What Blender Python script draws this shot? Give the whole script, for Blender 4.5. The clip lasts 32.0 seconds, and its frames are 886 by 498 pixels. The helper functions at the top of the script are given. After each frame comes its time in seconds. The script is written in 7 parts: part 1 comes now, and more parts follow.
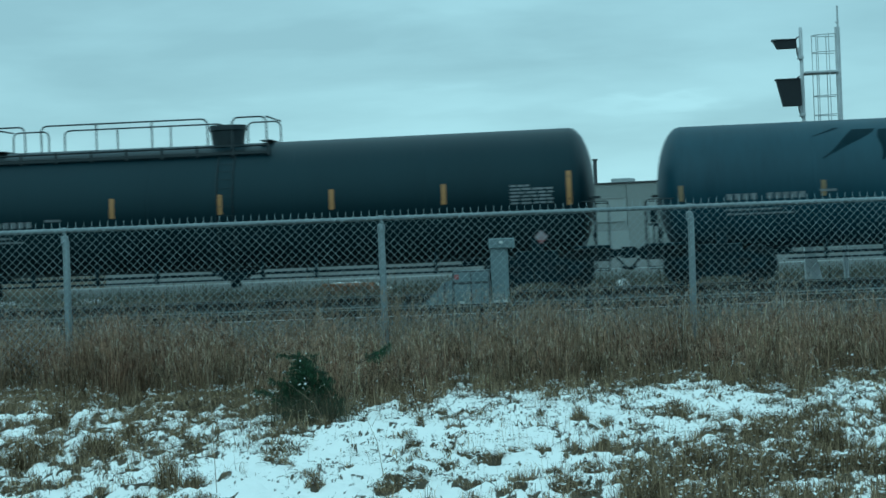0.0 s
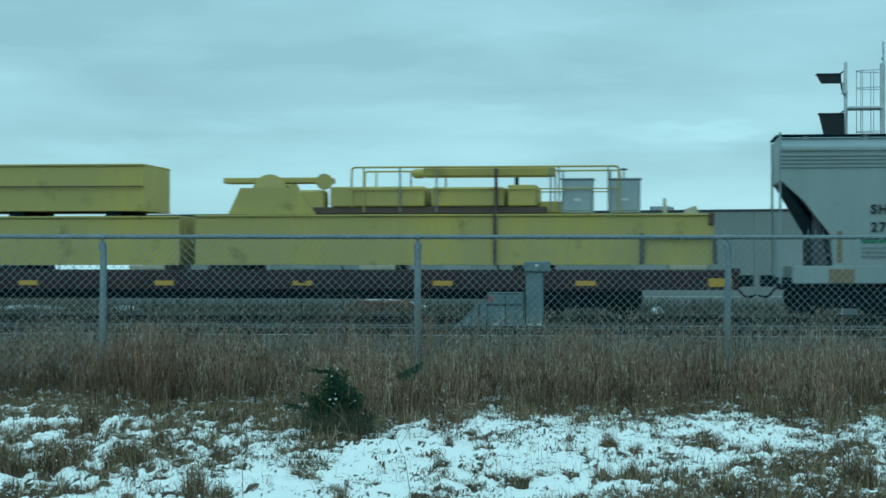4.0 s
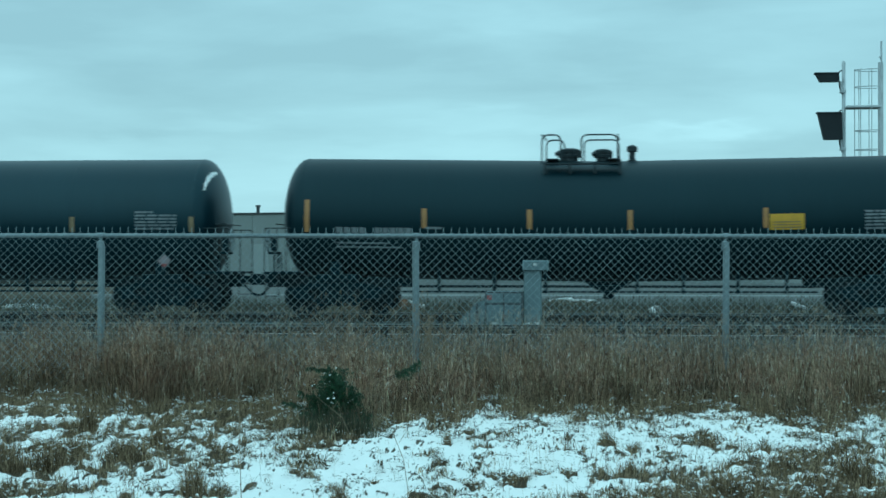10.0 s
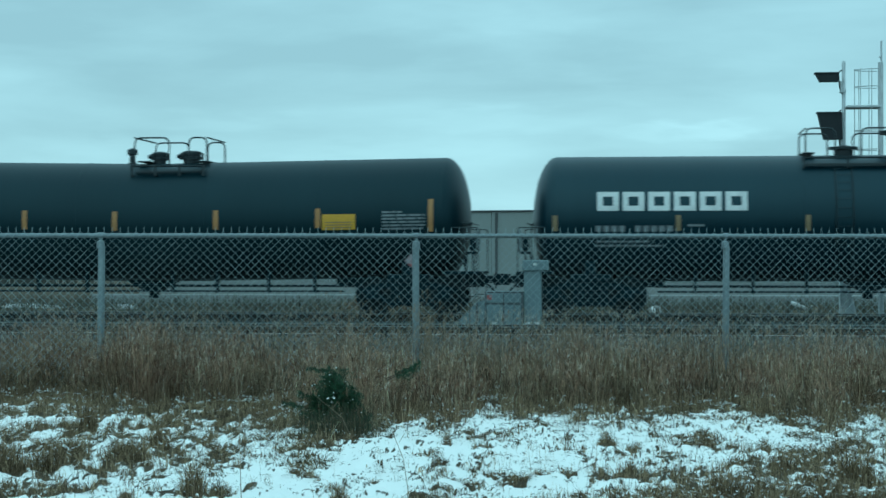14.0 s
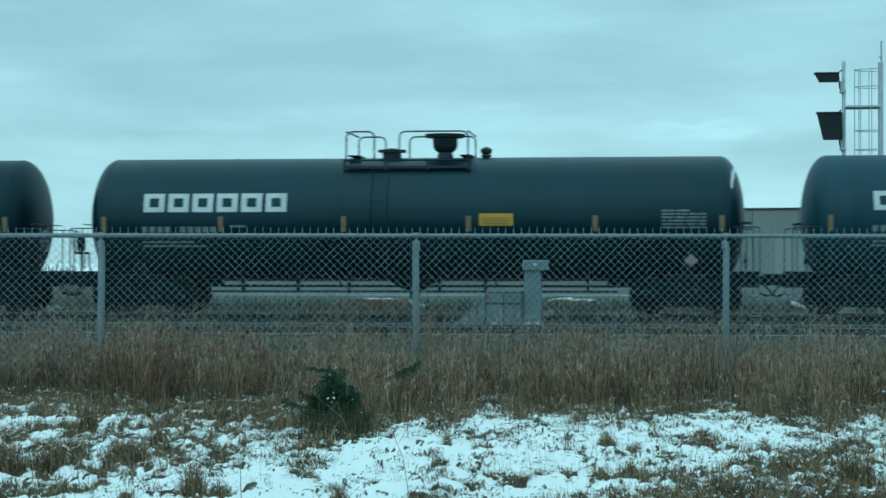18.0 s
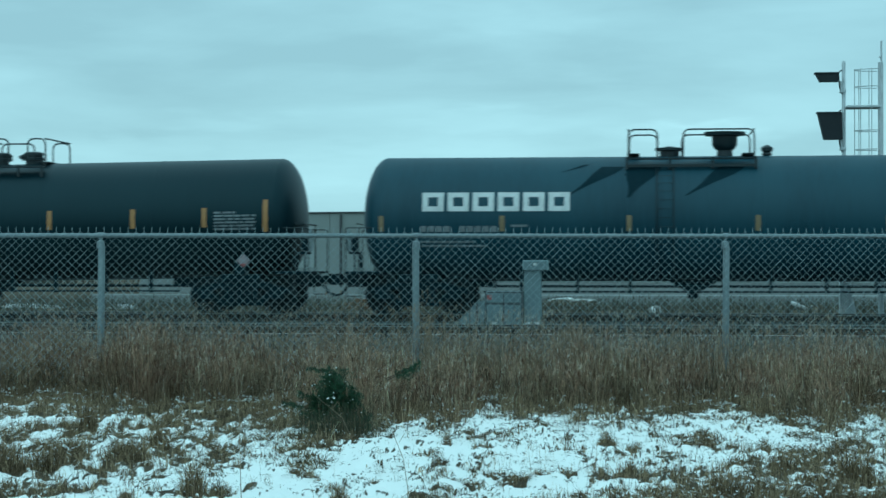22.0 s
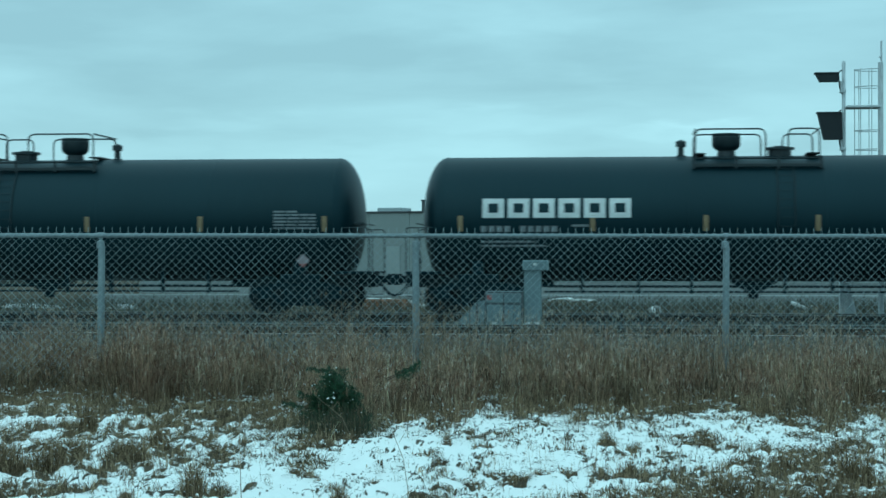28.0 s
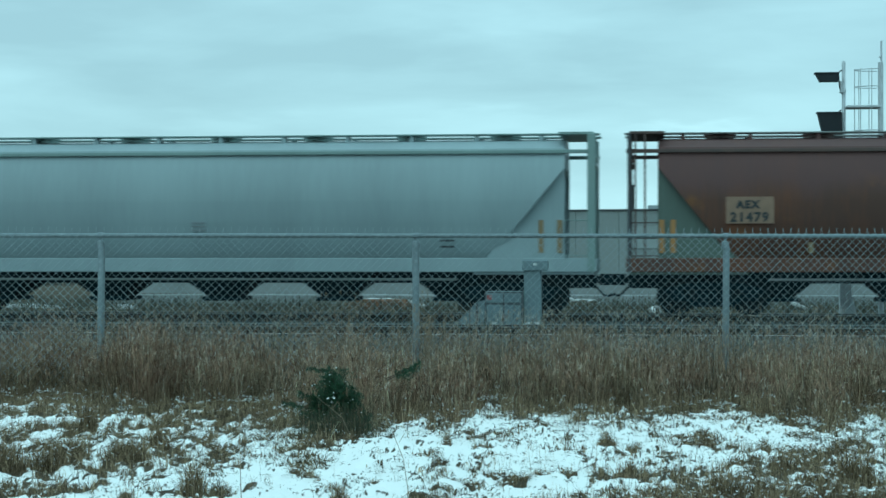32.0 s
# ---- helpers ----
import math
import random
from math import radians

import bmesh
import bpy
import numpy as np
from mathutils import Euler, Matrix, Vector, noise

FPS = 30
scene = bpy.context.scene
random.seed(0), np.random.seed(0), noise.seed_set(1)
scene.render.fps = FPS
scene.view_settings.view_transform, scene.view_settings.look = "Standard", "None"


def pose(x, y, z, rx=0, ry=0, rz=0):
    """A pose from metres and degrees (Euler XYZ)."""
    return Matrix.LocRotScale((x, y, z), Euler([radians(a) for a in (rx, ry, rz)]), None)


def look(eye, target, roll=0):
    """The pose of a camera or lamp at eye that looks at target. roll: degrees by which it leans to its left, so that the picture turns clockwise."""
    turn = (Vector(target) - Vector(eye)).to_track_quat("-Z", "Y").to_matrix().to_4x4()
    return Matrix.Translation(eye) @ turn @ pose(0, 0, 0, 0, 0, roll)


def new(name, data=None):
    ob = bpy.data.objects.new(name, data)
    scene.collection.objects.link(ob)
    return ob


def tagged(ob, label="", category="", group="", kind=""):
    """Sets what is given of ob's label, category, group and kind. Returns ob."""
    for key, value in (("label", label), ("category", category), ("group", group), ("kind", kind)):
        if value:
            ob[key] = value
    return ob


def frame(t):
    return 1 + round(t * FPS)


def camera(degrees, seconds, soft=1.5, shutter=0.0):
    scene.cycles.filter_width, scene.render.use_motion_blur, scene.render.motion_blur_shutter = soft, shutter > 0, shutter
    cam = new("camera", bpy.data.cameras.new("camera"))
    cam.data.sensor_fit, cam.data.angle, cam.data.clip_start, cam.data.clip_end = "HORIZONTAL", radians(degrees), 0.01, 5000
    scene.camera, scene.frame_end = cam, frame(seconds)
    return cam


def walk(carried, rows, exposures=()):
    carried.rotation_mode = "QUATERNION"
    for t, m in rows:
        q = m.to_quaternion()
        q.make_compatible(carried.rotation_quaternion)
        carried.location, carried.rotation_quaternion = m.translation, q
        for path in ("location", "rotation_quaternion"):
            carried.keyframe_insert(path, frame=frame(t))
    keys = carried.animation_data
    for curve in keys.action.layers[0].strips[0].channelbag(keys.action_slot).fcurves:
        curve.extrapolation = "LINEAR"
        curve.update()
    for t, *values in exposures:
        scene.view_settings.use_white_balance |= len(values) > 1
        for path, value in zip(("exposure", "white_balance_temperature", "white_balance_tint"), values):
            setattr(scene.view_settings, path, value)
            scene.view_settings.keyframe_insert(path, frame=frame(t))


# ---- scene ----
EYE_Z = 1.25
CLIP = 32.0
# seconds, turn to the left, tilt up, roll (degrees)
AIM = [
    (0.0, 5.289, -0.191, -2.290), (0.5, 5.706, -0.090, -1.148), (1.0, 6.011, -0.050, -0.395),
    (1.5, 6.267, 0.393, 0.122), (2.0, 6.419, 0.624, 0.138), (2.5, 6.446, 0.558, 0.150),
    (3.0, 6.439, 0.535, 0.059), (3.5, 6.406, 0.471, 0.017), (5.5, 6.353, 0.442, -0.016),
    (8.0, 6.335, 0.438, -0.010), (11.0, 6.330, 0.417, 0.0), (32.0, 6.330, 0.417, 0.0),
]
cam = camera(26.72, CLIP, soft=1.55, shutter=0.15)
walk(cam, [(t, pose(0, 0, EYE_Z, 90 + tilt, 0, turn) @ pose(0, 0, 0, 0, 0, roll)) for t, turn, tilt, roll in AIM],
     exposures=[(0.0, -0.10, 4700, -30), (1.0, 0.09, 4700, -30), (2.0, 0.10, 4700, -30), (3.0, 0.02, 4700, -30), (3.5, -0.06, 4700, -30), (5.5, -0.12, 4700, -30), (7.0, 0.0, 4700, -30), (30.0, 0.0, 4700, -30), (32.0, 0.15, 4880, -27)])

# ---- sky and light: an overcast winter day ----
world = bpy.data.worlds.new("overcast_sky")
scene.world = world
world.use_nodes = True
wn, wl = world.node_tree.nodes, world.node_tree.links
wn.clear()
sky = wn.new("ShaderNodeTexSky")
sky.sky_type, sky.sun_disc = "NISHITA", False
sky.sun_elevation, sky.sun_rotation = radians(38), radians(200)
coord = wn.new("ShaderNodeTexCoord")
squash = wn.new("ShaderNodeMapping")
squash.inputs["Scale"].default_value = (3.0, 3.0, 16.0)
cloud = wn.new("ShaderNodeTexNoise")
cloud.inputs["Scale"].default_value = 1.6
cloud.inputs["Detail"].default_value = 6.0
cloud.inputs["Roughness"].default_value = 0.5
cloud.inputs["Distortion"].default_value = 0.25
ramp = wn.new("ShaderNodeValToRGB")
ramp.color_ramp.elements[0].position, ramp.color_ramp.elements[0].color = 0.38, (0.55, 0.588, 0.618, 1)
ramp.color_ramp.elements[1].position, ramp.color_ramp.elements[1].color = 0.70, (0.815, 0.86, 0.885, 1)
scaled = wn.new("ShaderNodeVectorMath")
scaled.operation = "SCALE"
scaled.inputs["Scale"].default_value = 0.1
mixed = wn.new("ShaderNodeMixRGB")
mixed.inputs["Fac"].default_value = 0.9
back = wn.new("ShaderNodeBackground")
back.inputs["Strength"].default_value = 0.93
wout = wn.new("ShaderNodeOutputWorld")
wl.new(coord.outputs["Generated"], squash.inputs["Vector"])
wl.new(squash.outputs["Vector"], cloud.inputs["Vector"])
# thicker, darker cloud overhead; brighter towards the skyline
high = wn.new("ShaderNodeSeparateXYZ")
wl.new(coord.outputs["Generated"], high.inputs["Vector"])
thin = wn.new("ShaderNodeMapRange")
thin.inputs["From Min"].default_value, thin.inputs["From Max"].default_value = 0.03, 0.15
thin.inputs["To Min"].default_value, thin.inputs["To Max"].default_value = 0.10, -0.09
wl.new(high.outputs["Z"], thin.inputs["Value"])
veil = wn.new("ShaderNodeMath")
veil.operation = "ADD"
# the cloud thickens a little towards the east
east = wn.new("ShaderNodeMapRange")
east.inputs["From Min"].default_value, east.inputs["From Max"].default_value = -0.12, 0.14
east.inputs["To Min"].default_value, east.inputs["To Max"].default_value = 0.0, -0.05
wl.new(high.outputs["X"], east.inputs["Value"])
thick = wn.new("ShaderNodeMath")
thick.operation = "ADD"
# drifting thinner and thicker places in the cloud: east, height, half width, half height, how much brighter
THINNER = [(-0.224, 0.0736, 0.039, 0.0067, 0.08), (0.024, 0.0706, 0.039, 0.0042, 0.13), (-0.09, 0.0757, 0.051, 0.0067, 0.07),
           (-0.21, 0.0606, 0.151, 0.0055, 0.05), (-0.0, 0.0615, 0.039, 0.0061, 0.05), (-0.099, 0.1121, 0.091, 0.0106, -0.08),
           (0.083, 0.0636, 0.036, 0.0091, -0.07), (-0.268, 0.0688, 0.024, 0.0036, -0.03), (-0.045, 0.0888, 0.076, 0.0067, -0.03),
           (-0.31, 0.1136, 0.048, 0.0121, -0.04)]
sway = wn.new("ShaderNodeTexNoise")
sway.inputs["Scale"].default_value, sway.inputs["Detail"].default_value = 9.0, 5.0
wl.new(squash.outputs["Vector"], sway.inputs["Vector"])
push = wn.new("ShaderNodeVectorMath")
push.operation = "MULTIPLY_ADD"
push.inputs[1].default_value = (0.07, 0.0, 0.022)
wl.new(sway.outputs["Color"], push.inputs[0])
wl.new(coord.outputs["Generated"], push.inputs[2])
calm = wn.new("ShaderNodeMapRange")
calm.inputs["From Min"].default_value, calm.inputs["From Max"].default_value = 0.2, 0.8
calm.inputs["To Min"].default_value, calm.inputs["To Max"].default_value = 0.30, 0.70
wl.new(cloud.outputs["Fac"], calm.inputs["Value"])
total = calm.outputs["Result"]
for ex, up, hw, hh, gain in THINNER:
    off, stretch, far_off, fade, plus = (wn.new("ShaderNodeVectorMath"), wn.new("ShaderNodeVectorMath"), wn.new("ShaderNodeVectorMath"), wn.new("ShaderNodeMapRange"), wn.new("ShaderNodeMath"))
    off.operation, stretch.operation, far_off.operation, plus.operation, fade.interpolation_type = "SUBTRACT", "MULTIPLY", "LENGTH", "ADD", "SMOOTHERSTEP"
    off.inputs[1].default_value = (ex + 0.035, 0.0, up + 0.011)
    stretch.inputs[1].default_value = (1 / hw, 0.0, 1 / hh)
    fade.inputs["From Min"].default_value, fade.inputs["From Max"].default_value = 0.0, 1.8
    fade.inputs["To Min"].default_value, fade.inputs["To Max"].default_value = gain, 0.0
    wl.new(push.outputs["Vector"], off.inputs[0])
    wl.new(off.outputs["Vector"], stretch.inputs[0])
    wl.new(stretch.outputs["Vector"], far_off.inputs[0])
    wl.new(far_off.outputs["Value"], fade.inputs["Value"])
    wl.new(total, plus.inputs[0])
    wl.new(fade.outputs["Result"], plus.inputs[1])
    total = plus.outputs[0]
wl.new(total, thick.inputs[0])
wl.new(east.outputs["Result"], thick.inputs[1])
wl.new(thick.outputs[0], veil.inputs[0])
wl.new(thin.outputs["Result"], veil.inputs[1])
wl.new(veil.outputs[0], ramp.inputs["Fac"])
wl.new(sky.outputs["Color"], scaled.inputs[0])
wl.new(scaled.outputs["Vector"], mixed.inputs["Color1"])
wl.new(ramp.outputs["Color"], mixed.inputs["Color2"])
# an overcast sky is brighter overhead than at the skyline
zenith = wn.new("ShaderNodeMapRange")
zenith.inputs["From Min"].default_value, zenith.inputs["From Max"].default_value = 0.16, 1.0
zenith.inputs["To Min"].default_value, zenith.inputs["To Max"].default_value = 1.0, 1.75
wl.new(high.outputs["Z"], zenith.inputs["Value"])
dome = wn.new("ShaderNodeVectorMath")
dome.operation = "SCALE"
wl.new(mixed.outputs["Color"], dome.inputs[0])
wl.new(zenith.outputs["Result"], dome.inputs["Scale"])
wl.new(dome.outputs["Vector"], back.inputs["Color"])
wl.new(back.outputs["Background"], wout.inputs["Surface"])

sun_data = bpy.data.lights.new("sun", "SUN")
sun_data.energy, sun_data.angle, sun_data.color = 0.25, radians(60), (1.0, 0.97, 0.92)
sun = new("sun", sun_data)
sun.matrix_world = look((-12, -30, 30), (0, 0, 0))


# ---- materials ----
def material(name, base, other=None, rough=0.6, metal=0.0, size=1.0, fine=12.0, amount=0.5, bump=0.15, squeeze=(1, 1, 1), island=False,
             coords="Object", coat=0.0):
    """A paint, metal or mineral: two colours mixed by a coarse and a fine noise, with a fine relief."""
    m = bpy.data.materials.new(name)
    m.use_nodes = True
    n, l = m.node_tree.nodes, m.node_tree.links
    p = n["Principled BSDF"]
    other = other or tuple(c * 0.7 for c in base)
    tc = n.new("ShaderNodeTexCoord")
    mp = n.new("ShaderNodeMapping")
    mp.inputs["Scale"].default_value = squeeze
    l.new(tc.outputs[coords], mp.inputs["Vector"])
    a, b = n.new("ShaderNodeTexNoise"), n.new("ShaderNodeTexNoise")
    a.inputs["Scale"].default_value, b.inputs["Scale"].default_value = size, fine
    a.inputs["Detail"].default_value, b.inputs["Detail"].default_value = 5, 4
    l.new(mp.outputs["Vector"], a.inputs["Vector"])
    l.new(mp.outputs["Vector"], b.inputs["Vector"])
    mul = n.new("ShaderNodeMath")
    mul.operation = "MULTIPLY_ADD"
    l.new(b.outputs["Fac"], mul.inputs[0])
    mul.inputs[1].default_value = 0.4
    l.new(a.outputs["Fac"], mul.inputs[2])
    rng = n.new("ShaderNodeMapRange")
    rng.inputs["From Min"].default_value, rng.inputs["From Max"].default_value = 0.45, 0.95
    rng.inputs["To Min"].default_value, rng.inputs["To Max"].default_value = 0.0, amount * 2
    l.new(mul.outputs[0], rng.inputs["Value"])
    mix = n.new("ShaderNodeMixRGB")
    mix.inputs["Color1"].default_value, mix.inputs["Color2"].default_value = (*base, 1), (*other, 1)
    l.new(rng.outputs["Result"], mix.inputs["Fac"])
    if island:
        geo = n.new("ShaderNodeNewGeometry")
        tones = n.new("ShaderNodeValToRGB")
        e = tones.color_ramp.elements
        e[0].color, e[1].color = (*(c * 0.3 for c in base), 1), (*(min(0.75, c * 1.7) for c in other), 1)
        for q, tone in ((0.5, base), (0.88, other)):
            e.new(q).color = (*tone, 1)
        l.new(geo.outputs["Random Per Island"], tones.inputs["Fac"])
        mix = tones
    l.new(mix.outputs["Color"], p.inputs["Base Color"])
    p.inputs["Roughness"].default_value, p.inputs["Metallic"].default_value = rough, metal
    p.inputs["Coat Weight"].default_value = coat
    if bump:
        bp = n.new("ShaderNodeBump")
        bp.inputs["Strength"].default_value, bp.inputs["Distance"].default_value = bump, 0.02
        l.new(b.outputs["Fac"], bp.inputs["Height"])
        l.new(bp.outputs["Normal"], p.inputs["Normal"])
    return m


def wagon_paint(name, base, streak, rough=0.5, amount=0.5, rust=None, gloss=0.35, rusty=0.58):
    """Weathered wagon paint: vertical streaks of run-off over a blotchy base."""
    m = material(name, base, streak, rough, size=0.5, fine=6, amount=amount, bump=0.04, squeeze=(1.6, 0.5, 0.22))
    m.node_tree.nodes["Principled BSDF"].inputs["Specular IOR Level"].default_value = gloss
    if rust:
        n, l = m.node_tree.nodes, m.node_tree.links
        old = n["Principled BSDF"].inputs["Base Color"].links[0].from_socket
        tc = n.new("ShaderNodeTexCoord")
        spot = n.new("ShaderNodeTexNoise")
        spot.inputs["Scale"].default_value, spot.inputs["Detail"].default_value = 1.4, 8
        cut = n.new("ShaderNodeMapRange")
        cut.inputs["From Min"].default_value, cut.inputs["From Max"].default_value = rusty, rusty + 0.14
        mix = n.new("ShaderNodeMixRGB")
        mix.inputs["Color2"].default_value = (*rust, 1)
        l.new(tc.outputs["Object"], spot.inputs["Vector"])
        l.new(spot.outputs["Fac"], cut.inputs["Value"])
        l.new(cut.outputs["Result"], mix.inputs["Fac"])
        l.new(old, mix.inputs["Color1"])
        l.new(mix.outputs["Color"], n["Principled BSDF"].inputs["Base Color"])
    return m


TANK_BLACK = wagon_paint("tank_black_paint", (0.0042, 0.0132, 0.0182), (0.0064, 0.0176, 0.0236), 0.42, gloss=0.31)
TANK_NAVY = wagon_paint("tank_navy_paint", (0.0036, 0.0140, 0.0215), (0.0062, 0.0195, 0.0290), 0.37, gloss=0.45)
TANK_BLUE = wagon_paint("tank_faded_blue_paint", (0.009, 0.036, 0.055), (0.020, 0.058, 0.082), 0.5, amount=0.6)
for bluish in (TANK_BLACK, TANK_NAVY):
    bluish.node_tree.nodes["Principled BSDF"].inputs["Specular Tint"].default_value = (0.67, 0.91, 1.0, 1)
HOPPER_GREY = wagon_paint("hopper_grey_paint", (0.225, 0.295, 0.275), (0.185, 0.245, 0.23), 0.36, gloss=0.6)
STREAK_GREY = wagon_paint("washed_streak_paint", (0.265, 0.335, 0.315), (0.22, 0.285, 0.265), 0.4)
HOPPER_LIGHT = wagon_paint("hopper_light_grey_paint", (0.325, 0.385, 0.395), (0.27, 0.32, 0.33), 0.5)
HOPPER_WHITE = wagon_paint("hopper_dirty_white_paint", (0.375, 0.43, 0.42), (0.30, 0.33, 0.315), 0.6, amount=0.6, rust=(0.30, 0.21, 0.15), rusty=0.64)
HOPPER_RUST = wagon_paint("hopper_rusty_brown_paint", (0.165, 0.068, 0.032), (0.09, 0.05, 0.038), 0.75, amount=0.8, rust=(0.165, 0.08, 0.034))

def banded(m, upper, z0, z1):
    """Mixes in a second colour above a wavering line."""
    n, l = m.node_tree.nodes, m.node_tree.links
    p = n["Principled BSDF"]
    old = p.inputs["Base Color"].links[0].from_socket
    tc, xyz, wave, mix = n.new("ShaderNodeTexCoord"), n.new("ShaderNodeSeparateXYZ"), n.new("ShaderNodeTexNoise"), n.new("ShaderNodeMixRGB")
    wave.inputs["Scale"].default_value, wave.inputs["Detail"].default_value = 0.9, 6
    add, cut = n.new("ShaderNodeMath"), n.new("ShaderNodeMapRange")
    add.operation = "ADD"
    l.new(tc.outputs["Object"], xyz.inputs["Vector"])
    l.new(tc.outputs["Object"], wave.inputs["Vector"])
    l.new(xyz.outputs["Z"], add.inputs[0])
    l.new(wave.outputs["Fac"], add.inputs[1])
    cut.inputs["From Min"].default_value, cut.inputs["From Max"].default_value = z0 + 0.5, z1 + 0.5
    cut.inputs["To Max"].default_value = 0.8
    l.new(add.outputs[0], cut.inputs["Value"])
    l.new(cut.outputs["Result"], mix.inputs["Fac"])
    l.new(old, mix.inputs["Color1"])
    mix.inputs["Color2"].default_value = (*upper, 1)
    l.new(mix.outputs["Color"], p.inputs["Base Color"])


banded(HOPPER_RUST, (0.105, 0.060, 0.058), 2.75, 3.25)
HOPPER_GREEN = wagon_paint("hopper_grey_green_paint", (0.13, 0.165, 0.14), (0.10, 0.12, 0.10), 0.6)
RIB_GREY = wagon_paint("ribbed_grey_paint", (0.29, 0.33, 0.32), (0.23, 0.26, 0.25), 0.6)
YELLOW = wagon_paint("machine_yellow_paint", (0.54, 0.43, 0.10), (0.44, 0.37, 0.125), 0.55, amount=0.8, rust=(0.26, 0.22, 0.075), rusty=0.60)
DECK_BROWN = wagon_paint("flat_wagon_brown_paint", (0.046, 0.024, 0.025), (0.030, 0.021, 0.024), 0.75)
UNDER_BLACK = material("grimy_black_steel", (0.008, 0.020, 0.027), (0.014, 0.028, 0.036), 0.85, size=2, fine=20)
WHEEL_STEEL = material("worn_wheel_steel", (0.022, 0.036, 0.043), (0.016, 0.028, 0.034), 0.8, 0.2, size=3)
BRIGHT_RAIL = material("worn_rail_head", (0.22, 0.24, 0.24), (0.18, 0.19, 0.185), 0.5, 0.5, size=2)
RAIL_RUST = material("rusty_rail_web", (0.026, 0.030, 0.030), (0.020, 0.024, 0.025), 0.85, size=2)
RAIL_BLACK_PIPE = material("black_pipe_paint", (0.006, 0.014, 0.018), (0.012, 0.022, 0.027), 0.5, size=3)
GREY_PIPE = material("grey_pipe_paint", (0.26, 0.28, 0.27), (0.2, 0.21, 0.2), 0.55, size=3)
RUST_PIPE = material("rusty_pipe_paint", (0.11, 0.07, 0.055), (0.07, 0.05, 0.045), 0.7, size=3)
WHITE_MARK = material("white_stencil_paint", (0.72, 0.73, 0.72), (0.55, 0.56, 0.55), 0.5, size=3)
GREY_MARK = material("faded_stencil_paint", (0.24, 0.26, 0.27), (0.14, 0.15, 0.16), 0.6, size=4)
DARK_MARK = material("dark_stencil_paint", (0.012, 0.018, 0.02), (0.03, 0.036, 0.04), 0.6, size=4)
GREEN_MARK = material("green_stencil_paint", (0.05, 0.22, 0.09), (0.04, 0.15, 0.07), 0.6, size=4)
YELLOW_MARK = material("yellow_reflector", (0.40, 0.21, 0.06), (0.31, 0.17, 0.06), 0.5, size=5)
DULL_MARK = material("dull_reflector", (0.26, 0.19, 0.10), (0.20, 0.15, 0.08), 0.6, size=5)
PANEL_YELLOW = material("yellow_notice_panel", (0.62, 0.36, 0.02), (0.50, 0.30, 0.025), 0.5, size=6)
CREAM = material("cream_notice_panel", (0.50, 0.46, 0.34), (0.42, 0.38, 0.28), 0.6, size=6)
STAIN = material("dark_spill_stain", (0.006, 0.018, 0.025), (0.010, 0.026, 0.036), 0.6, size=2)
RED_MARK = material("red_placard_paint", (0.30, 0.09, 0.09), (0.24, 0.08, 0.08), 0.5, size=4)
GALVANISED = material("galvanised_steel", (0.25, 0.29, 0.305), (0.18, 0.21, 0.225), 0.5, 0.5, size=6, fine=40, bump=0.05)
WIRE = material("zinc_wire", (0.33, 0.385, 0.40), (0.25, 0.29, 0.30), 0.5, 0.3, size=8, bump=0)
CASE_GREY = material("grey_case_paint", (0.19, 0.245, 0.26), (0.14, 0.18, 0.195), 0.55, 0.1, size=2)
SIGNAL_BLACK = material("matt_signal_black", (0.006, 0.009, 0.012), (0.01, 0.014, 0.018), 0.7, size=4)
SIGNAL_METAL = material("aluminium_mast", (0.60, 0.62, 0.63), (0.46, 0.48, 0.49), 0.5, 0.15, size=4)
CLADDING = material("pale_grey_cladding", (0.275, 0.30, 0.295), (0.24, 0.265, 0.255), 0.6, size=0.2, fine=3, bump=0.03)
CONCRETE = material("pale_concrete", (0.30, 0.315, 0.31), (0.235, 0.25, 0.245), 0.85, size=0.5)
DARK_TRIM = material("dark_roof_trim", (0.05, 0.055, 0.06), (0.08, 0.085, 0.09), 0.6, size=1)
BALLAST = material("ballast_gravel", (0.042, 0.058, 0.064), (0.075, 0.095, 0.100), 0.95, size=6, fine=28, amount=0.7, bump=0.8)
TIE_WOOD = material("tarred_sleeper_wood", (0.022, 0.028, 0.030), (0.036, 0.042, 0.042), 0.9, size=3)
STRAW = material("dead_grass_blades", (0.150, 0.104, 0.062), (0.38, 0.285, 0.18), 0.8, island=True, bump=0)
RUSSET = material("russet_grass_blades", (0.165, 0.096, 0.062), (0.36, 0.24, 0.16), 0.8, island=True, bump=0)
PALE_STRAW = material("bleached_grass_blades", (0.26, 0.195, 0.125), (0.54, 0.43, 0.285), 0.8, island=True, bump=0)
FAR_GRASS = material("grey_far_grass", (0.075, 0.078, 0.062), (0.155, 0.155, 0.125), 0.8, island=True, bump=0)
TUFT = material("low_dead_grass", (0.175, 0.130, 0.078), (0.37, 0.29, 0.18), 0.8, island=True, bump=0)
DARK_THATCH = material("dark_matted_grass", (0.10, 0.081, 0.052), (0.19, 0.157, 0.10), 0.85, island=True, bump=0)
BLEACHED = material("bleached_dry_leaves", (0.34, 0.275, 0.195), (0.64, 0.54, 0.40), 0.8, island=True, bump=0)
STALK = material("pale_weed_stalk", (0.30, 0.23, 0.15), (0.2, 0.15, 0.1), 0.8, size=5)
SHADED_GRASS = material("shaded_green_grass", (0.050, 0.056, 0.030), (0.095, 0.090, 0.050), 0.85, island=True, bump=0)
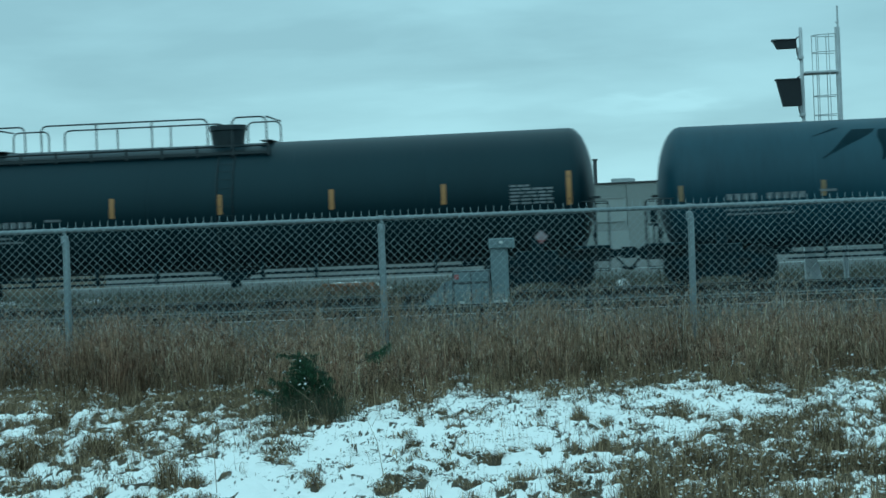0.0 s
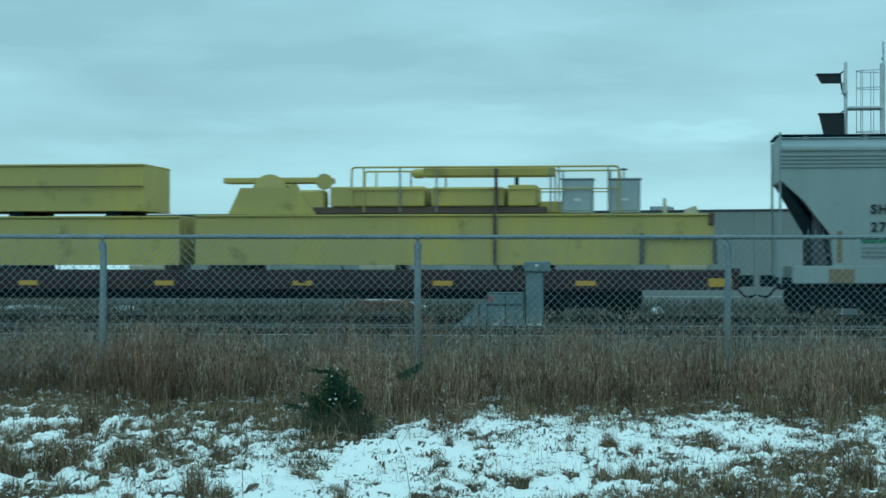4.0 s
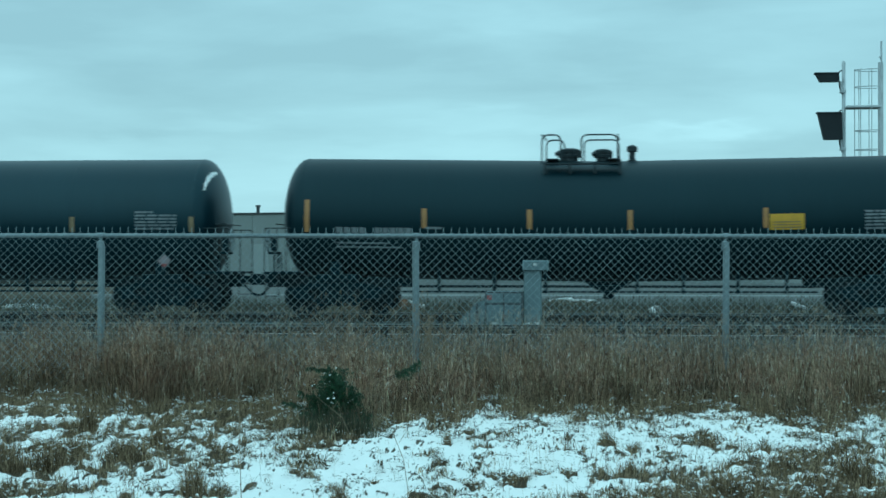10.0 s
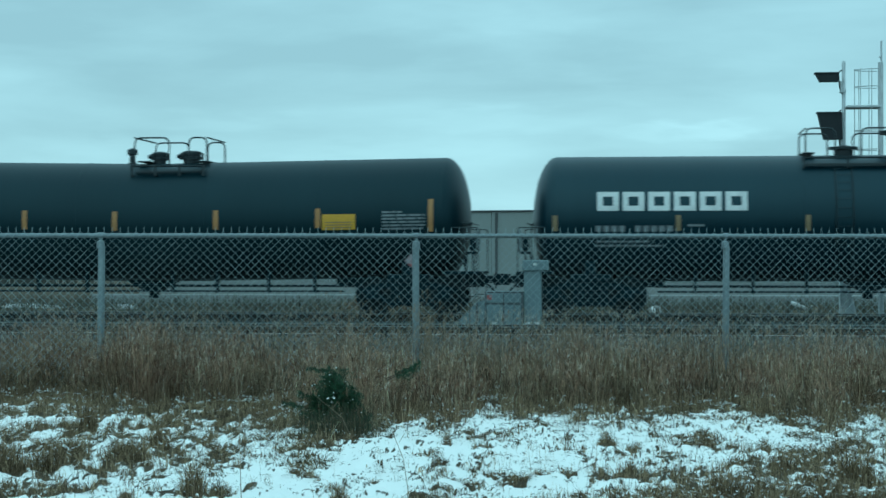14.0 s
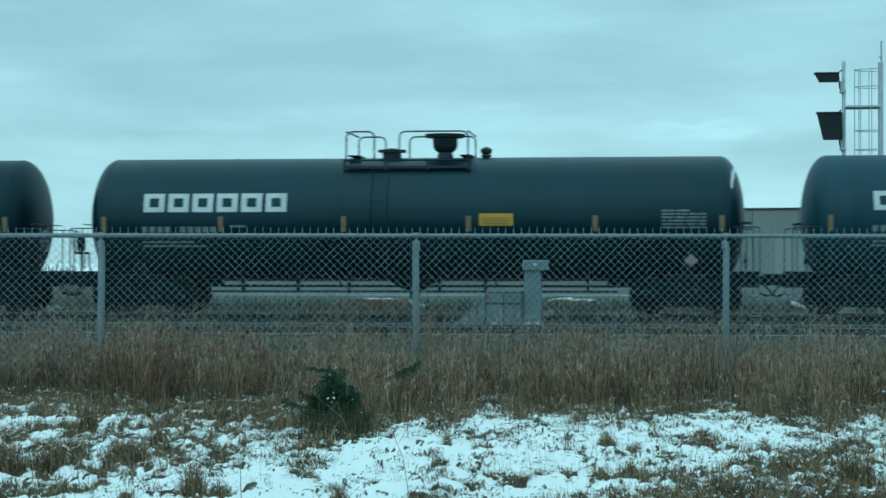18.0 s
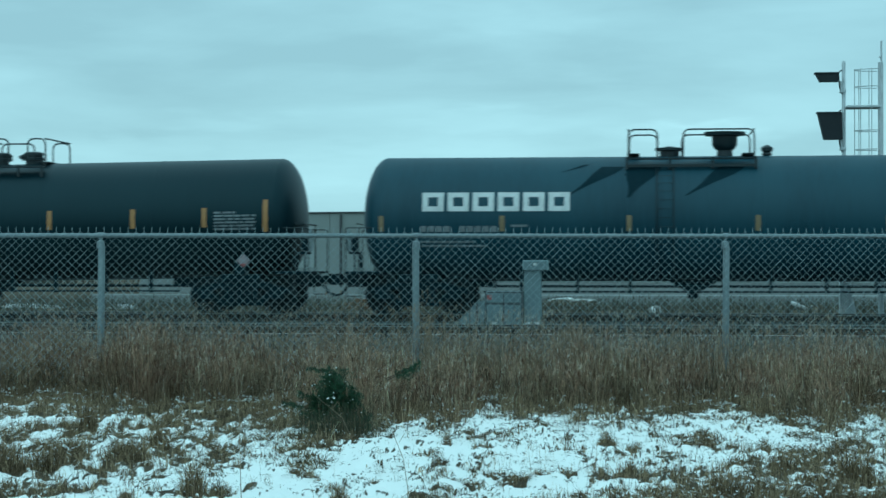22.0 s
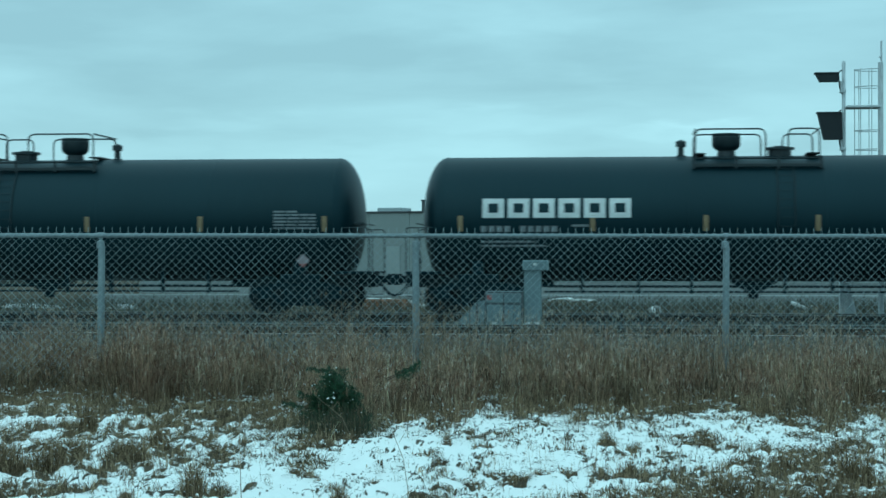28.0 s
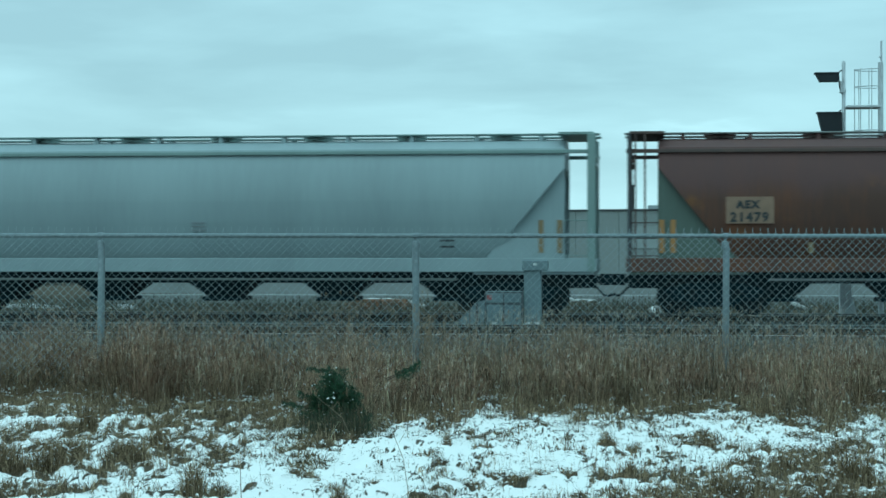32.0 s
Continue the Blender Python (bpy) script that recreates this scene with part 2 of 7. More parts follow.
NEEDLES = material("spruce_needles", (0.026, 0.066, 0.026), (0.044, 0.098, 0.040), 0.6, island=True, bump=0)
BARK = material("young_bark", (0.09, 0.065, 0.045), (0.06, 0.045, 0.03), 0.9, size=8)
PLACARD = material("faded_placard_paint", (0.30, 0.26, 0.27), (0.24, 0.19, 0.21), 0.6, size=9)
OLD_CREAM = material("faded_number_panel", (0.27, 0.18, 0.12), (0.21, 0.14, 0.095), 0.7, size=5)
SPRAY = [material("spray_paint_" + q, c, tuple(v * 1.3 for v in c), 0.6, size=5) for q, c in
         (("slate", (0.15, 0.195, 0.21)), ("navy", (0.075, 0.11, 0.125)), ("grey", (0.235, 0.28, 0.28)), ("pale", (0.37, 0.43, 0.43)), ("olive", (0.21, 0.23, 0.13)))]
SNOW = material("fallen_snow", (0.93, 0.93, 0.91), (0.84, 0.85, 0.85), 0.75, size=2, fine=20, bump=0.3)
RUST_PILE = material("rusty_scrap", (0.22, 0.10, 0.045), (0.14, 0.07, 0.035), 0.85, size=2)
EARTH = material("bare_earth", (0.13, 0.115, 0.085), (0.19, 0.17, 0.13), 0.9, size=4)
FAR_TREE = material("far_bare_woods", (0.05, 0.055, 0.05), (0.08, 0.08, 0.07), 0.9, size=1)
GREY_DOOR = material("pale_grey_door_paint", (0.34, 0.37, 0.365), (0.30, 0.33, 0.32), 0.6, size=1)
GREY_CABINET = material("grey_cabinet_paint", (0.40, 0.44, 0.45), (0.33, 0.36, 0.37), 0.5, size=1.5)


def ground_material():
    """Soil and dead thatch, with snow where the ground's own 'snow' layer lies thick."""
    m = material("winter_ground", (0.058, 0.049, 0.035), (0.105, 0.088, 0.063), 0.95, size=2.5, fine=22, amount=0.6, bump=0.5)
    n, l = m.node_tree.nodes, m.node_tree.links
    p = n["Principled BSDF"]
    soil = p.inputs["Base Color"].links[0].from_socket
    layer = n.new("ShaderNodeAttribute")
    layer.attribute_name = "snow"
    tc = n.new("ShaderNodeTexCoord")
    grit = n.new("ShaderNodeTexNoise")
    grit.inputs["Scale"].default_value, grit.inputs["Detail"].default_value = 15, 7
    lengthen = n.new("ShaderNodeMapping")
    lengthen.inputs["Scale"].default_value = (1.9, 0.42, 1.0)
    l.new(tc.outputs["Object"], lengthen.inputs["Vector"])
    l.new(lengthen.outputs["Vector"], grit.inputs["Vector"])
    add = n.new("ShaderNodeMath")
    add.operation = "MULTIPLY_ADD"
    l.new(grit.outputs["Fac"], add.inputs[0])
    add.inputs[1].default_value = 1.0
    l.new(layer.outputs["Fac"], add.inputs[2])
    cut = n.new("ShaderNodeMapRange")
    cut.inputs["From Min"].default_value, cut.inputs["From Max"].default_value = 0.92, 0.98
    l.new(add.outputs[0], cut.inputs["Value"])
    mix = n.new("ShaderNodeMixRGB")
    mix.inputs["Color2"].default_value = (0.95, 0.94, 0.915, 1)
    l.new(cut.outputs["Result"], mix.inputs["Fac"])
    l.new(soil, mix.inputs["Color1"])
    l.new(mix.outputs["Color"], p.inputs["Base Color"])
    return m


GROUND = ground_material()
for dull in (GROUND, BALLAST, TIE_WOOD, RAIL_RUST, STAIN, UNDER_BLACK, WHEEL_STEEL, STRAW, RUSSET, PALE_STRAW, FAR_GRASS, TUFT, DARK_THATCH, SNOW):
    dull.node_tree.nodes["Principled BSDF"].inputs["Specular IOR Level"].default_value = 0.08


# ---- mesh building ----
class Geo:
    def __init__(self):
        self.v, self.f = [], []

    def add(self, vs, fs):
        k = len(self.v)
        self.v += [tuple(v) for v in vs]
        self.f += [tuple(i + k for i in f) for f in fs]
        return self

    def box(self, x0, x1, y0, y1, z0, z1, b=0.0):
        if b <= 0:
            vs = [(x, y, z) for x in (x0, x1) for y in (y0, y1) for z in (z0, z1)]
            return self.add(vs, [(0, 1, 3, 2), (4, 6, 7, 5), (0, 4, 5, 1), (2, 3, 7, 6), (0, 2, 6, 4), (1, 5, 7, 3)])
        c, h = ((x0 + x1) / 2, (y0 + y1) / 2, (z0 + z1) / 2), ((x1 - x0) / 2, (y1 - y0) / 2, (z1 - z0) / 2)
        b = min(b, *(0.45 * abs(q) * 2 for q in h))
        vs, ix = [], {}
        for s in [(i, j, k) for i in (-1, 1) for j in (-1, 1) for k in (-1, 1)]:
            for a in range(3):
                ix[s, a] = len(vs)
                vs.append(tuple(c[q] + s[q] * (h[q] - (0 if q == a else b)) for q in range(3)))
        fs = []
        for a in range(3):
            o = [q for q in range(3) if q != a]
            for s in (-1, 1):
                loop = []
                for p, r in ((-1, -1), (1, -1), (1, 1), (-1, 1)):
                    k = [0, 0, 0]
                    k[a], k[o[0]], k[o[1]] = s, p, r
                    loop.append(ix[tuple(k), a])
                fs.append(loop)
            for p in (-1, 1):
                for r in (-1, 1):
                    k0, k1 = [0, 0, 0], [0, 0, 0]
                    k0[a], k1[a] = -1, 1
                    k0[o[0]] = k1[o[0]] = p
                    k0[o[1]] = k1[o[1]] = r
                    fs.append([ix[tuple(k0), o[0]], ix[tuple(k1), o[0]], ix[tuple(k1), o[1]], ix[tuple(k0), o[1]]])
        for s in [(i, j, k) for i in (-1, 1) for j in (-1, 1) for k in (-1, 1)]:
            fs.append([ix[s, 0], ix[s, 1], ix[s, 2]])
        return self.add(vs, fs)

    def tube(self, pts, r, n=6, ends=True):
        pts = [Vector(p) for p in pts]
        vs, fs, ref = [], [], None
        for i, p in enumerate(pts):
            d = ((pts[min(i + 1, len(pts) - 1)] - p).normalized() + (p - pts[max(i - 1, 0)]).normalized())
            d = d.normalized() if d.length > 1e-6 else Vector((0, 0, 1))
            if ref is None:
                ref = Vector((0, 0, 1)) if abs(d.z) < 0.9 else Vector((0, 1, 0))
            a = d.cross(ref).normalized()
            b = a.cross(d).normalized()
            ref = b if abs(b.dot(d)) < 0.9 else ref
            rr = r[i] if isinstance(r, (list, tuple)) else r
            vs += [p + rr * (math.cos(2 * math.pi * j / n) * a + math.sin(2 * math.pi * j / n) * b) for j in range(n)]
        for i in range(len(pts) - 1):
            for j in range(n):
                k = (j + 1) % n
                fs.append((i * n + j, i * n + k, (i + 1) * n + k, (i + 1) * n + j))
        if ends:
            fs += [tuple(range(n - 1, -1, -1)), tuple(range((len(pts) - 1) * n, len(pts) * n))]
        return self.add(vs, fs)

    def lathe(self, prof, axis, n=24, at=(0, 0, 0), squash=1.0):
        vs, fs = [], []
        for s, r in prof:
            for j in range(n):
                a = 2 * math.pi * j / n
                c, e = r * math.cos(a), r * math.sin(a)
                q = {"x": (s, c, e), "y": (c, s, e), "z": (c, e, s)}[axis]
                vs.append((at[0] + q[0], at[1] + q[1], at[2] + q[2]))
        for i in range(len(prof) - 1):
            for j in range(n):
                k = (j + 1) % n
                fs.append((i * n + j, i * n + k, (i + 1) * n + k, (i + 1) * n + j))
        fs += [tuple(range(n - 1, -1, -1)), tuple(range((len(prof) - 1) * n, len(prof) * n))]
        return self.add(vs, fs)

    def prism(self, poly, axis, a, b):
        """A polygon extruded from a to b along an axis; the polygon is in the other two, in their order."""
        def at(p, s):
            return {"x": (s, p[0], p[1]), "y": (p[0], s, p[1]), "z": (p[0], p[1], s)}[axis]
        n = len(poly)
        vs = [at(p, a) for p in poly] + [at(p, b) for p in poly]
        fs = [tuple(range(n - 1, -1, -1)), tuple(range(n, 2 * n))] + [(i, (i + 1) % n, n + (i + 1) % n, n + i) for i in range(n)]
        return self.add(vs, fs)

    def band(self, x0, x1, t0, t1, rad, zc, thick=0.006, side=-1, steps=3, dz=None):
        """A thin plate wrapped on a lying cylinder's flank, between two angles over the horizontal (degrees)."""
        vs, fs = [], []
        dz = dz or (lambda x: 0.0)
        for i in range(steps + 1):
            t = radians(t0 + (t1 - t0) * i / steps)
            for x in (x0, x1):
                for q in (rad, rad + thick):
                    vs.append((x, side * q * math.cos(t), zc + dz(x) + q * math.sin(t)))
        for i in range(steps):
            k = 4 * i
            fs += [(k + 1, k + 3, k + 7, k + 5), (k, k + 4, k + 6, k + 2), (k, k + 1, k + 5, k + 4), (k + 2, k + 6, k + 7, k + 3)]
        k = 4 * steps
        fs += [(0, 2, 3, 1), (k, k + 1, k + 3, k + 2)]
        return self.add(vs, fs)

    def mesh(self, name, mat, smooth=35, fix=True):
        me = bpy.data.meshes.new(name)
        me.from_pydata(self.v, [], self.f)
        if fix:
            bm = bmesh.new()
            bm.from_mesh(me)
            bmesh.ops.recalc_face_normals(bm, faces=bm.faces)
            bm.to_mesh(me)
            bm.free()
        me.materials.append(mat)
        if smooth:
            me.shade_smooth()
            me.set_sharp_from_angle(angle=radians(smooth))
        return me


KEPT = {}


def part(name, geo, mat, parent, label="", at=(0, 0, 0), key=None, smooth=35):
    """One mesh under a thing or a part. geo: a Geo, or a function that makes one, kept under key for its repeats."""
    if key is not None:
        key = (key, mat.name)
        if key not in KEPT:
            KEPT[key] = (geo() if callable(geo) else geo).mesh(name, mat, smooth)
        me = KEPT[key]
    else:
        me = (geo() if callable(geo) else geo).mesh(name, mat, smooth)
    ob = new(name, me)
    ob.parent = parent
    ob.location = at
    if label:
        tagged(ob, label)
    return ob


def thing(name, label, category, group="", kind="", at=(0, 0, 0), turn=0.0):
    ob = new(name)
    ob.empty_display_size = 0.3
    ob.location, ob.rotation_euler = at, (0, 0, radians(turn))
    return tagged(ob, label, category, group, kind)


def solid(name, geo, mat, label, category, group="", kind="", at=(0, 0, 0), smooth=35):
    """A thing that is one mesh."""
    ob = new(name, geo.mesh(name, mat, smooth))
    ob.location = at
    return tagged(ob, label, category, group, kind)


def lettering(text, height, mat):
    """The outlines of a line of text as a flat mesh, standing in the xz plane and facing -y."""
    cu = bpy.data.curves.new("lettering", "FONT")
    cu.body, cu.size, cu.extrude, cu.space_character = text, height / 0.72, 0.004, 1.22
    cu.offset = 0.012
    ob = new("lettering", cu)
    me = bpy.data.meshes.new_from_object(ob.evaluated_get(bpy.context.evaluated_depsgraph_get()))
    bpy.data.objects.remove(ob)
    bpy.data.curves.remove(cu)
    me.transform(Matrix.Rotation(radians(90), 4, "X"))
    me.materials.clear()
    me.materials.append(mat)
    return me


def bend(points, radius=0.2, steps=4):
    """Round the corners of a polyline."""
    pts = [Vector(p) for p in points]
    out = [pts[0]]
    for a, b, c in zip(pts, pts[1:], pts[2:]):
        u, w = (a - b), (c - b)
        q = min(radius, u.length * 0.45, w.length * 0.45)
        p0, p1 = b + u.normalized() * q, b + w.normalized() * q
        for i in range(steps + 1):
            s = i / steps
            out.append((1 - s) ** 2 * p0 + 2 * s * (1 - s) * b + s * s * p1)
    return out + [pts[-1]]


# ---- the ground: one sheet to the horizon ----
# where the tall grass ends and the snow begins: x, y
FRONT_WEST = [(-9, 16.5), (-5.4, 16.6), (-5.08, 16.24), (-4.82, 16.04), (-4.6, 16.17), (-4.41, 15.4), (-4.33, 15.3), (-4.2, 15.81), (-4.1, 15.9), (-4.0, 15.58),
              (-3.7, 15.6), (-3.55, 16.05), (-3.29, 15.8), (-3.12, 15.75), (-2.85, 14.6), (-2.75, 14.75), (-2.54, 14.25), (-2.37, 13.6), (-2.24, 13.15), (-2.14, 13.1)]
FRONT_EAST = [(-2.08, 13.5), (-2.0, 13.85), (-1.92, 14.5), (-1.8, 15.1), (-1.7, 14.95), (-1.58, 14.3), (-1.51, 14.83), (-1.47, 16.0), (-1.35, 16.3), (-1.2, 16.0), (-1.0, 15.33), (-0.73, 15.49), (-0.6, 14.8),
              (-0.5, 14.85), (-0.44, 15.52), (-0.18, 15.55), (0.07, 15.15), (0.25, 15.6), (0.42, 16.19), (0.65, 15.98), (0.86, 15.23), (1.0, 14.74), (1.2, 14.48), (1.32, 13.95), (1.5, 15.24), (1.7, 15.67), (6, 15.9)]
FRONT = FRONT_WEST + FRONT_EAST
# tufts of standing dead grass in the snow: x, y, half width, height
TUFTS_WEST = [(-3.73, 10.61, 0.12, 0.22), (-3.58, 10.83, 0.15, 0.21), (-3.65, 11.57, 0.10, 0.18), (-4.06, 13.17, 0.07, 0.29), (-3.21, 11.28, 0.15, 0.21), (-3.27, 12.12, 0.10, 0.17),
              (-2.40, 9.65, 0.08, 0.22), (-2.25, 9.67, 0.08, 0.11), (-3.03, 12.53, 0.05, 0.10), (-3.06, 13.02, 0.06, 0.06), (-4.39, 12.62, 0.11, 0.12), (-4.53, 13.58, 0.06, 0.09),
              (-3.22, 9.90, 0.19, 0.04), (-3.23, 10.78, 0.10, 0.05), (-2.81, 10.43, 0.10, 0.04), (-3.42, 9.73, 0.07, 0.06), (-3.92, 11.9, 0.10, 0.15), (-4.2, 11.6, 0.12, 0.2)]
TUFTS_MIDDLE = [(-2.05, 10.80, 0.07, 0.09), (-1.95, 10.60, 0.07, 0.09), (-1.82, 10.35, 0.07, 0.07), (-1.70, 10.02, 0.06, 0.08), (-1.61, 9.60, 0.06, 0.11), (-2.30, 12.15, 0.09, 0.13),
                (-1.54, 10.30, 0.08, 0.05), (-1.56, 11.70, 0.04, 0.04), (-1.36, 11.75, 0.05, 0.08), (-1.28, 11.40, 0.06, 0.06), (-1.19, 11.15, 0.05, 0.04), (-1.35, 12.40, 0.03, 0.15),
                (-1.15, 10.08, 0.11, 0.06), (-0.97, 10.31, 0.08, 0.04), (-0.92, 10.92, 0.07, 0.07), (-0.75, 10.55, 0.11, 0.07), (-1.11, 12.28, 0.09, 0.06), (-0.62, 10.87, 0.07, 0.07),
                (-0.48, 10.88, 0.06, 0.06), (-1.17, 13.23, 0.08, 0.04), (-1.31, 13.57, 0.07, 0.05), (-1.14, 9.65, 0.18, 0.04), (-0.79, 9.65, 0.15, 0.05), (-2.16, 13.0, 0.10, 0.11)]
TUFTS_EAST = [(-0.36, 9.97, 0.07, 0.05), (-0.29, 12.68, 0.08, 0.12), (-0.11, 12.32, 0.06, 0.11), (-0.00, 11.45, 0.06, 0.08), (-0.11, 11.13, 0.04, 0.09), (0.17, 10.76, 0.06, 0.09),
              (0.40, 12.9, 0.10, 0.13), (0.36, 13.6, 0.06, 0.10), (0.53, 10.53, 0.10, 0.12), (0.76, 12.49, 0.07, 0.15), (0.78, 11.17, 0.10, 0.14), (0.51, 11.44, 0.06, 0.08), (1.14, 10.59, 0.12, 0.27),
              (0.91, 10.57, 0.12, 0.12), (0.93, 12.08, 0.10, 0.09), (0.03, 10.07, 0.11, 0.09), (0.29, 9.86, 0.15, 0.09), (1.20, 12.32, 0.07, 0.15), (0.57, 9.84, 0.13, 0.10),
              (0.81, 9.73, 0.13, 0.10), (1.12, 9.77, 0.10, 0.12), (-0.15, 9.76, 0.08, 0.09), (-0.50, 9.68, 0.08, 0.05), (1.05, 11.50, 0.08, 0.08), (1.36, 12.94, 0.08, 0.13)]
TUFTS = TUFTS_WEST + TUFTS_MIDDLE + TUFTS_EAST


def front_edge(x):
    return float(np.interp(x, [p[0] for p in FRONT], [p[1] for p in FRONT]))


def lie(x, y):
    """Height of the ground."""
    far = float(np.interp(y, [18, 24, 29, 33, 36, 48, 52, 58, 100], [0, -0.08, -0.15, -0.36, -0.42, -0.42, -0.38, -0.36, -1.0]))
    near = 0.035 * noise.noise((x * 0.7, y * 0.7, 3.0)) if 5 < y < 34 else 0.0
    return far + near


def swell(x, y):
    """Small humps of the ground in the near strip."""
    return 0.03 * noise.noise((x * 3, y * 2.4, 1.0)) + 0.034 * noise.noise((x * 7, y * 6, 2.0)) + 0.034 * noise.noise((x * 15, y * 11, 4.0)) + 0.018 * noise.noise((x * 31, y * 19, 6.0))


def stand(x, y):
    """Height at which a blade stands in the near strip."""
    return lie(x, y) + swell(x, y)


def crowd(x, y):
    """How densely small dead tufts stand at a spot in the snow, 0 to 1."""
    q = -0.06 + 0.30 * noise.noise((x * 1.6, y * 0.7, 0.0)) + 0.34 * noise.noise((x * 4.5, y * 1.6, 7.0)) + 0.25 * noise.noise((x * 11, y * 3.2, 2.0))
    q -= 0.14 * math.exp(-((x + 1.3) / 0.8) ** 2)
    q += 0.30 * min(1.0, max(0.0, (-x - 2.3) / 0.6)) + 0.31 * min(1.0, max(0.0, (x + 0.25 + (12.0 - y) * 0.30) / 0.9))
    q += 0.50 * max(0.0, 1 - (front_edge(x) - y) / 1.3)
    q -= 0.34 * min(1.0, max(0.0, (x - 0.5) / 0.5)) * min(1.0, max(0.0, (y - 12.2) / 0.6))
    return q


rnd = random.Random(5)
# beyond the view the tufts go on, closer together in the east
for _ in range(46):
    TUFTS.append((rnd.uniform(0.0, 1.9), rnd.uniform(8.3, 9.75), rnd.uniform(0.08, 0.15), rnd.uniform(0.08, 0.2)))
for _ in range(34):
    TUFTS.append((rnd.uniform(-3.6, 1.7), rnd.uniform(8.4, 9.5), rnd.uniform(0.06, 0.12), rnd.uniform(0.04, 0.12)))
for _ in range(60):
    TUFTS.append((rnd.choice((rnd.uniform(-6.2, -4.7), rnd.uniform(1.7, 3.2))), rnd.uniform(9.5, 13.5), rnd.uniform(0.06, 0.15), rnd.uniform(0.06, 0.22)))
LOW = []           # low tufts: x, y, size
while len(LOW) < 5100:
    x, y = rnd.uniform(-5.9, 3.1), 8.3 + 8.9 * rnd.random()
    if y < front_edge(x) + 0.3 and crowd(x, y) > rnd.uniform(0.02, 1.0):
        LOW.append((x, y, rnd.uniform(0.25, 0.9)))


THIN = []          # bare spots in the snow: x, y, z


def ground_sheet():
    fine_x, fine_y = np.arange(-6.2, 3.4, 0.03), np.arange(9.0, 19.0, 0.03)
    xs = [-4500, -1500, -500, -200, -90, -50, -30, -20, -14, -10, -8, -7] + list(fine_x) + [3.6, 4, 5, 6, 8, 11, 15, 20, 30, 50, 90, 200, 500, 1500, 4500]
    ys = list(fine_y) + list(np.arange(19.0, 60.0, 0.8)) + [62, 66, 72, 80, 90, 100, 110, 125, 145, 170, 220, 300, 500, 1000, 4500]
    ys = [-4500, -800, -100, -20, -5, 0, 3, 5, 6.5, 8, 8.5] + ys
    # snow lies all over the near strip, thin round the tufts and under the tall grass
    lay = np.full((len(fine_y), len(fine_x)), 0.60)
    gx, gy = np.meshgrid(fine_x, fine_y)
    for x, y, s in LOW:
        i, j = int((x + 6.2) / 0.03), int((y - 9.0) / 0.03)
        a, b, c, d = max(0, i - 8), i + 9, max(0, j - 10), j + 11
        lay[c:d, a:b] -= 0.20 * np.exp(-(((gx[c:d, a:b] - x) / (0.050 * s)) ** 2 + ((gy[c:d, a:b] - y) / (0.085 * s)) ** 2))
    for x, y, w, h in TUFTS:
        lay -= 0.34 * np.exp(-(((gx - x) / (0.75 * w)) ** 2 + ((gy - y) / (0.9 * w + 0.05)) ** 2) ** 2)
    vs, layer = [], []
    for j, y in enumerate(ys):
        for i, x in enumerate(xs):
            z = lie(x, y)
            if 9 <= y < 19 and -6.2 <= x < 3.4:
                over = y - front_edge(x)
                s = max(0.1, float(lay[j - 11, i - 12])) + 0.13 * noise.noise((x * 4, y * 1.2, 5.0)) + 0.17 * noise.noise((x * 12, y * 2.6, 3.0)) - 0.14 * min(1.0, max(0.0, crowd(x, y)))
                if over > -0.5:
                    s -= min(0.5, 0.34 * (over + 0.5))
                z += 0.04 * min(1.0, max(0.0, s - 0.3)) + swell(x, y)
                if s < 0.42 and over < 0.3:
                    THIN.append((x, y, z))
            elif y > 100:
                s = 0.10 + 0.3 * noise.noise((x * 0.05, y * 0.05, 2.0)) + (0.5 if y > 420 else 0)
            elif y > 18:
                s = 0.10 + 0.35 * noise.noise((x * 0.5, y * 0.25, 2.0))
            else:
                s = 0.6
            vs.append((x, y, z))
            layer.append(s)
    w = len(xs)
    fs = [(j * w + i, j * w + i + 1, (j + 1) * w + i + 1, (j + 1) * w + i) for j in range(len(ys) - 1) for i in range(w - 1)]
    me = bpy.data.meshes.new("ground")
    me.from_pydata(vs, [], fs)
    at = me.attributes.new("snow", "FLOAT", "POINT")
    at.data.foreach_set("value", layer)
    me.materials.append(GROUND)
    me.shade_smooth()
    return tagged(new("ground", me), "flat winter ground with patchy snow over dead grass", "ground", kind="structure")


ground_sheet()


# ---- two railway tracks ----
def rail_foot(y, top):
    g = Geo()
    g.prism([(y - 0.07, top - 0.17), (y + 0.07, top - 0.17), (y + 0.07, top - 0.155), (y + 0.012, top - 0.135), (y + 0.012, top - 0.04), (y + 0.034, top - 0.036), (y + 0.036, top - 0.013),
             (y - 0.036, top - 0.013), (y - 0.034, top - 0.036), (y - 0.012, top - 0.04), (y - 0.012, top - 0.135), (y - 0.07, top - 0.155)], "x", -640, 640)
    return g


def rail_head(y, top):
    return Geo().prism([(y - 0.036, top - 0.013), (y + 0.036, top - 0.013), (y + 0.036, top - 0.01), (y + 0.028, top), (y - 0.028, top),
                        (y - 0.036, top - 0.01)], "x", -640, 640)


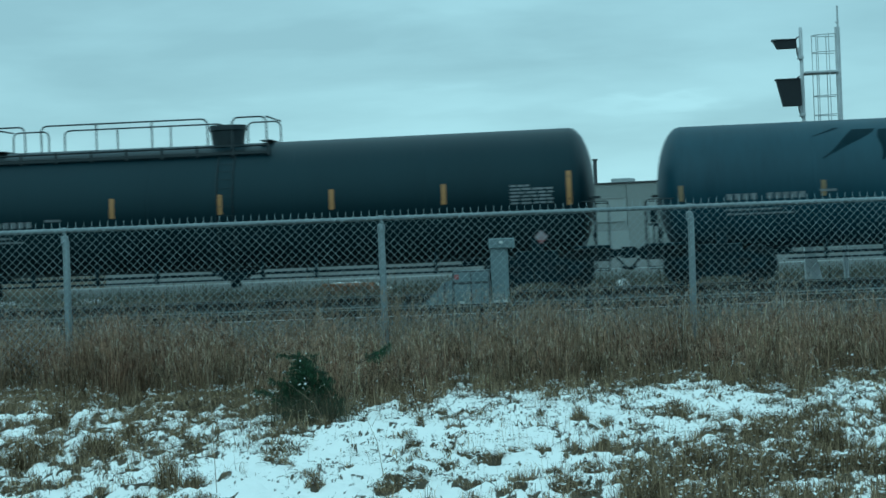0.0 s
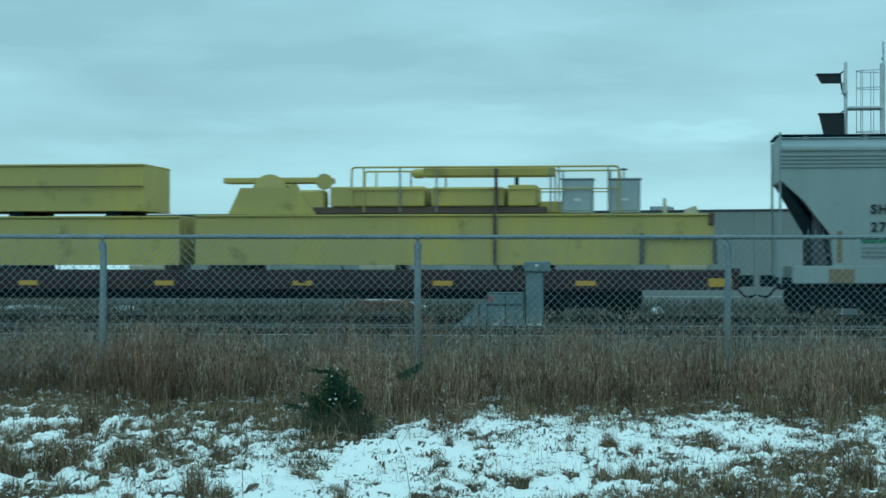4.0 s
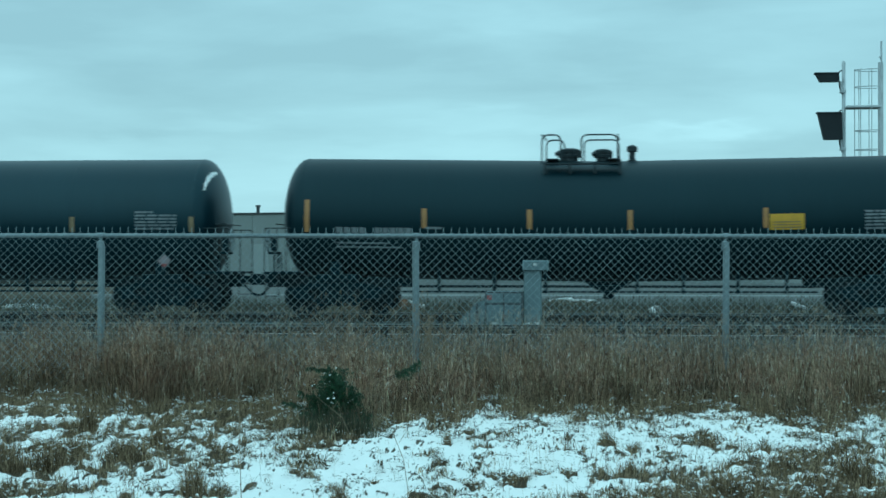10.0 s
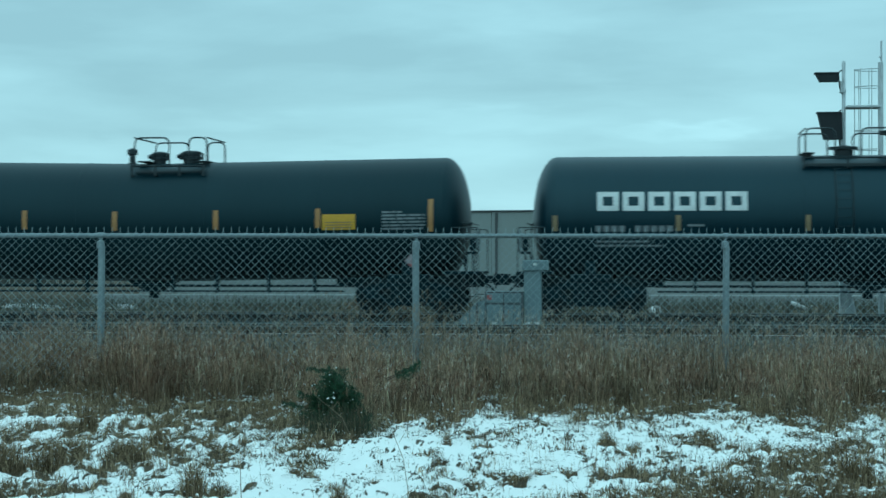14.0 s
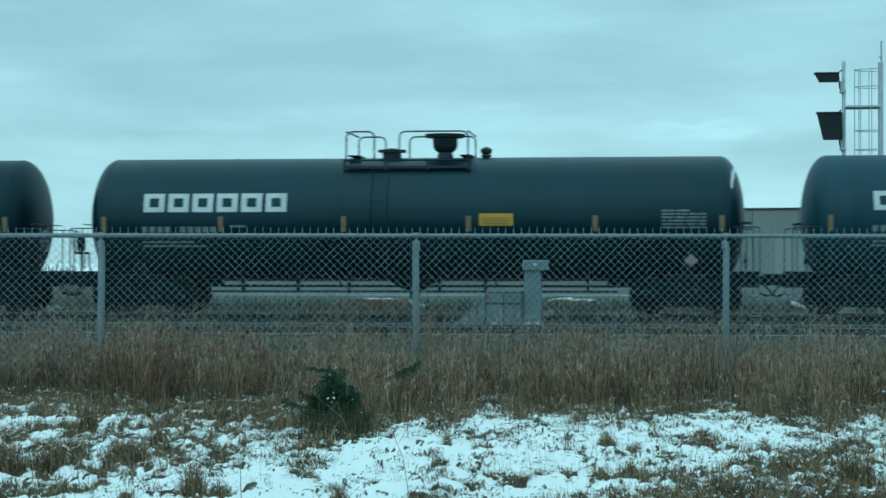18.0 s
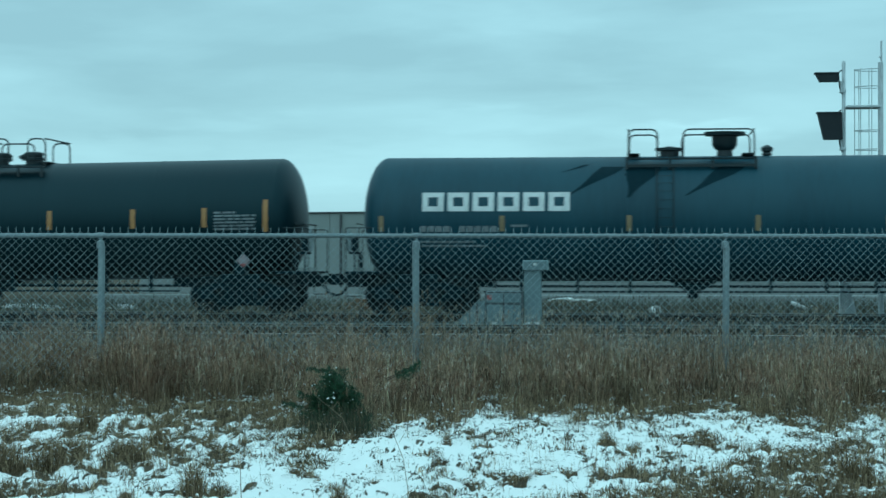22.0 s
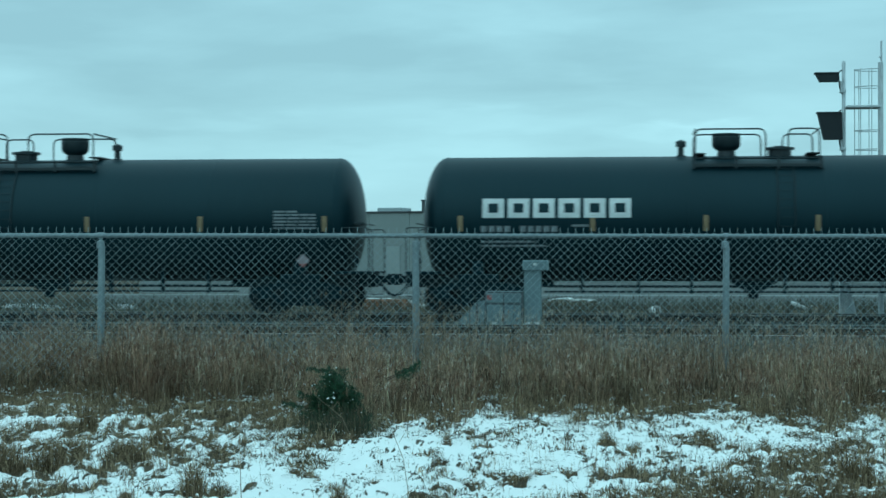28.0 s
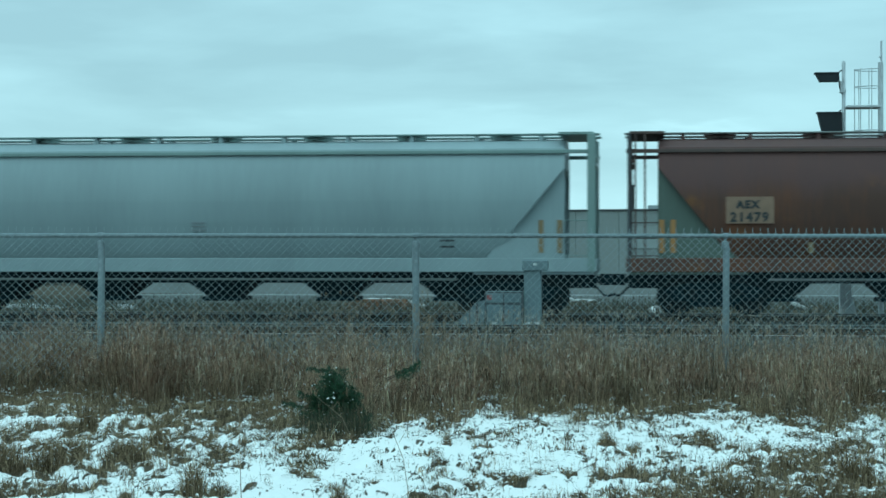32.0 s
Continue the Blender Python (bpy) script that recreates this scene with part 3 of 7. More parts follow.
def railway(y, top, label):
    track = thing("railway_track", label, "railway track", "pair of tracks", "structure")
    bed = Geo().prism([(y - 5.0, top - 0.55), (y - 3.4, top - 0.30), (y - 1.6, top - 0.2), (y + 4.2, top - 0.2), (y + 5.2, top - 0.6)], "x", -640, 640)
    part("ballast_bed", bed, BALLAST, track, "coarse grey ballast with dead weeds")
    for q in (y - 0.7175, y + 0.7175):
        foot = part("rail", rail_foot(q, top), RAIL_RUST, track, "rust-brown steel rail")
        part("rail_head", rail_head(q, top), BRIGHT_RAIL, foot, "polished running surface")
    def tie():
        return Geo().box(-0.115, 0.115, -1.28, 1.28, -0.1, 0.1, 0.012)
    far = Geo()
    for i in range(-1140, 1141):
        x = i * 0.56
        if abs(x + 3) < 26:
            part("sleeper", tie, TIE_WOOD, track, at=(x, y + random.uniform(-0.03, 0.03), top - 0.265), key="sleeper")
        else:
            far.box(x - 0.115, x + 0.115, y - 1.28, y + 1.28, top - 0.365, top - 0.165)
    tagged(part("distant_sleepers", far, TIE_WOOD, track), kind="stuff")
    return track


TRACK_Y, RAIL_Z = 46.5, -0.02
railway(TRACK_Y, RAIL_Z, "ballasted main track that carries the freight train")
railway(37.02, 0.0, "empty ballasted track with a line of snow along its rail")
drift = Geo()
x = -60.0
while x < 40:
    n = random.uniform(0.8, 3.5)
    drift.box(x, x + n, 36.237, 36.262, -0.156, -0.146 + random.uniform(0, 0.003), 0.004)
    x += n + random.uniform(0.02, 0.15)
solid("snow_line", drift, SNOW, "thin line of snow along the foot of a rail", "snow", kind="stuff")


# ---- chain-link fence ----
F0, FD, GAP = Vector((-2.21, 17.6, 0)), Vector((2.93, 0.505, 0)).normalized(), 2.973
FENCE_TOP = 1.505


def fence():
    f = thing("chain_link_fence", "galvanised chain-link fence with round posts and barbed top edge", "fence",
              at=F0, turn=math.degrees(math.atan2(FD.y, FD.x)))
    lo, hi = -5, 5

    def post():
        g = Geo().lathe([(-0.2, 0.033), (1.40, 0.033), (1.41, 0.031)], "z", 14)
        return g

    def cap():
        g = Geo().lathe([(1.385, 0.038), (1.43, 0.038), (1.45, 0.030), (1.46, 0.012)], "z", 14)
        g.tube([(0, 0, 1.44), (0, 0, 1.485)], 0.014, 8)
        g.lathe([(-0.022, 0.029), (0.022, 0.029)], "x", 12, at=(0, 0, FENCE_TOP))
        return g

    def wires():
        g = Geo()
        n, w, top, r = 40, GAP / 40, 1.53, 0.0019
        for sgn in (-1, 1):
            for i in range(-22, n + 22):
                s0, s1 = i * w, i * w + sgn * top
                z0, z1 = 0.0, top
                if sgn > 0:
                    if s1 <= 0 or s0 >= GAP:
                        continue
                    if s0 < 0: z0, s0 = -s0, 0.0
                    if s1 > GAP: z1, s1 = top - (s1 - GAP), GAP
                else:
                    if s0 <= 0 or s1 >= GAP:
                        continue
                    if s0 > GAP: z0, s0 = s0 - GAP, GAP
                    if s1 < 0: z1, s1 = top + s1, 0.0
                if z1 - z0 < 0.01:
                    continue
                pts = [(s0, sgn * 0.003, z0), (s1, sgn * 0.003, z1)]
                g.tube(pts, r, 3)
        return g

    def barbs():
        g = Geo()
        for i in range(40):
            s = (i + 0.5) * GAP / 40
            g.tube([(s - 0.035, 0, FENCE_TOP - 0.005), (s - 0.012, 0.002, FENCE_TOP + 0.022), (s - 0.001, 0.004, FENCE_TOP + 0.045), (s + 0.004, -0.004, FENCE_TOP + 0.078)], 0.0017, 3)
            g.tube([(s + 0.035, 0, FENCE_TOP - 0.005), (s + 0.012, -0.002, FENCE_TOP + 0.022), (s + 0.001, -0.004, FENCE_TOP + 0.045), (s - 0.005, 0.004, FENCE_TOP + 0.07)], 0.0017, 3)
        return g

    for i in range(lo, hi + 1):
        p = part("post", post, GALVANISED, f, at=(i * GAP, 0, 0), key="fence_post")
        p.rotation_euler = (radians(random.uniform(-0.5, 0.5)), radians(random.uniform(-0.5, 0.5)), 0)
        part("cap", cap, GALVANISED, f, "domed cap that holds the top rail", at=(i * GAP, 0, 0), key="fence_cap")
        if i < hi:
            part("wire_mesh", wires, WIRE, f, "diamond wire mesh", at=(i * GAP, -0.045, 0), key="fence_mesh", smooth=0)
            part("barbed_edge", barbs, WIRE, f, "twisted wire ends over the rail", at=(i * GAP, -0.03, 0), key="fence_barbs", smooth=0)
            part("top_rail", lambda: Geo().tube([(0, 0, FENCE_TOP), (GAP, 0, FENCE_TOP)], 0.021, 12), GALVANISED, f, at=(i * GAP, 0, 0), key="fence_rail")
    return f


fence()


# ---- grass, weeds and the young spruce ----
def mesh_of_blades(name, rows, mat, label, category="grass"):
    """rows: seven corners a blade, from its foot to its tip."""
    n = len(rows)
    k = np.arange(n)[:, None] * 7
    quads = np.concatenate([k + np.array([0, 1, 3, 2]), k + np.array([2, 3, 5, 4])]).tolist()
    tris = (k + np.array([4, 5, 6])).tolist()
    me = bpy.data.meshes.new(name)
    me.from_pydata(rows.reshape(-1, 3).tolist(), [], quads + tris)
    me.materials.append(mat)
    return tagged(new(name, me), label, category, kind="stuff")


def blades(name, spots, mat, label, tall, width, lean, category="grass"):
    """Bent, tapered blades at the spots (x, y, z, and a height of its own if there is a fourth number)."""
    rng = np.random.default_rng(len(name) * 7 + len(spots))
    p = np.array(spots)
    n = len(p)
    h = rng.uniform(tall[0], tall[1], n) * rng.uniform(0.75, 1.0, n)
    if p.shape[1] > 3:
        h = h * p[:, 3]
        p = p[:, :3]
    az, face = rng.uniform(0, 2 * np.pi, n), rng.uniform(0, 2 * np.pi, n)
    ln = rng.uniform(0.05, 1.0, n) ** 1.4 * lean * h
    d = np.stack([np.cos(az), np.sin(az), np.zeros(n)], 1)
    w = np.stack([np.cos(face), np.sin(face), np.zeros(n)], 1) * (rng.uniform(0.5, 1.0, n) * width)[:, None]
    up = np.array([0, 0, 1.0])
    m1 = p + up * (h * 0.5)[:, None] + d * (ln * 0.16)[:, None]
    m2 = p + up * (h * 0.85)[:, None] + d * (ln * 0.52)[:, None]
    tip = p + up * (h * rng.uniform(0.66, 1.04, n))[:, None] + d * ln[:, None]
    return mesh_of_blades(name, np.stack([p - w, p + w, m1 - w * 0.8, m1 + w * 0.8, m2 - w * 0.6, m2 + w * 0.6, tip], 1), mat, label, category)


def curls(name, spots, mat, label, long, width, rise=1.0):
    """Dry leaves that arch out from a stem at the spots and droop."""
    rng = np.random.default_rng(len(name) * 11 + len(spots))
    p = np.array(spots)
    n = len(p)
    l = rng.uniform(long[0], long[1], n)
    az = rng.uniform(0, 2 * np.pi, n)
    d = np.stack([np.cos(az), np.sin(az), np.zeros(n)], 1) * (l * rng.uniform(0.35, 1.0, n))[:, None]
    turn = az + np.pi / 2 + rng.uniform(-0.7, 0.7, n)
    w = np.stack([np.cos(turn), np.sin(turn), rng.uniform(-0.6, 0.6, n)], 1) * (rng.uniform(0.5, 1.0, n) * width)[:, None]
    up = np.array([0, 0, 1.0])
    m1 = p + d * 0.35 + up * (rise * l * rng.uniform(0.25, 0.6, n))[:, None]
    m2 = p + d * 0.8 + up * (rise * l * rng.uniform(0.1, 0.5, n))[:, None]
    tip = p + d + up * (rise * l * rng.uniform(-0.7, 0.15, n))[:, None]
    return mesh_of_blades(name, np.stack([p - w * 0.6, p + w * 0.6, m1 - w, m1 + w, m2 - w * 0.7, m2 + w * 0.7, tip], 1), mat, label)


# tussocks: close bunches, each with its own height, among which darker gaps stay open
sorts = {"brown": [], "russet": [], "pale": [], "low": [], "low_pale": []}
leaves, fine_leaves = [], []
for k in range(2860):
    x = rnd.uniform(-8.5, 5.0) if k < 2500 else rnd.uniform(-5.7, -3.6)
    y0 = front_edge(x) + 0.12 * noise.noise((x * 7, 4, 1)) + 0.1 * noise.noise((x * 17, 4, 5)) + 0.08
    y = y0 + (19.4 - y0) * rnd.random() ** 1.15 if k < 2500 else y0 + 0.35 + max(0.2, 16.7 - y0) * rnd.random()
    lush = noise.noise((x * 1.4, y * 1.1, 9.0)) + 0.5 * noise.noise((x * 4.5, y * 3, 2.0))
    near = y - y0
    if lush < -0.28 and rnd.random() < 0.7:
        continue
    tall = max(0.62, 0.80 + 0.38 * lush) * rnd.uniform(0.8, 1.12) * min(1.0, 0.62 + (0.50 if x > -3.3 else 1.1) * near) * (1.0 + 0.12 * max(0.0, min(1.0, (y - 16.8) / 1.5)))
    tint = noise.noise((x * 0.8, y * 0.8, 21.0)) + rnd.gauss(0, 0.22)
    if near < (0.7 if x > -3.3 else 0.3):
        sort = "low" if rnd.random() < 0.68 else "low_pale"
    else:
        sort = "pale" if tint > 0.30 else "russet" if tint < -0.12 else "brown"
    r = rnd.uniform(0.03, 0.085)
    for _ in range(rnd.randint(44, 84)):
        bx, by = x + rnd.gauss(0, r), y + rnd.gauss(0, r * 1.2)
        sorts[sort].append((bx, by, lie(bx, by) - 0.02, tall * rnd.uniform(0.55, 1.15)))
    for _ in range(rnd.randint(12, 30)):
        bx, by = x + rnd.gauss(0, r * 1.3), y + rnd.gauss(0, r * 1.3)
        (leaves if rnd.random() < 0.5 else fine_leaves).append((bx, by, tall * rnd.uniform(0.16, 0.60) + 0.02))
blades("brown_grass", sorts["brown"], STRAW, "tall brown dead grass along the fence", (0.36, 0.64), 0.0018, 0.45)
blades("russet_grass", sorts["russet"], RUSSET, "tall reddish-brown dead grass along the fence", (0.36, 0.62), 0.0018, 0.5)
blades("bleached_grass", sorts["pale"], PALE_STRAW, "tall bleached grass among the brown grass", (0.38, 0.68), 0.0015, 0.5)
blades("edge_grass", sorts["low"], STRAW, "shorter brown dead grass at the edge of the snow", (0.26, 0.56), 0.0018, 0.7)
blades("pale_edge_grass", sorts["low_pale"], PALE_STRAW, "pale grass at the edge of the snow", (0.26, 0.56), 0.0015, 0.8)
curls("curled_leaves", leaves, RUSSET, "curled brown dead leaves on the grass stems", (0.06, 0.16), 0.0021)
curls("pale_curled_leaves", fine_leaves, BLEACHED, "curled pale dead leaves on the grass stems", (0.04, 0.13), 0.0016)

# the matted undergrowth between the tussocks, darkened by colour for the shade down there
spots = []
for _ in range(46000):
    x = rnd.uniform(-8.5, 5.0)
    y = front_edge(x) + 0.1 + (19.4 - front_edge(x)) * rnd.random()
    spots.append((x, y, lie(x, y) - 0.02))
blades("matted_undergrowth", spots, DARK_THATCH, "dark undergrowth, the tall grass's shade in its colour", (0.10, 0.42), 0.0024, 1.0)

spots = [(x, y, lie(x, y) - 0.02) for x, y in ((rnd.uniform(-9.5, 5.5), 14.5 + 5.5 * rnd.random()) for _ in range(4200)) if y > front_edge(x) + 0.5]
blades("seed_stalks", spots, PALE_STRAW, "pale seed stalks standing over the dead grass", (0.46, 0.84), 0.0019, 0.35)

spots = [(x, y, lie(x, y) - 0.02) for x, y in ((rnd.uniform(-9.5, 5.5), 13.5 + 5.5 * rnd.random()) for _ in range(2200)) if y > front_edge(x) + 0.1]
blades("bent_stems", spots, STALK, "long thin pale stems bent over the grass", (0.35, 0.66), 0.0015, 1.2)

# tall pale stalks in bunches before and behind the fence
spots, bunch_leaves = [], []
for cx, cy, many, high in ((-4.24, 17.0, 26, 0.92), (-4.05, 17.1, 18, 0.85), (-3.45, 17.3, 16, 0.9), (-3.02, 17.3, 20, 1.0), (-2.80, 17.4, 22, 1.05), (-2.6, 17.2, 18, 1.0),
                           (-2.4, 17.3, 14, 0.95), (-2.10, 17.2, 34, 1.12), (-2.03, 17.35, 26, 0.95), (-1.4, 17.6, 12, 0.85), (-0.74, 17.4, 46, 0.80), (-0.60, 17.3, 44, 0.80), (-0.85, 17.2, 26, 0.72), (-0.45, 17.3, 16, 0.70), (0.25, 17.4, 22, 0.74), (0.42, 17.5, 14, 0.70),
                           (0.1, 17.8, 14, 0.85), (0.72, 17.6, 14, 0.9), (1.62, 17.7, 18, 0.95), (-5.0, 16.8, 16, 0.9)):
    for _ in range(many):
        bx, by = cx + rnd.gauss(0, 0.07), cy + rnd.gauss(0, 0.14)
        high_here = high * rnd.uniform(0.7, 1.0)
        spots.append((bx, by, lie(bx, by), high_here))
        bunch_leaves += [(bx + rnd.gauss(0, 0.02), by, high_here * rnd.uniform(0.45, 0.95)) for _ in range(3)]
for cx in [rnd.uniform(-7, 4.5) for _ in range(30)]:
    cy = rnd.uniform(16.8, 19.0)
    spots += [(cx + rnd.gauss(0, 0.1), cy + rnd.gauss(0, 0.2), 0.0, rnd.uniform(0.62, 0.95)) for _ in range(rnd.randint(3, 10))]
blades("pale_stalks", spots, STALK, "bunches of tall pale stalks along the fence", (0.95, 1.1), 0.0022, 0.3)
curls("stalk_leaves", bunch_leaves, STALK, "narrow drooping leaves on the tall pale stalks", (0.06, 0.16), 0.0024)
spots = []
while len(spots) < 9000:
    x, y = rnd.uniform(-20, 10), rnd.uniform(19.4, 29.5)
    if noise.noise((x * 0.9, y * 0.6, 4.0)) > -0.1:
        spots.append((x, y, lie(x, y) - 0.02))
blades("trackside_grass", spots, FAR_GRASS, "thin dead grass between fence and track", (0.15, 0.40), 0.004, 0.7)
spots = [(x, y, lie(x, y) - 0.02) for x, y in ((rnd.uniform(-16, 8), rnd.uniform(20, 33.5)) for _ in range(2300))]
blades("trackside_weeds", spots, FAR_GRASS, "tall thin weeds between fence and track", (0.45, 1.0), 0.004, 0.3)
spots = [(x, y, lie(x, y) - 0.02) for x, y in ((rnd.uniform(-30, 16), rnd.uniform(52, 75)) for _ in range(17000))]
blades("far_side_grass", spots, FAR_GRASS, "grey-brown dead grass beyond the rails", (0.3, 0.8), 0.008, 0.5)

spots = []
while len(spots) < 3700:
    x, y = rnd.uniform(-8.5, 5.0), rnd.uniform(16.9, 20.5)
    if noise.noise((x * 1.5, y * 0.5, 13.0)) + 0.4 * noise.noise((x * 5, y, 17.0)) > rnd.uniform(-0.3, 0.35):
        spots.append((x, y, lie(x, y) - 0.02))
blades("thin_weeds", spots[:1700], FAR_GRASS, "thin grey weeds standing along the fence", (0.55, 0.98), 0.0019, 0.3)
blades("pale_thin_weeds", spots[1700:], BLEACHED, "thin pale weeds standing along the fence", (0.55, 0.95), 0.0018, 0.4)
curls("weed_leaves", [(x + rnd.gauss(0, 0.03), y, rnd.uniform(0.40, 0.78)) for x, y, z in spots for _ in range(2)], BLEACHED, "small dry leaves and seed heads on the thin weeds", (0.03, 0.09), 0.0017)
spots = [(x + rnd.gauss(0, 0.05), y, lie(x, y) - 0.02) for x, y in ((rnd.uniform(-7, 4), rnd.uniform(17.0, 19.5)) for _ in range(26)) for _ in range(4)]
blades("dark_weed_stems", spots, BARK, "dark dead weed stems standing along the fence", (0.7, 1.05), 0.0024, 0.25)

# ragged fringe where the grass gives way to the snow
spots = []
while len(spots) < 9000:
    x = rnd.uniform(-6.3, 3.4)
    y = front_edge(x) + 0.25 - abs(rnd.gauss(0, 0.6))
    if noise.noise((x * 6.5, y * 2.2, 3.0)) + 0.7 * noise.noise((x * 17, y * 4.5, 8.0)) > rnd.uniform(0.05, 0.4):
        spots.append((x, y, stand(x, y) - 0.01))
blades("ragged_fringe", spots[:6500], TUFT, "ragged dead grass where it gives way to snow", (0.05, 0.22), 0.0018, 1.1)
blades("pale_fringe", spots[6500:], PALE_STRAW, "pale ragged grass where it gives way to snow", (0.05, 0.22), 0.0014, 1.0)

# seed heads: small drooping plumes at the top of some blades
plumes = Geo()
for _ in range(3600):
    x = rnd.uniform(-7.5, 4.0)
    y = rnd.uniform(front_edge(x) + 0.3, 19.2)
    z = rnd.uniform(0.20, 0.52)
    a, s = rnd.uniform(0, 6.28), rnd.uniform(0.006, 0.017)
    dx, dy = math.cos(a) * s, math.sin(a) * s
    plumes.add([(x, y, z), (x + dx * 0.5, y + dy * 0.5 + 0.005, z + s * 0.9), (x + dx * 1.6, y + dy * 1.6, z + s * 0.4), (x + dx, y + dy - 0.005, z - s * 0.4)],
               [(0, 1, 2, 3)])
tagged(new("seed_plumes", plumes.mesh("seed_plumes", STALK, 0, fix=False)), "pale seed plumes on the dead grass", "grass", kind="stuff")

# standing tufts in the snow: closest and tallest in the middle
spots, splay = [], []
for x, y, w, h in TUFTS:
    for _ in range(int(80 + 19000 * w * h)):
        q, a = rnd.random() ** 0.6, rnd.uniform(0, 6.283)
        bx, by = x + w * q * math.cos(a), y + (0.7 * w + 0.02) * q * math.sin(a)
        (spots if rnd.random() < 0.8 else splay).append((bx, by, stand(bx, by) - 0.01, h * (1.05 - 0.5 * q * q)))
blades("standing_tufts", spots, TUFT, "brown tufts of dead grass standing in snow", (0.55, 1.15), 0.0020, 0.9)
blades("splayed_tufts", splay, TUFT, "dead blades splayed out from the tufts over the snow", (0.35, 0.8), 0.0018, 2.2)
# low tufts that break the snow
spots = []
for tx, ty, s in LOW:
    for _ in range(int(15 * s + 4)):
        x, y = tx + rnd.gauss(0, 0.03 * s), ty + rnd.gauss(0, 0.035 * s)
        spots.append((x, y, stand(x, y) + 0.005, s + 0.45))
blades("low_tufts", spots, TUFT, "low tufts of dead grass poking out of snow", (0.025, 0.085), 0.0018, 1.3)
thatch = []
for _ in range(52000):
    x, y, z = rnd.choice(THIN)
    thatch.append((x + rnd.uniform(-0.02, 0.02), y + rnd.uniform(-0.02, 0.02), z - 0.004))
blades("snow_thatch", thatch, TUFT, "short dead grass showing where snow lies thin", (0.012, 0.06), 0.0019, 1.8)
spots = [(x, y, stand(x, y)) for x, y in ((rnd.uniform(-5.5, 3), rnd.uniform(9.5, 16)) for _ in range(600)) if y < front_edge(x)]
# upright dark stems in loose bunches
for cx, cy, many in ((-0.62, 11.1, 16), (-0.45, 11.0, 16), (-0.85, 11.2, 14), (-0.7, 11.6, 10), (-1.35, 11.7, 8), (-0.3, 12.2, 12), (0.1, 11.6, 14), (0.3, 11.9, 16), (0.6, 11.2, 14), (-2.2, 11.3, 8), (-2.45, 11.4, 8)):
    spots += [(cx + rnd.gauss(0, 0.07), cy + rnd.gauss(0, 0.12), 0.0) for _ in range(many)]
blades("lone_stalks", spots, TUFT, "single dark stalks standing in the snow", (0.04, 0.19), 0.0014, 0.6)
# short broken bits of stem lying on the snow
litter = []
for _ in range(3000):
    x = rnd.uniform(-4.6, 2.4)
    y = rnd.uniform(9.5, front_edge(x))
    if noise.noise((x * 2.2, y * 1.4, 31.0)) > rnd.uniform(-0.35, 0.4):
        litter += [(x + rnd.gauss(0, 0.03), y + rnd.gauss(0, 0.03), stand(x, y) + rnd.uniform(0.015, 0.03)) for _ in range(rnd.randint(2, 7))]
for _ in range(900):
    x = rnd.uniform(-1.6, 2.4)
    y = front_edge(x) - 1.7 * rnd.random() ** 1.3
    a, n = rnd.gauss(0, 0.35), rnd.randint(2, 8)
    litter += [(x + 0.02 * i * math.cos(a) + rnd.gauss(0, 0.012), y + 0.02 * i * math.sin(a) + rnd.gauss(0, 0.02), stand(x, y) + rnd.uniform(0.015, 0.035)) for i in range(n)]
curls("stem_litter", litter, DARK_THATCH, "broken dark stems and leaves lying on the snow", (0.02, 0.09), 0.0034, rise=0.2)

# ragged clumps of dead leaves that break the snow, in rows where the grass lay flat
clump_dark, clump_pale = [], []
for _ in range(1800):
    x = rnd.uniform(-4.8, 2.4)
    y = rnd.uniform(9.4, front_edge(x) + 0.2)
    like = 0.42 * noise.noise((x * 2.4, y * 1.1, 41.0)) + 0.25 * noise.noise((x * 6, y * 2.4, 44.0)) + 0.34 * max(0.0, 1 - (front_edge(x) - y) / 2.6)
    like += 0.08 * math.exp(-((x - 0.35) / 0.7) ** 2) + 0.14 * math.exp(-((x + 1.15) / 0.35) ** 2) - 0.12 * math.exp(-((x + 1.75) / 0.35) ** 2)
    if like < rnd.uniform(0.02, 0.42):
        continue
    a, long, n = rnd.gauss(-0.35, 0.5), rnd.uniform(0.02, 0.09), rnd.randint(9, 34)
    for _ in range(n):
        q = rnd.gauss(0, long)
        bx, by = x + q * math.cos(a) + rnd.gauss(0, 0.012), y + q * math.sin(a) * 1.8 + rnd.gauss(0, 0.022)
        (clump_dark if rnd.random() < 0.62 else clump_pale).append((bx, by, stand(bx, by) + rnd.uniform(0.0, 0.03)))
curls("dark_leaf_clumps", clump_dark, DARK_THATCH, "ragged clumps of dark dead leaves in the snow", (0.02, 0.075), 0.0042, rise=1.0)
curls("pale_leaf_clumps", clump_pale, TUFT, "ragged clumps of brown dead leaves in the snow", (0.02, 0.08), 0.0032, rise=1.0)

# crumbs of snow caught in the grass behind the snow's edge, and on the tufts
crumbs = Geo()


def crumb(x, y, z, s):
    q = [Vector((rnd.gauss(0, 1.3), rnd.gauss(0, 1), rnd.gauss(0, 0.8))) * s for _ in range(4)]
    crumbs.add([(x + v.x, y + v.y, z + v.z) for v in q], [(0, 1, 2), (0, 3, 1), (1, 3, 2), (0, 2, 3)])


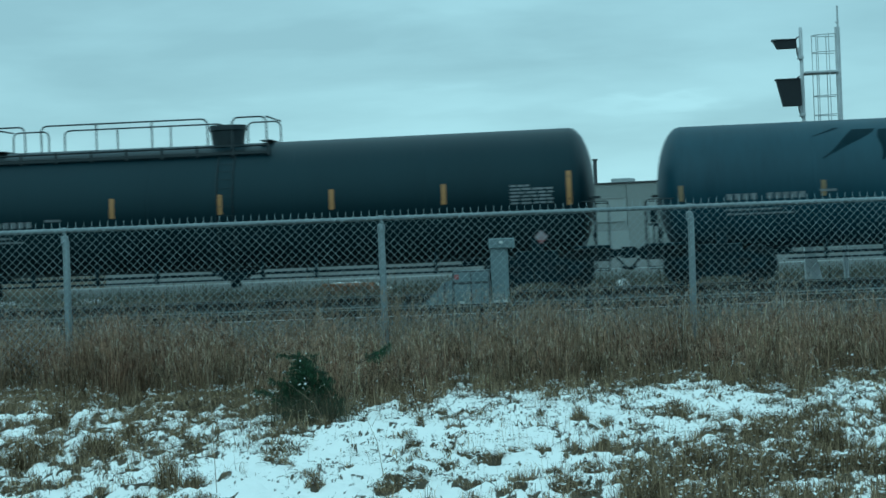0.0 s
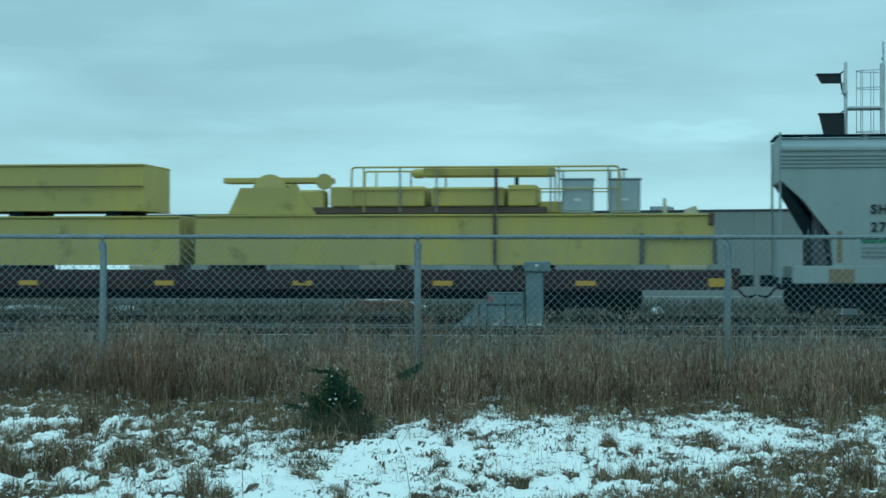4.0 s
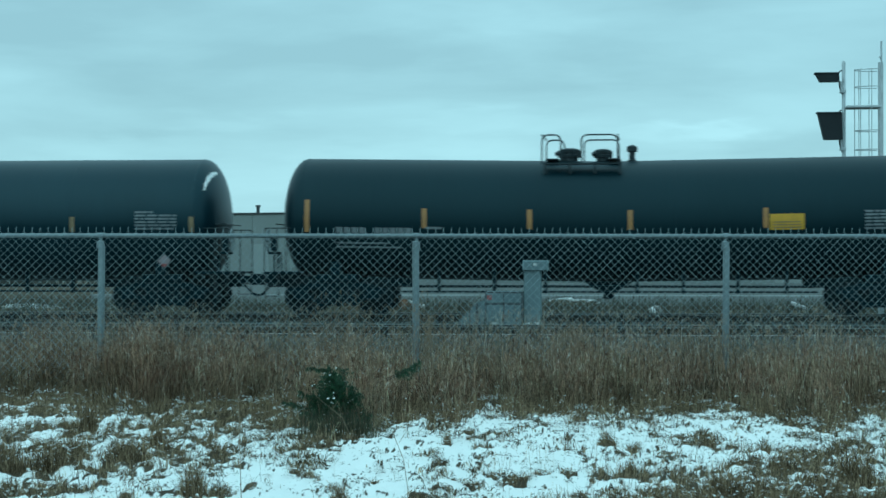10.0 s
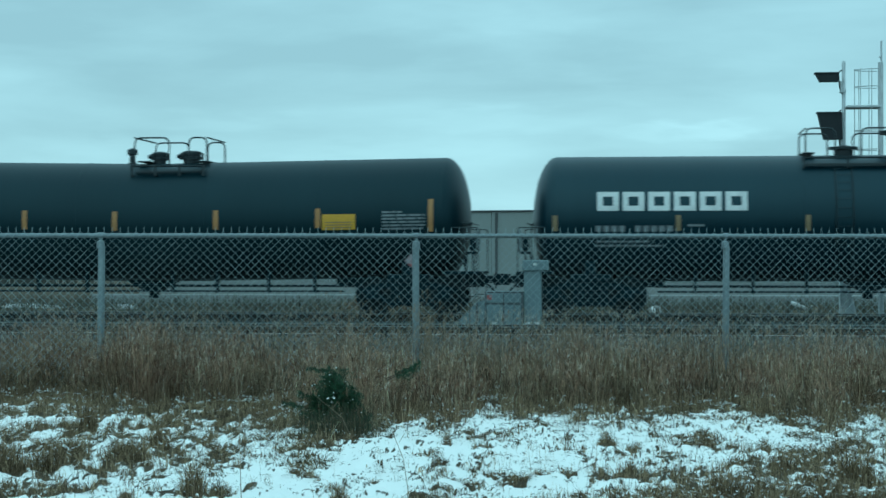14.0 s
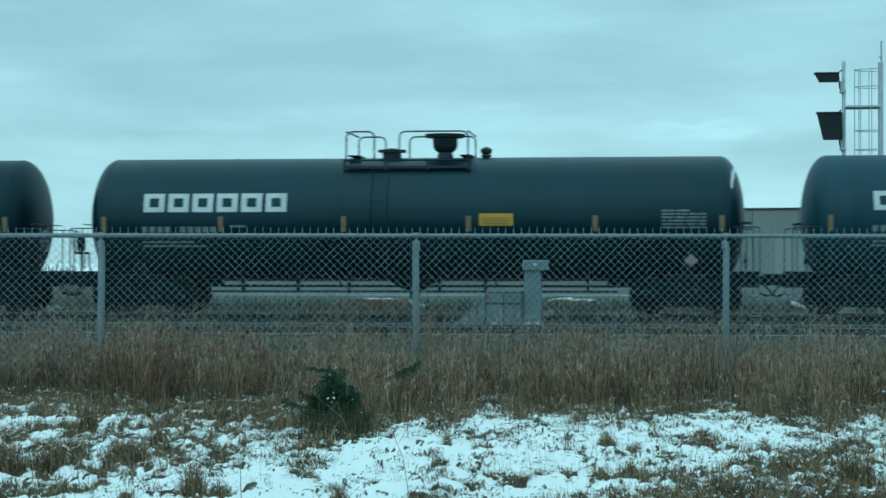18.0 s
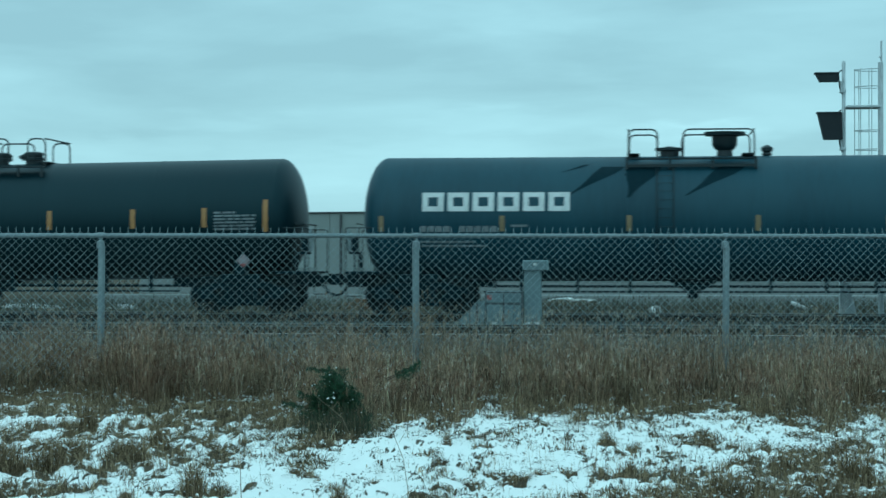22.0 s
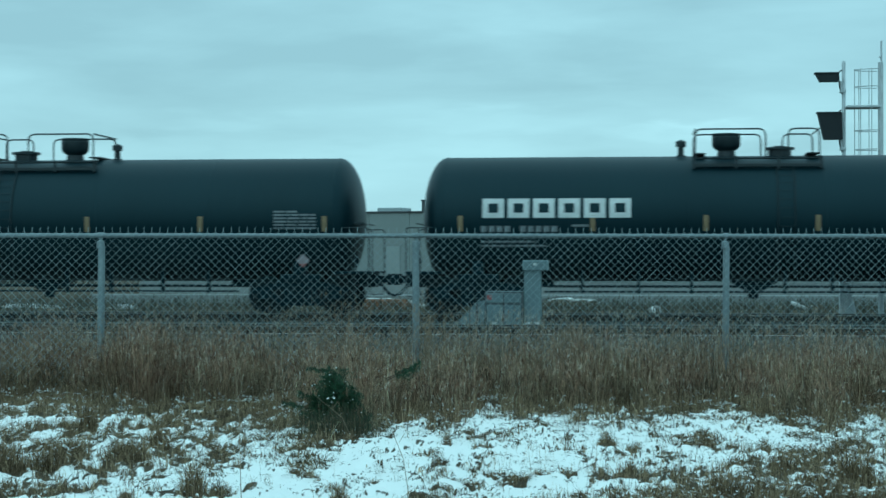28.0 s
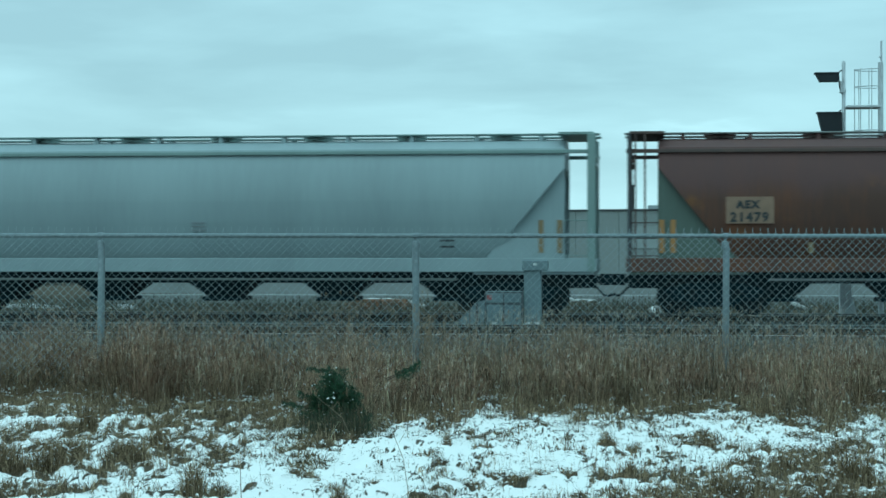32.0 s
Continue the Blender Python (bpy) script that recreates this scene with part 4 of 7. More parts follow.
for _ in range(1700):
    x = rnd.uniform(-6, 3)
    y = front_edge(x) + abs(rnd.gauss(0, 0.4)) - 0.3
    crumb(x, y, stand(x, y) + rnd.uniform(0.0, 0.22) * rnd.random(), rnd.uniform(0.002, 0.006))
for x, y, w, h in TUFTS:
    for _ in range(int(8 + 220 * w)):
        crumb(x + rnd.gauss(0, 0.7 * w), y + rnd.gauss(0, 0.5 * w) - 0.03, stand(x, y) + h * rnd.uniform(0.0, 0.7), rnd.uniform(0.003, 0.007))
FLECKS = ((-2.59, 13.3, 0.57, 9, 0.07), (-2.50, 12.9, 0.31, 8, 0.07), (-2.56, 13.0, 0.36, 5, 0.05), (-1.92, 13.0, 0.46, 5, 0.06), (-1.86, 13.1, 0.49, 4, 0.04),
          (-2.36, 13.1, 0.42, 7, 0.06), (-2.2, 13.0, 0.30, 5, 0.06))
# ragged clods of snow resting on the matted grass along the edge
for _ in range(700):
    x = rnd.uniform(-6, 3)
    if noise.noise((x * 2.7, 3.0, 8.0)) < rnd.uniform(-0.35, 0.3):
        continue
    y = front_edge(x) + rnd.gauss(0.08, 0.22)
    z = stand(x, y) + 0.01 + max(0.0, y - front_edge(x)) * 0.10 + rnd.uniform(0, 0.04)
    w = rnd.uniform(0.01, 0.04)
    for _ in range(rnd.randint(5, 16)):
        crumb(x + rnd.gauss(0, w), y + rnd.gauss(0, w), z + rnd.gauss(0, 0.35 * w), rnd.uniform(0.004, 0.010))
for cx, cy, cz, many, w in FLECKS:
    for _ in range(many):
        crumb(cx + rnd.gauss(0, w), cy + rnd.gauss(0, 0.04), cz + rnd.gauss(0, 0.6 * w), rnd.uniform(0.0022, 0.005))
tagged(new("snow_crumbs", crumbs.mesh("snow_crumbs", SNOW, 0)), "crumbs of snow caught in dead grass", "snow", kind="stuff")

for sx, sy, h, d in ((-2.06, 9.3, 0.93, -0.05), (-2.5, 13.3, 0.6, 0.06), (-2.33, 9.45, 0.25, -0.05), (-2.02, 12.7, 0.34, -0.3), (-1.25, 9.7, 0.42, -0.12)):
    g = Geo().tube([(0, 0, -0.02), (d * 0.3, 0.01, h * 0.5), (d, 0.0, h)], [0.0022, 0.0018, 0.001], 4)
    g.tube([(d * 0.5, 0, h * 0.7), (d * 0.5 + 0.03, 0.01, h * 0.82)], 0.0014, 4)
    solid("weed_stalk", g, STALK, "single pale dry weed stalk standing in snow", "weed", "dry stalks", at=(sx, sy, stand(sx, sy)))


def spruce():
    """A wind-bent sapling half buried in the grass."""
    at = Vector((-2.31, 13.5, lie(-2.31, 13.5) - 0.05))
    t = thing("spruce_sapling", "small dark green spruce sapling bent over in dead grass", "tree", at=at)
    part("trunk", Geo().tube([(0.02, 0, -0.03), (0.03, 0.02, 0.18), (0.09, 0.02, 0.33), (0.04, 0.0, 0.46), (-0.08, -0.02, 0.54)], [0.014, 0.012, 0.009, 0.006, 0.002], 7), BARK, t)
    r = random.Random(3)
    # from, to, share of the branch that bears needles
    limbs = [((0.09, 0, 0.33), (-0.02, -0.02, 0.48), 1.0, 0.10), ((0.05, 0, 0.46), (-0.02, -0.04, 0.535), 1.0, 0.09), ((-0.01, 0, 0.53), (-0.17, -0.04, 0.545), 1.0, 0.03),
             ((0.10, 0, 0.39), (0.64, -0.05, 0.585), 0.36, 0.075), ((0.10, 0, 0.37), (0.60, -0.02, 0.555), 0.30, 0.07),
             ((0.0, 0, 0.24), (-0.34, -0.06, 0.29), 0.8, 0.08), ((0.0, 0, 0.30), (-0.22, -0.08, 0.36), 1.0, 0.09), ((0.0, 0, 0.18), (-0.20, -0.1, 0.22), 1.0, 0.09),
             ((0.05, 0, 0.18), (0.22, -0.1, 0.20), 1.0, 0.09), ((0.05, 0, 0.25), (0.18, -0.08, 0.30), 1.0, 0.09)]
    for i in range(50):
        a, z = i * 2.4, 0.0 + 0.0082 * i
        limbs.append(((0.04, 0, z), (0.03 + (0.28 - 0.5 * z) * math.cos(a) * r.uniform(0.7, 1.1), 0.16 * math.sin(a), z + r.uniform(0.02, 0.15)), 1.0, 0.10))
    flakes = Geo()
    for a, b, share, bush in limbs:
        a, b = Vector(a), Vector(b)
        d, l = (b - a).normalized(), (b - a).length
        def on(s):
            return a + (b - a) * s - Vector((0, 0, 0.16 * l * s * (1 - s)))
        limb = part("branch", Geo().tube([on(max(0.0, 0.9 - share)), on(0.7), on(1)], [0.004, 0.003, 0.0012], 5), BARK, t)
        g = Geo()
        n = max(6, int(l * share / 0.016))
        twigs = [(on(1 - share * s / n), d, 0.034) for s in range(n)]
        for s in range(n):
            for _ in range(2):
                side = (d.cross(Vector((r.gauss(0, 0.5), r.gauss(0, 0.5), 1))).normalized() * r.choice((-1, 1)) + d * 0.8).normalized()
                ln = bush * (0.35 + 0.65 * min(1.0, (s + 1) / n * 2)) * r.uniform(0.6, 1.1)
                for q in range(1, 6):
                    twigs.append((on(1 - share * s / n) + side * ln * q / 5 - Vector((0, 0, 0.25 * ln * (q / 5) ** 2)), side, 0.026))
        for c, dd, ln in twigs:
            for _ in range(5):
                o = Vector((r.gauss(0, 1), r.gauss(0, 1), r.gauss(0, 1) + 0.3)).normalized()
                q = (dd * 0.9 + o).normalized() * ln * r.uniform(0.7, 1.2)
                w = q.cross(Vector((r.gauss(0, 1), r.gauss(0, 1), r.gauss(0, 1)))).normalized() * 0.0019
                g.add([c - w, c + w, c + q], [(0, 1, 2)])
            if r.random() < 0.006:
                s = r.uniform(0.004, 0.010)
                flakes.lathe([(-s * 0.4, s * 0.4), (0, s), (s * 0.5, s * 0.5)], "z", 6, at=(c.x, c.y - 0.02, c.z + 0.012))
        part("needles", g, NEEDLES, limb, "dark green needles", smooth=0)
    tagged(part("snow_dusting", flakes, SNOW, t, "small lumps of snow on the twigs"), kind="stuff")


spruce()
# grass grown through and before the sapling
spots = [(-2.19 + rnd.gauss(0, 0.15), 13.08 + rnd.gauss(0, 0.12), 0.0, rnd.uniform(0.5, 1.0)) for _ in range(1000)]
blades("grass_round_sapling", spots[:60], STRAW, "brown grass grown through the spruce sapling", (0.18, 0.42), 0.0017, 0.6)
# dark green blades carry the shade below the sapling in their colour
blades("damp_grass_below_sapling", spots[60:], SHADED_GRASS, "dark green grass with the sapling's shade in its colour", (0.16, 0.34), 0.0018, 0.7)


# ---- trackside case, signal mast ----
def instrument_case():
    c = thing("signal_instrument_case", "grey steel trackside instrument case with a tall capped post", "instrument case", at=(0, 39.7, -0.2))
    part("tall_post", Geo().box(-2.66, -2.30, -0.17, 0.17, -0.05, 1.28, 0.015), CASE_GREY, c)
    part("cap", Geo().box(-2.69, -2.15, -0.24, 0.24, 1.28, 1.50, 0.02), CASE_GREY, c, "overhanging grey steel cap")
    cab = part("cabinet", Geo().box(-3.47, -2.68, -0.2, 0.25, -0.05, 0.84, 0.02), CASE_GREY, c, "low grey cabinet with two doors")
    for x0, x1, z0, z1 in ((-3.45, -3.10, 0.05, 0.55), (-3.07, -2.71, 0.05, 0.55), (-3.45, -2.71, 0.60, 0.80)):
        part("door", Geo().box(x0, x1, -0.225, -0.203, z0, z1, 0.008), CASE_GREY, cab)
    for x in (-3.475, -3.085, -2.695):
        part("frame_edge", Geo().box(x - 0.012, x + 0.012, -0.232, -0.202, 0.0, 0.83), DARK_TRIM, cab, "dark edge of the door frame")
    for z in (0.03, 0.575, 0.82):
        part("frame_edge", Geo().box(-3.46, -2.70, -0.230, -0.204, z - 0.011, z + 0.011), DARK_TRIM, cab, "dark edge of the door frame")
    part("latch", Geo().box(-3.14, -3.12, -0.25, -0.226, 0.25, 0.34, 0.004), GALVANISED, cab, "small steel latch")
    part("cap_label", Geo().box(-2.46, -2.38, -0.252, -0.243, 1.39, 1.44), WHITE_MARK, c, "small white label")
    for x in (-3.33, -2.62, -2.42):
        part("stencil", Geo().box(x, x + 0.09, -0.24 if x < -3 else -0.18, -0.226 if x < -3 else -0.172, 0.12, 0.19), WHITE_MARK, c, "small white stencilled marks")
    part("notice", Geo().box(-3.44, -3.34, -0.24, -0.227, 0.66, 0.76), RED_MARK, c, "small faded red notice")
    part("sloping_cover", Geo().prism([(-4.28, -0.05), (-3.49, -0.05), (-3.49, 0.66), (-3.66, 0.60)], "y", -0.17, 0.2), CASE_GREY, c, "sloping grey side cover")
    part("rib", Geo().box(-3.68, -3.63, -0.19, -0.172, 0.0, 0.58), DARK_TRIM, c, "dark seam of the cover")
    return c


instrument_case()


def signal():
    s = thing("railway_signal_mast", "tall aluminium railway signal mast with three black heads and caged ladder", "railway signal", at=(5.08, 50.0, -0.25))
    part("mast", Geo().lathe([(0, 0.06), (6.78, 0.048), (6.82, 0.02)], "z", 14), SIGNAL_METAL, s)
    part("base_cover", Geo().prism([(-0.12, 0.1), (0.32, 0.1), (0.17, 0.8), (0.17, 2.35), (-0.12, 2.35)], "y", -0.13, 0.13), SIGNAL_METAL, s, "pale metal cover round the foot of the mast")
    part("foundation", Geo().box(-0.4, 1.3, -0.4, 0.4, -0.1, 0.12, 0.03), CONCRETE, s, "concrete footing")
    for x, top, r in ((0.93, 6.75, 0.07), (1.0, 7.36, 0.026)):
        part("ladder_stile", Geo().tube([(x, -0.2 if x < 0.95 else 0.2, 0), (x, -0.2 if x < 0.95 else 0.2, top)], r, 8), SIGNAL_METAL, s)
    for i in range(23):
        part("rung", lambda: Geo().tube([(0.9, -0.2, 0), (0.97, 0.2, 0)], 0.014, 6), SIGNAL_METAL, s, at=(0, 0, 0.3 + i * 0.3), key="rung")
    for z in (6.57, 6.12, 4.97, 4.47, 3.95, 3.45, 2.95):
        part("cage_hoop", lambda: Geo().tube([(0.9 - 0.62 * math.sin(a), -0.36 * math.cos(a), 0) for a in [math.pi * i / 10 for i in range(11)]], 0.013, 6),
             SIGNAL_METAL, s, at=(0, 0, z), key="hoop")
    for a in (0.35, 0.9, 1.57, 2.25, 2.8):
        part("cage_strap", Geo().tube([(0.9 - 0.62 * math.sin(a), -0.36 * math.cos(a), 2.85), (0.9 - 0.62 * math.sin(a), -0.36 * math.cos(a), 6.6)], 0.011, 6), SIGNAL_METAL, s)
    part("platform", Geo().box(0.05, 0.92, -0.35, 0.35, 5.56, 5.62, 0.01), SIGNAL_METAL, s, "small grating platform")
    heads = [((-0.75, 6.46), (-0.16, 6.46), (-0.16, 6.25), (-0.64, 6.25)), ((-0.70, 5.42), (-0.08, 5.42), (-0.06, 4.73), (-0.54, 4.73)),
             ((-0.63, 3.93), (-0.05, 3.93), (0.0, 3.17), (-0.46, 3.17))]
    for k, poly in enumerate(heads):
        h = part("signal_head", Geo().prism(poly, "y", -0.33, -0.03), SIGNAL_BLACK, s, "matt black signal head with hoods")
        zt, zb = poly[0][1], poly[2][1]
        part("bracket", Geo().box(-0.1, 0.05, -0.12, 0.12, zb - 0.28, zb - 0.20, 0.01).tube([(-0.07, -0.1, zb - 0.22), (-0.09, -0.12, zb + 0.02)], 0.03, 8),
             SIGNAL_METAL, h, "grey mounting bracket")
        part("hood", Geo().prism([(poly[0][0] - 0.03, zt), (poly[1][0], zt), (poly[1][0], zt + 0.03), (poly[0][0] - 0.03, zt + 0.03)], "y", -0.36, 0.0), SIGNAL_BLACK, h)
        part("cable", Geo().tube(bend([(-0.02, 0.05, zt + 0.12), (-0.14, -0.05, zt + 0.06), (-0.12, -0.1, zb - 0.15), (-0.02, 0.0, zb - 0.35)], 0.1), 0.018, 6), SIGNAL_BLACK, h)
    return s


signal()

# ---- the warehouse and the far side ----
def warehouse():
    w = thing("warehouse", "long single-storey pale grey metal-clad warehouse", "warehouse", at=(-37.3, 134.04, -1.0), turn=-11.95)
    L, H, D = 132.0, 5.86, 45.0
    part("core", Geo().box(0.1, L, 0.22, D, 0, H - 0.2), CLADDING, w)
    n = 44
    for i in range(n):
        def panel():
            g = Geo().box(0.012, L / n - 0.012, 0, 0.2, 0.9, H - 0.12, 0.012)
            return g
        part("wall_panel", panel, CLADDING, w, at=(i * L / n, 0, 0), key="panel", smooth=0)
    part("plinth", Geo().box(0, L, -0.06, 0.2, -0.4, 0.88), CONCRETE, w, "pale concrete base")
    part("parapet_trim", Geo().box(-0.05, L, -0.1, 0.3, H - 0.12, H, 0.02), DARK_TRIM, w, "dark metal roof edge")
    part("roof", Geo().box(0, L, 0.3, D, H - 0.2, H - 0.1), DARK_TRIM, w, "flat dark roof")
    for x, ww, z0, z1 in ((9.6, 1.4, 0.9, 3.6), (12.9, 1.9, 1.9, 4.9), (24.4, 2.0, 1.2, 4.8), (19.8, 1.0, 0.9, 3.4), (37.9, 2.2, 3.2, 4.75), (38.0, 2.2, 0.9, 2.6),
                          (41.0, 1.3, 2.0, 4.6), (47.5, 2.0, 0.9, 4.2), (53.0, 2.0, 0.9, 4.2)):
        d = part("door", Geo().box(x - ww / 2, x + ww / 2, -0.09, -0.035, z0, z1, 0.01), GREY_DOOR, w, "pale grey loading door")
        part("door_frame", Geo().box(x - ww / 2 - 0.1, x + ww / 2 + 0.1, -0.12, -0.095, z1 + 0.005, z1 + 0.10, 0.01), CONCRETE, d, "pale lintel")
    for x, h in ((36.7, 1.55), (21.7, 0.7), (9.0, 0.45), (56, 0.8)):
        part("vent_pipe", Geo().tube([(x, 1.0, H - 0.2), (x, 1.0, H + h)], 0.13, 8).lathe([(H + h, 0.2), (H + h + 0.12, 0.2)], "z", 8, at=(x, 1.0, 0)), DARK_TRIM, w, "slim dark roof vent")
    for x, ww in ((38.2, 1.3), (18.8, 1.9), (60, 2)):
        part("roof_unit", Geo().box(x - ww / 2, x + ww / 2, 2, 4, H - 0.2, H + 0.32, 0.05), GREY_CABINET, w, "low grey rooftop unit")
    part("downpipe", Geo().box(27.3, 27.45, -0.15, -0.04, 0.5, H - 0.2), DARK_TRIM, w, "dark downpipe")
    part("downpipe", Geo().box(15.8, 15.95, -0.15, -0.04, 0.5, H - 0.2), DARK_TRIM, w, "dark downpipe")
    return w


warehouse()

# long grey concrete kerb and loading apron behind the tracks
solid("loading_kerb", Geo().box(-30, 40, 98, 99, -1.1, -0.45, 0.05), CONCRETE, "long low pale concrete kerb in dead grass", "kerb", kind="structure")


def heap(name, x, y, lx, ly, h, mat, label, category, seed, group="", steep=1.0):
    r = random.Random(seed)
    g = Geo()
    n, m = 14, 7
    vs, fs = [], []
    for j in range(m + 1):
        for i in range(n):
            a = 2 * math.pi * i / n
            q = math.cos(j / m * math.pi / 2) ** steep
            k = 1 + 0.25 * r.uniform(-1, 1)
            vs.append((lx * q * math.cos(a) * k, ly * q * math.sin(a) * k, h * math.sin(j / m * math.pi / 2) * (1 + 0.15 * r.uniform(-1, 1))))
    for j in range(m):
        for i in range(n):
            fs.append((j * n + i, j * n + (i + 1) % n, (j + 1) * n + (i + 1) % n, (j + 1) * n + i))
    fs.append(tuple(m * n + i for i in range(n)))
    g.add(vs, fs)
    return solid(name, g, mat, label, category, group, at=(x, y, lie(x, y) - 0.05), smooth=60)


heap("rusty_mound", -10.05, 69.7, 1.42, 0.5, 0.42, RUST_PILE, "long low mound of rusty orange scrap", "scrap heap", 1, steep=0.3)
heap("snow_bank", -9.9, 70.1, 1.3, 0.3, 0.46, SNOW, "thin snow on top of a scrap pile", "snow", 2, "snow banks", steep=0.35)
heap("earth_bank", -3.05, 72.0, 1.35, 0.5, 0.42, EARTH, "low bank of earth and dead grass beyond the rails", "earth bank", 3, steep=0.35)
heap("snow_bank", -3.0, 71.95, 1.05, 0.3, 0.47, SNOW, "thin snow lying on a low earth bank", "snow", 9, "snow banks", steep=0.22)
heap("snow_bank", -25.0, 73.1, 1.6, 1.0, 0.22, SNOW, "flat bank of snow in brown grass", "snow", 4, "snow banks")
heap("snow_bank", -20.5, 71.0, 0.7, 0.6, 0.22, SNOW, "flat bank of snow in brown grass", "snow", 8, "snow banks")
heap("snowy_stone", 0.2, 64.0, 0.23, 0.2, 0.27, SNOW, "rounded stone capped with snow beside the track", "stone", 5)
solid("snowy_plank", Geo().tube([(-0.25, 0, 0.28), (0.2, 0, 0.12), (0.3, 0, 0.08)], [0.07, 0.06, 0.03], 8), SNOW, "short leaning plank covered in snow", "plank", at=(5.1, 65.4, -0.42))

woods = Geo()
rw = random.Random(11)
for _ in range(320):
    x, y = -64 + rw.gauss(0, 5), 180 + rw.gauss(0, 4)
    h = rw.uniform(0.8, 2.4) * math.exp(-((x + 64) / 7) ** 2)
    a = rw.uniform(-0.5, 0.5)
    woods.add([(x - 0.06, y, -1.1), (x + 0.06, y, -1.1), (x + a, y + rw.uniform(-0.3, 0.3), h)], [(0, 1, 2)])
    woods.add([(x + a * 0.5, y, h * 0.4), (x + a * 0.5 + 0.08, y, h * 0.4), (x + a * 0.5 + rw.uniform(-0.7, 0.7), y, h * 0.85)], [(0, 1, 2)])
tagged(new("far_shrubs", woods.mesh("far_shrubs", FAR_TREE, 0, fix=False)), "distant clump of bare dark shrubs", "shrubs", kind="stuff")


# ---- the freight train ----
WHEEL_R = 0.457
CARS = []      # (thing, place of its middle along the track at the start, wheelsets)


def wheel():
    g = Geo().lathe([(-0.065, 0.40), (-0.065, WHEEL_R), (0.045, WHEEL_R - 0.008), (0.052, WHEEL_R + 0.022), (0.075, WHEEL_R + 0.018), (0.08, 0.40),
                     (0.035, 0.36), (0.0, 0.2), (0.06, 0.13), (0.06, 0.0001)], "y", 28)
    g.lathe([(-0.065, 0.40), (-0.03, 0.36), (-0.04, 0.2), (-0.09, 0.14), (-0.09, 0.0001)], "y", 28)
    return g


def side_frame():
    g = Geo()
    g.prism([(-1.22, 0.62), (-1.22, 0.50), (-0.95, 0.56), (-0.5, 0.64), (0.5, 0.64), (0.95, 0.56), (1.22, 0.50), (1.22, 0.62),
             (0.95, 0.70), (0.5, 0.80), (-0.5, 0.80), (-0.95, 0.70)], "y", -0.10, 0.10)
    g.prism([(-0.76, 0.45), (-0.52, 0.20), (0.52, 0.20), (0.76, 0.45), (0.69, 0.52), (0.46, 0.31), (-0.46, 0.31), (-0.69, 0.52)], "y", -0.09, 0.09)
    for x in (-0.36, 0.36):
        g.box(x - 0.06, x + 0.06, -0.085, 0.085, 0.28, 0.67, 0.015)
    for x in (-0.89, 0.89):
        g.box(x - 0.17, x + 0.17, -0.15, 0.13, 0.34, 0.60, 0.03)
        g.lathe([(-0.20, 0.06), (-0.20, 0.10), (-0.15, 0.11)], "y", 12, at=(x, 0, 0.457))
    return g


def spring():
    prof = [(0.22, 0.06)]
    for k in range(6):
        prof += [(0.24 + k * 0.065, 0.07), (0.262 + k * 0.065, 0.088), (0.284 + k * 0.065, 0.07)]
    return Geo().lathe(prof, "z", 10)


def bogie(car, x, wheels):
    b = part("bogie", lambda: Geo().box(-0.22, 0.22, -1.0, 1.0, 0.42, 0.72, 0.03).lathe([(0.72, 0.22), (0.78, 0.2)], "z", 14), UNDER_BLACK, car,
             "grimy black cast steel bogie", at=(x, 0, 0), key="bolster")
    for sg in (-1, 1):
        f = part("side_frame", side_frame, UNDER_BLACK, b, at=(0, sg * 0.98, 0), key="side_frame")
        for dx in (-0.2, 0.0, 0.2):
            part("spring", spring, UNDER_BLACK, b, at=(dx, sg * 1.12, 0), key="spring")
        if sg > 0:
            f.rotation_euler = (0, 0, math.pi)
    part("brake_beam", lambda: Geo().box(-0.42, -0.36, -0.75, 0.75, 0.3, 0.42, 0.01).box(0.36, 0.42, -0.75, 0.75, 0.3, 0.42, 0.01), UNDER_BLACK, b, key="brake_beam")
    for dx in (-0.89, 0.89):
        w = part("wheelset", lambda: Geo().lathe([(-1.12, 0.06), (-0.7, 0.085), (0.7, 0.085), (1.12, 0.06)], "y", 12), WHEEL_STEEL, car,
                 "steel axle with two wheels", at=(x + dx, 0, WHEEL_R), key="axle")
        for sg in (-1, 1):
            q = part("wheel", wheel, WHEEL_STEEL, w, at=(0, sg * 0.76, 0), key="wheel")
            q.rotation_euler = (0, 0, 0 if sg < 0 else math.pi)
        wheels.append(w)


def coupler(car, x, sg):
    def knuckle():
        g = Geo().box(-0.55, 0.0, -0.09, 0.09, 0.76, 0.94, 0.02)
        g.prism([(0.0, -0.10), (0.10, -0.20), (0.28, -0.20), (0.34, -0.12), (0.24, -0.06), (0.18, 0.0), (0.26, 0.10), (0.22, 0.20), (0.05, 0.20), (0.0, 0.10)], "z", 0.71, 0.99)
        return g
    c = part("coupler", knuckle, UNDER_BLACK, car, "black knuckle coupler", at=(x, 0, 0), key="knuckle")
    h = part("air_hose", lambda: Geo().tube(bend([(-0.35, -0.35, 0.82), (-0.1, -0.38, 0.72), (0.15, -0.3, 0.42), (0.38, -0.1, 0.50)], 0.25), 0.028, 7), UNDER_BLACK, c,
             "drooping black rubber air hose", key="hose")
    c.rotation_euler = (0, 0, 0 if sg > 0 else math.pi)


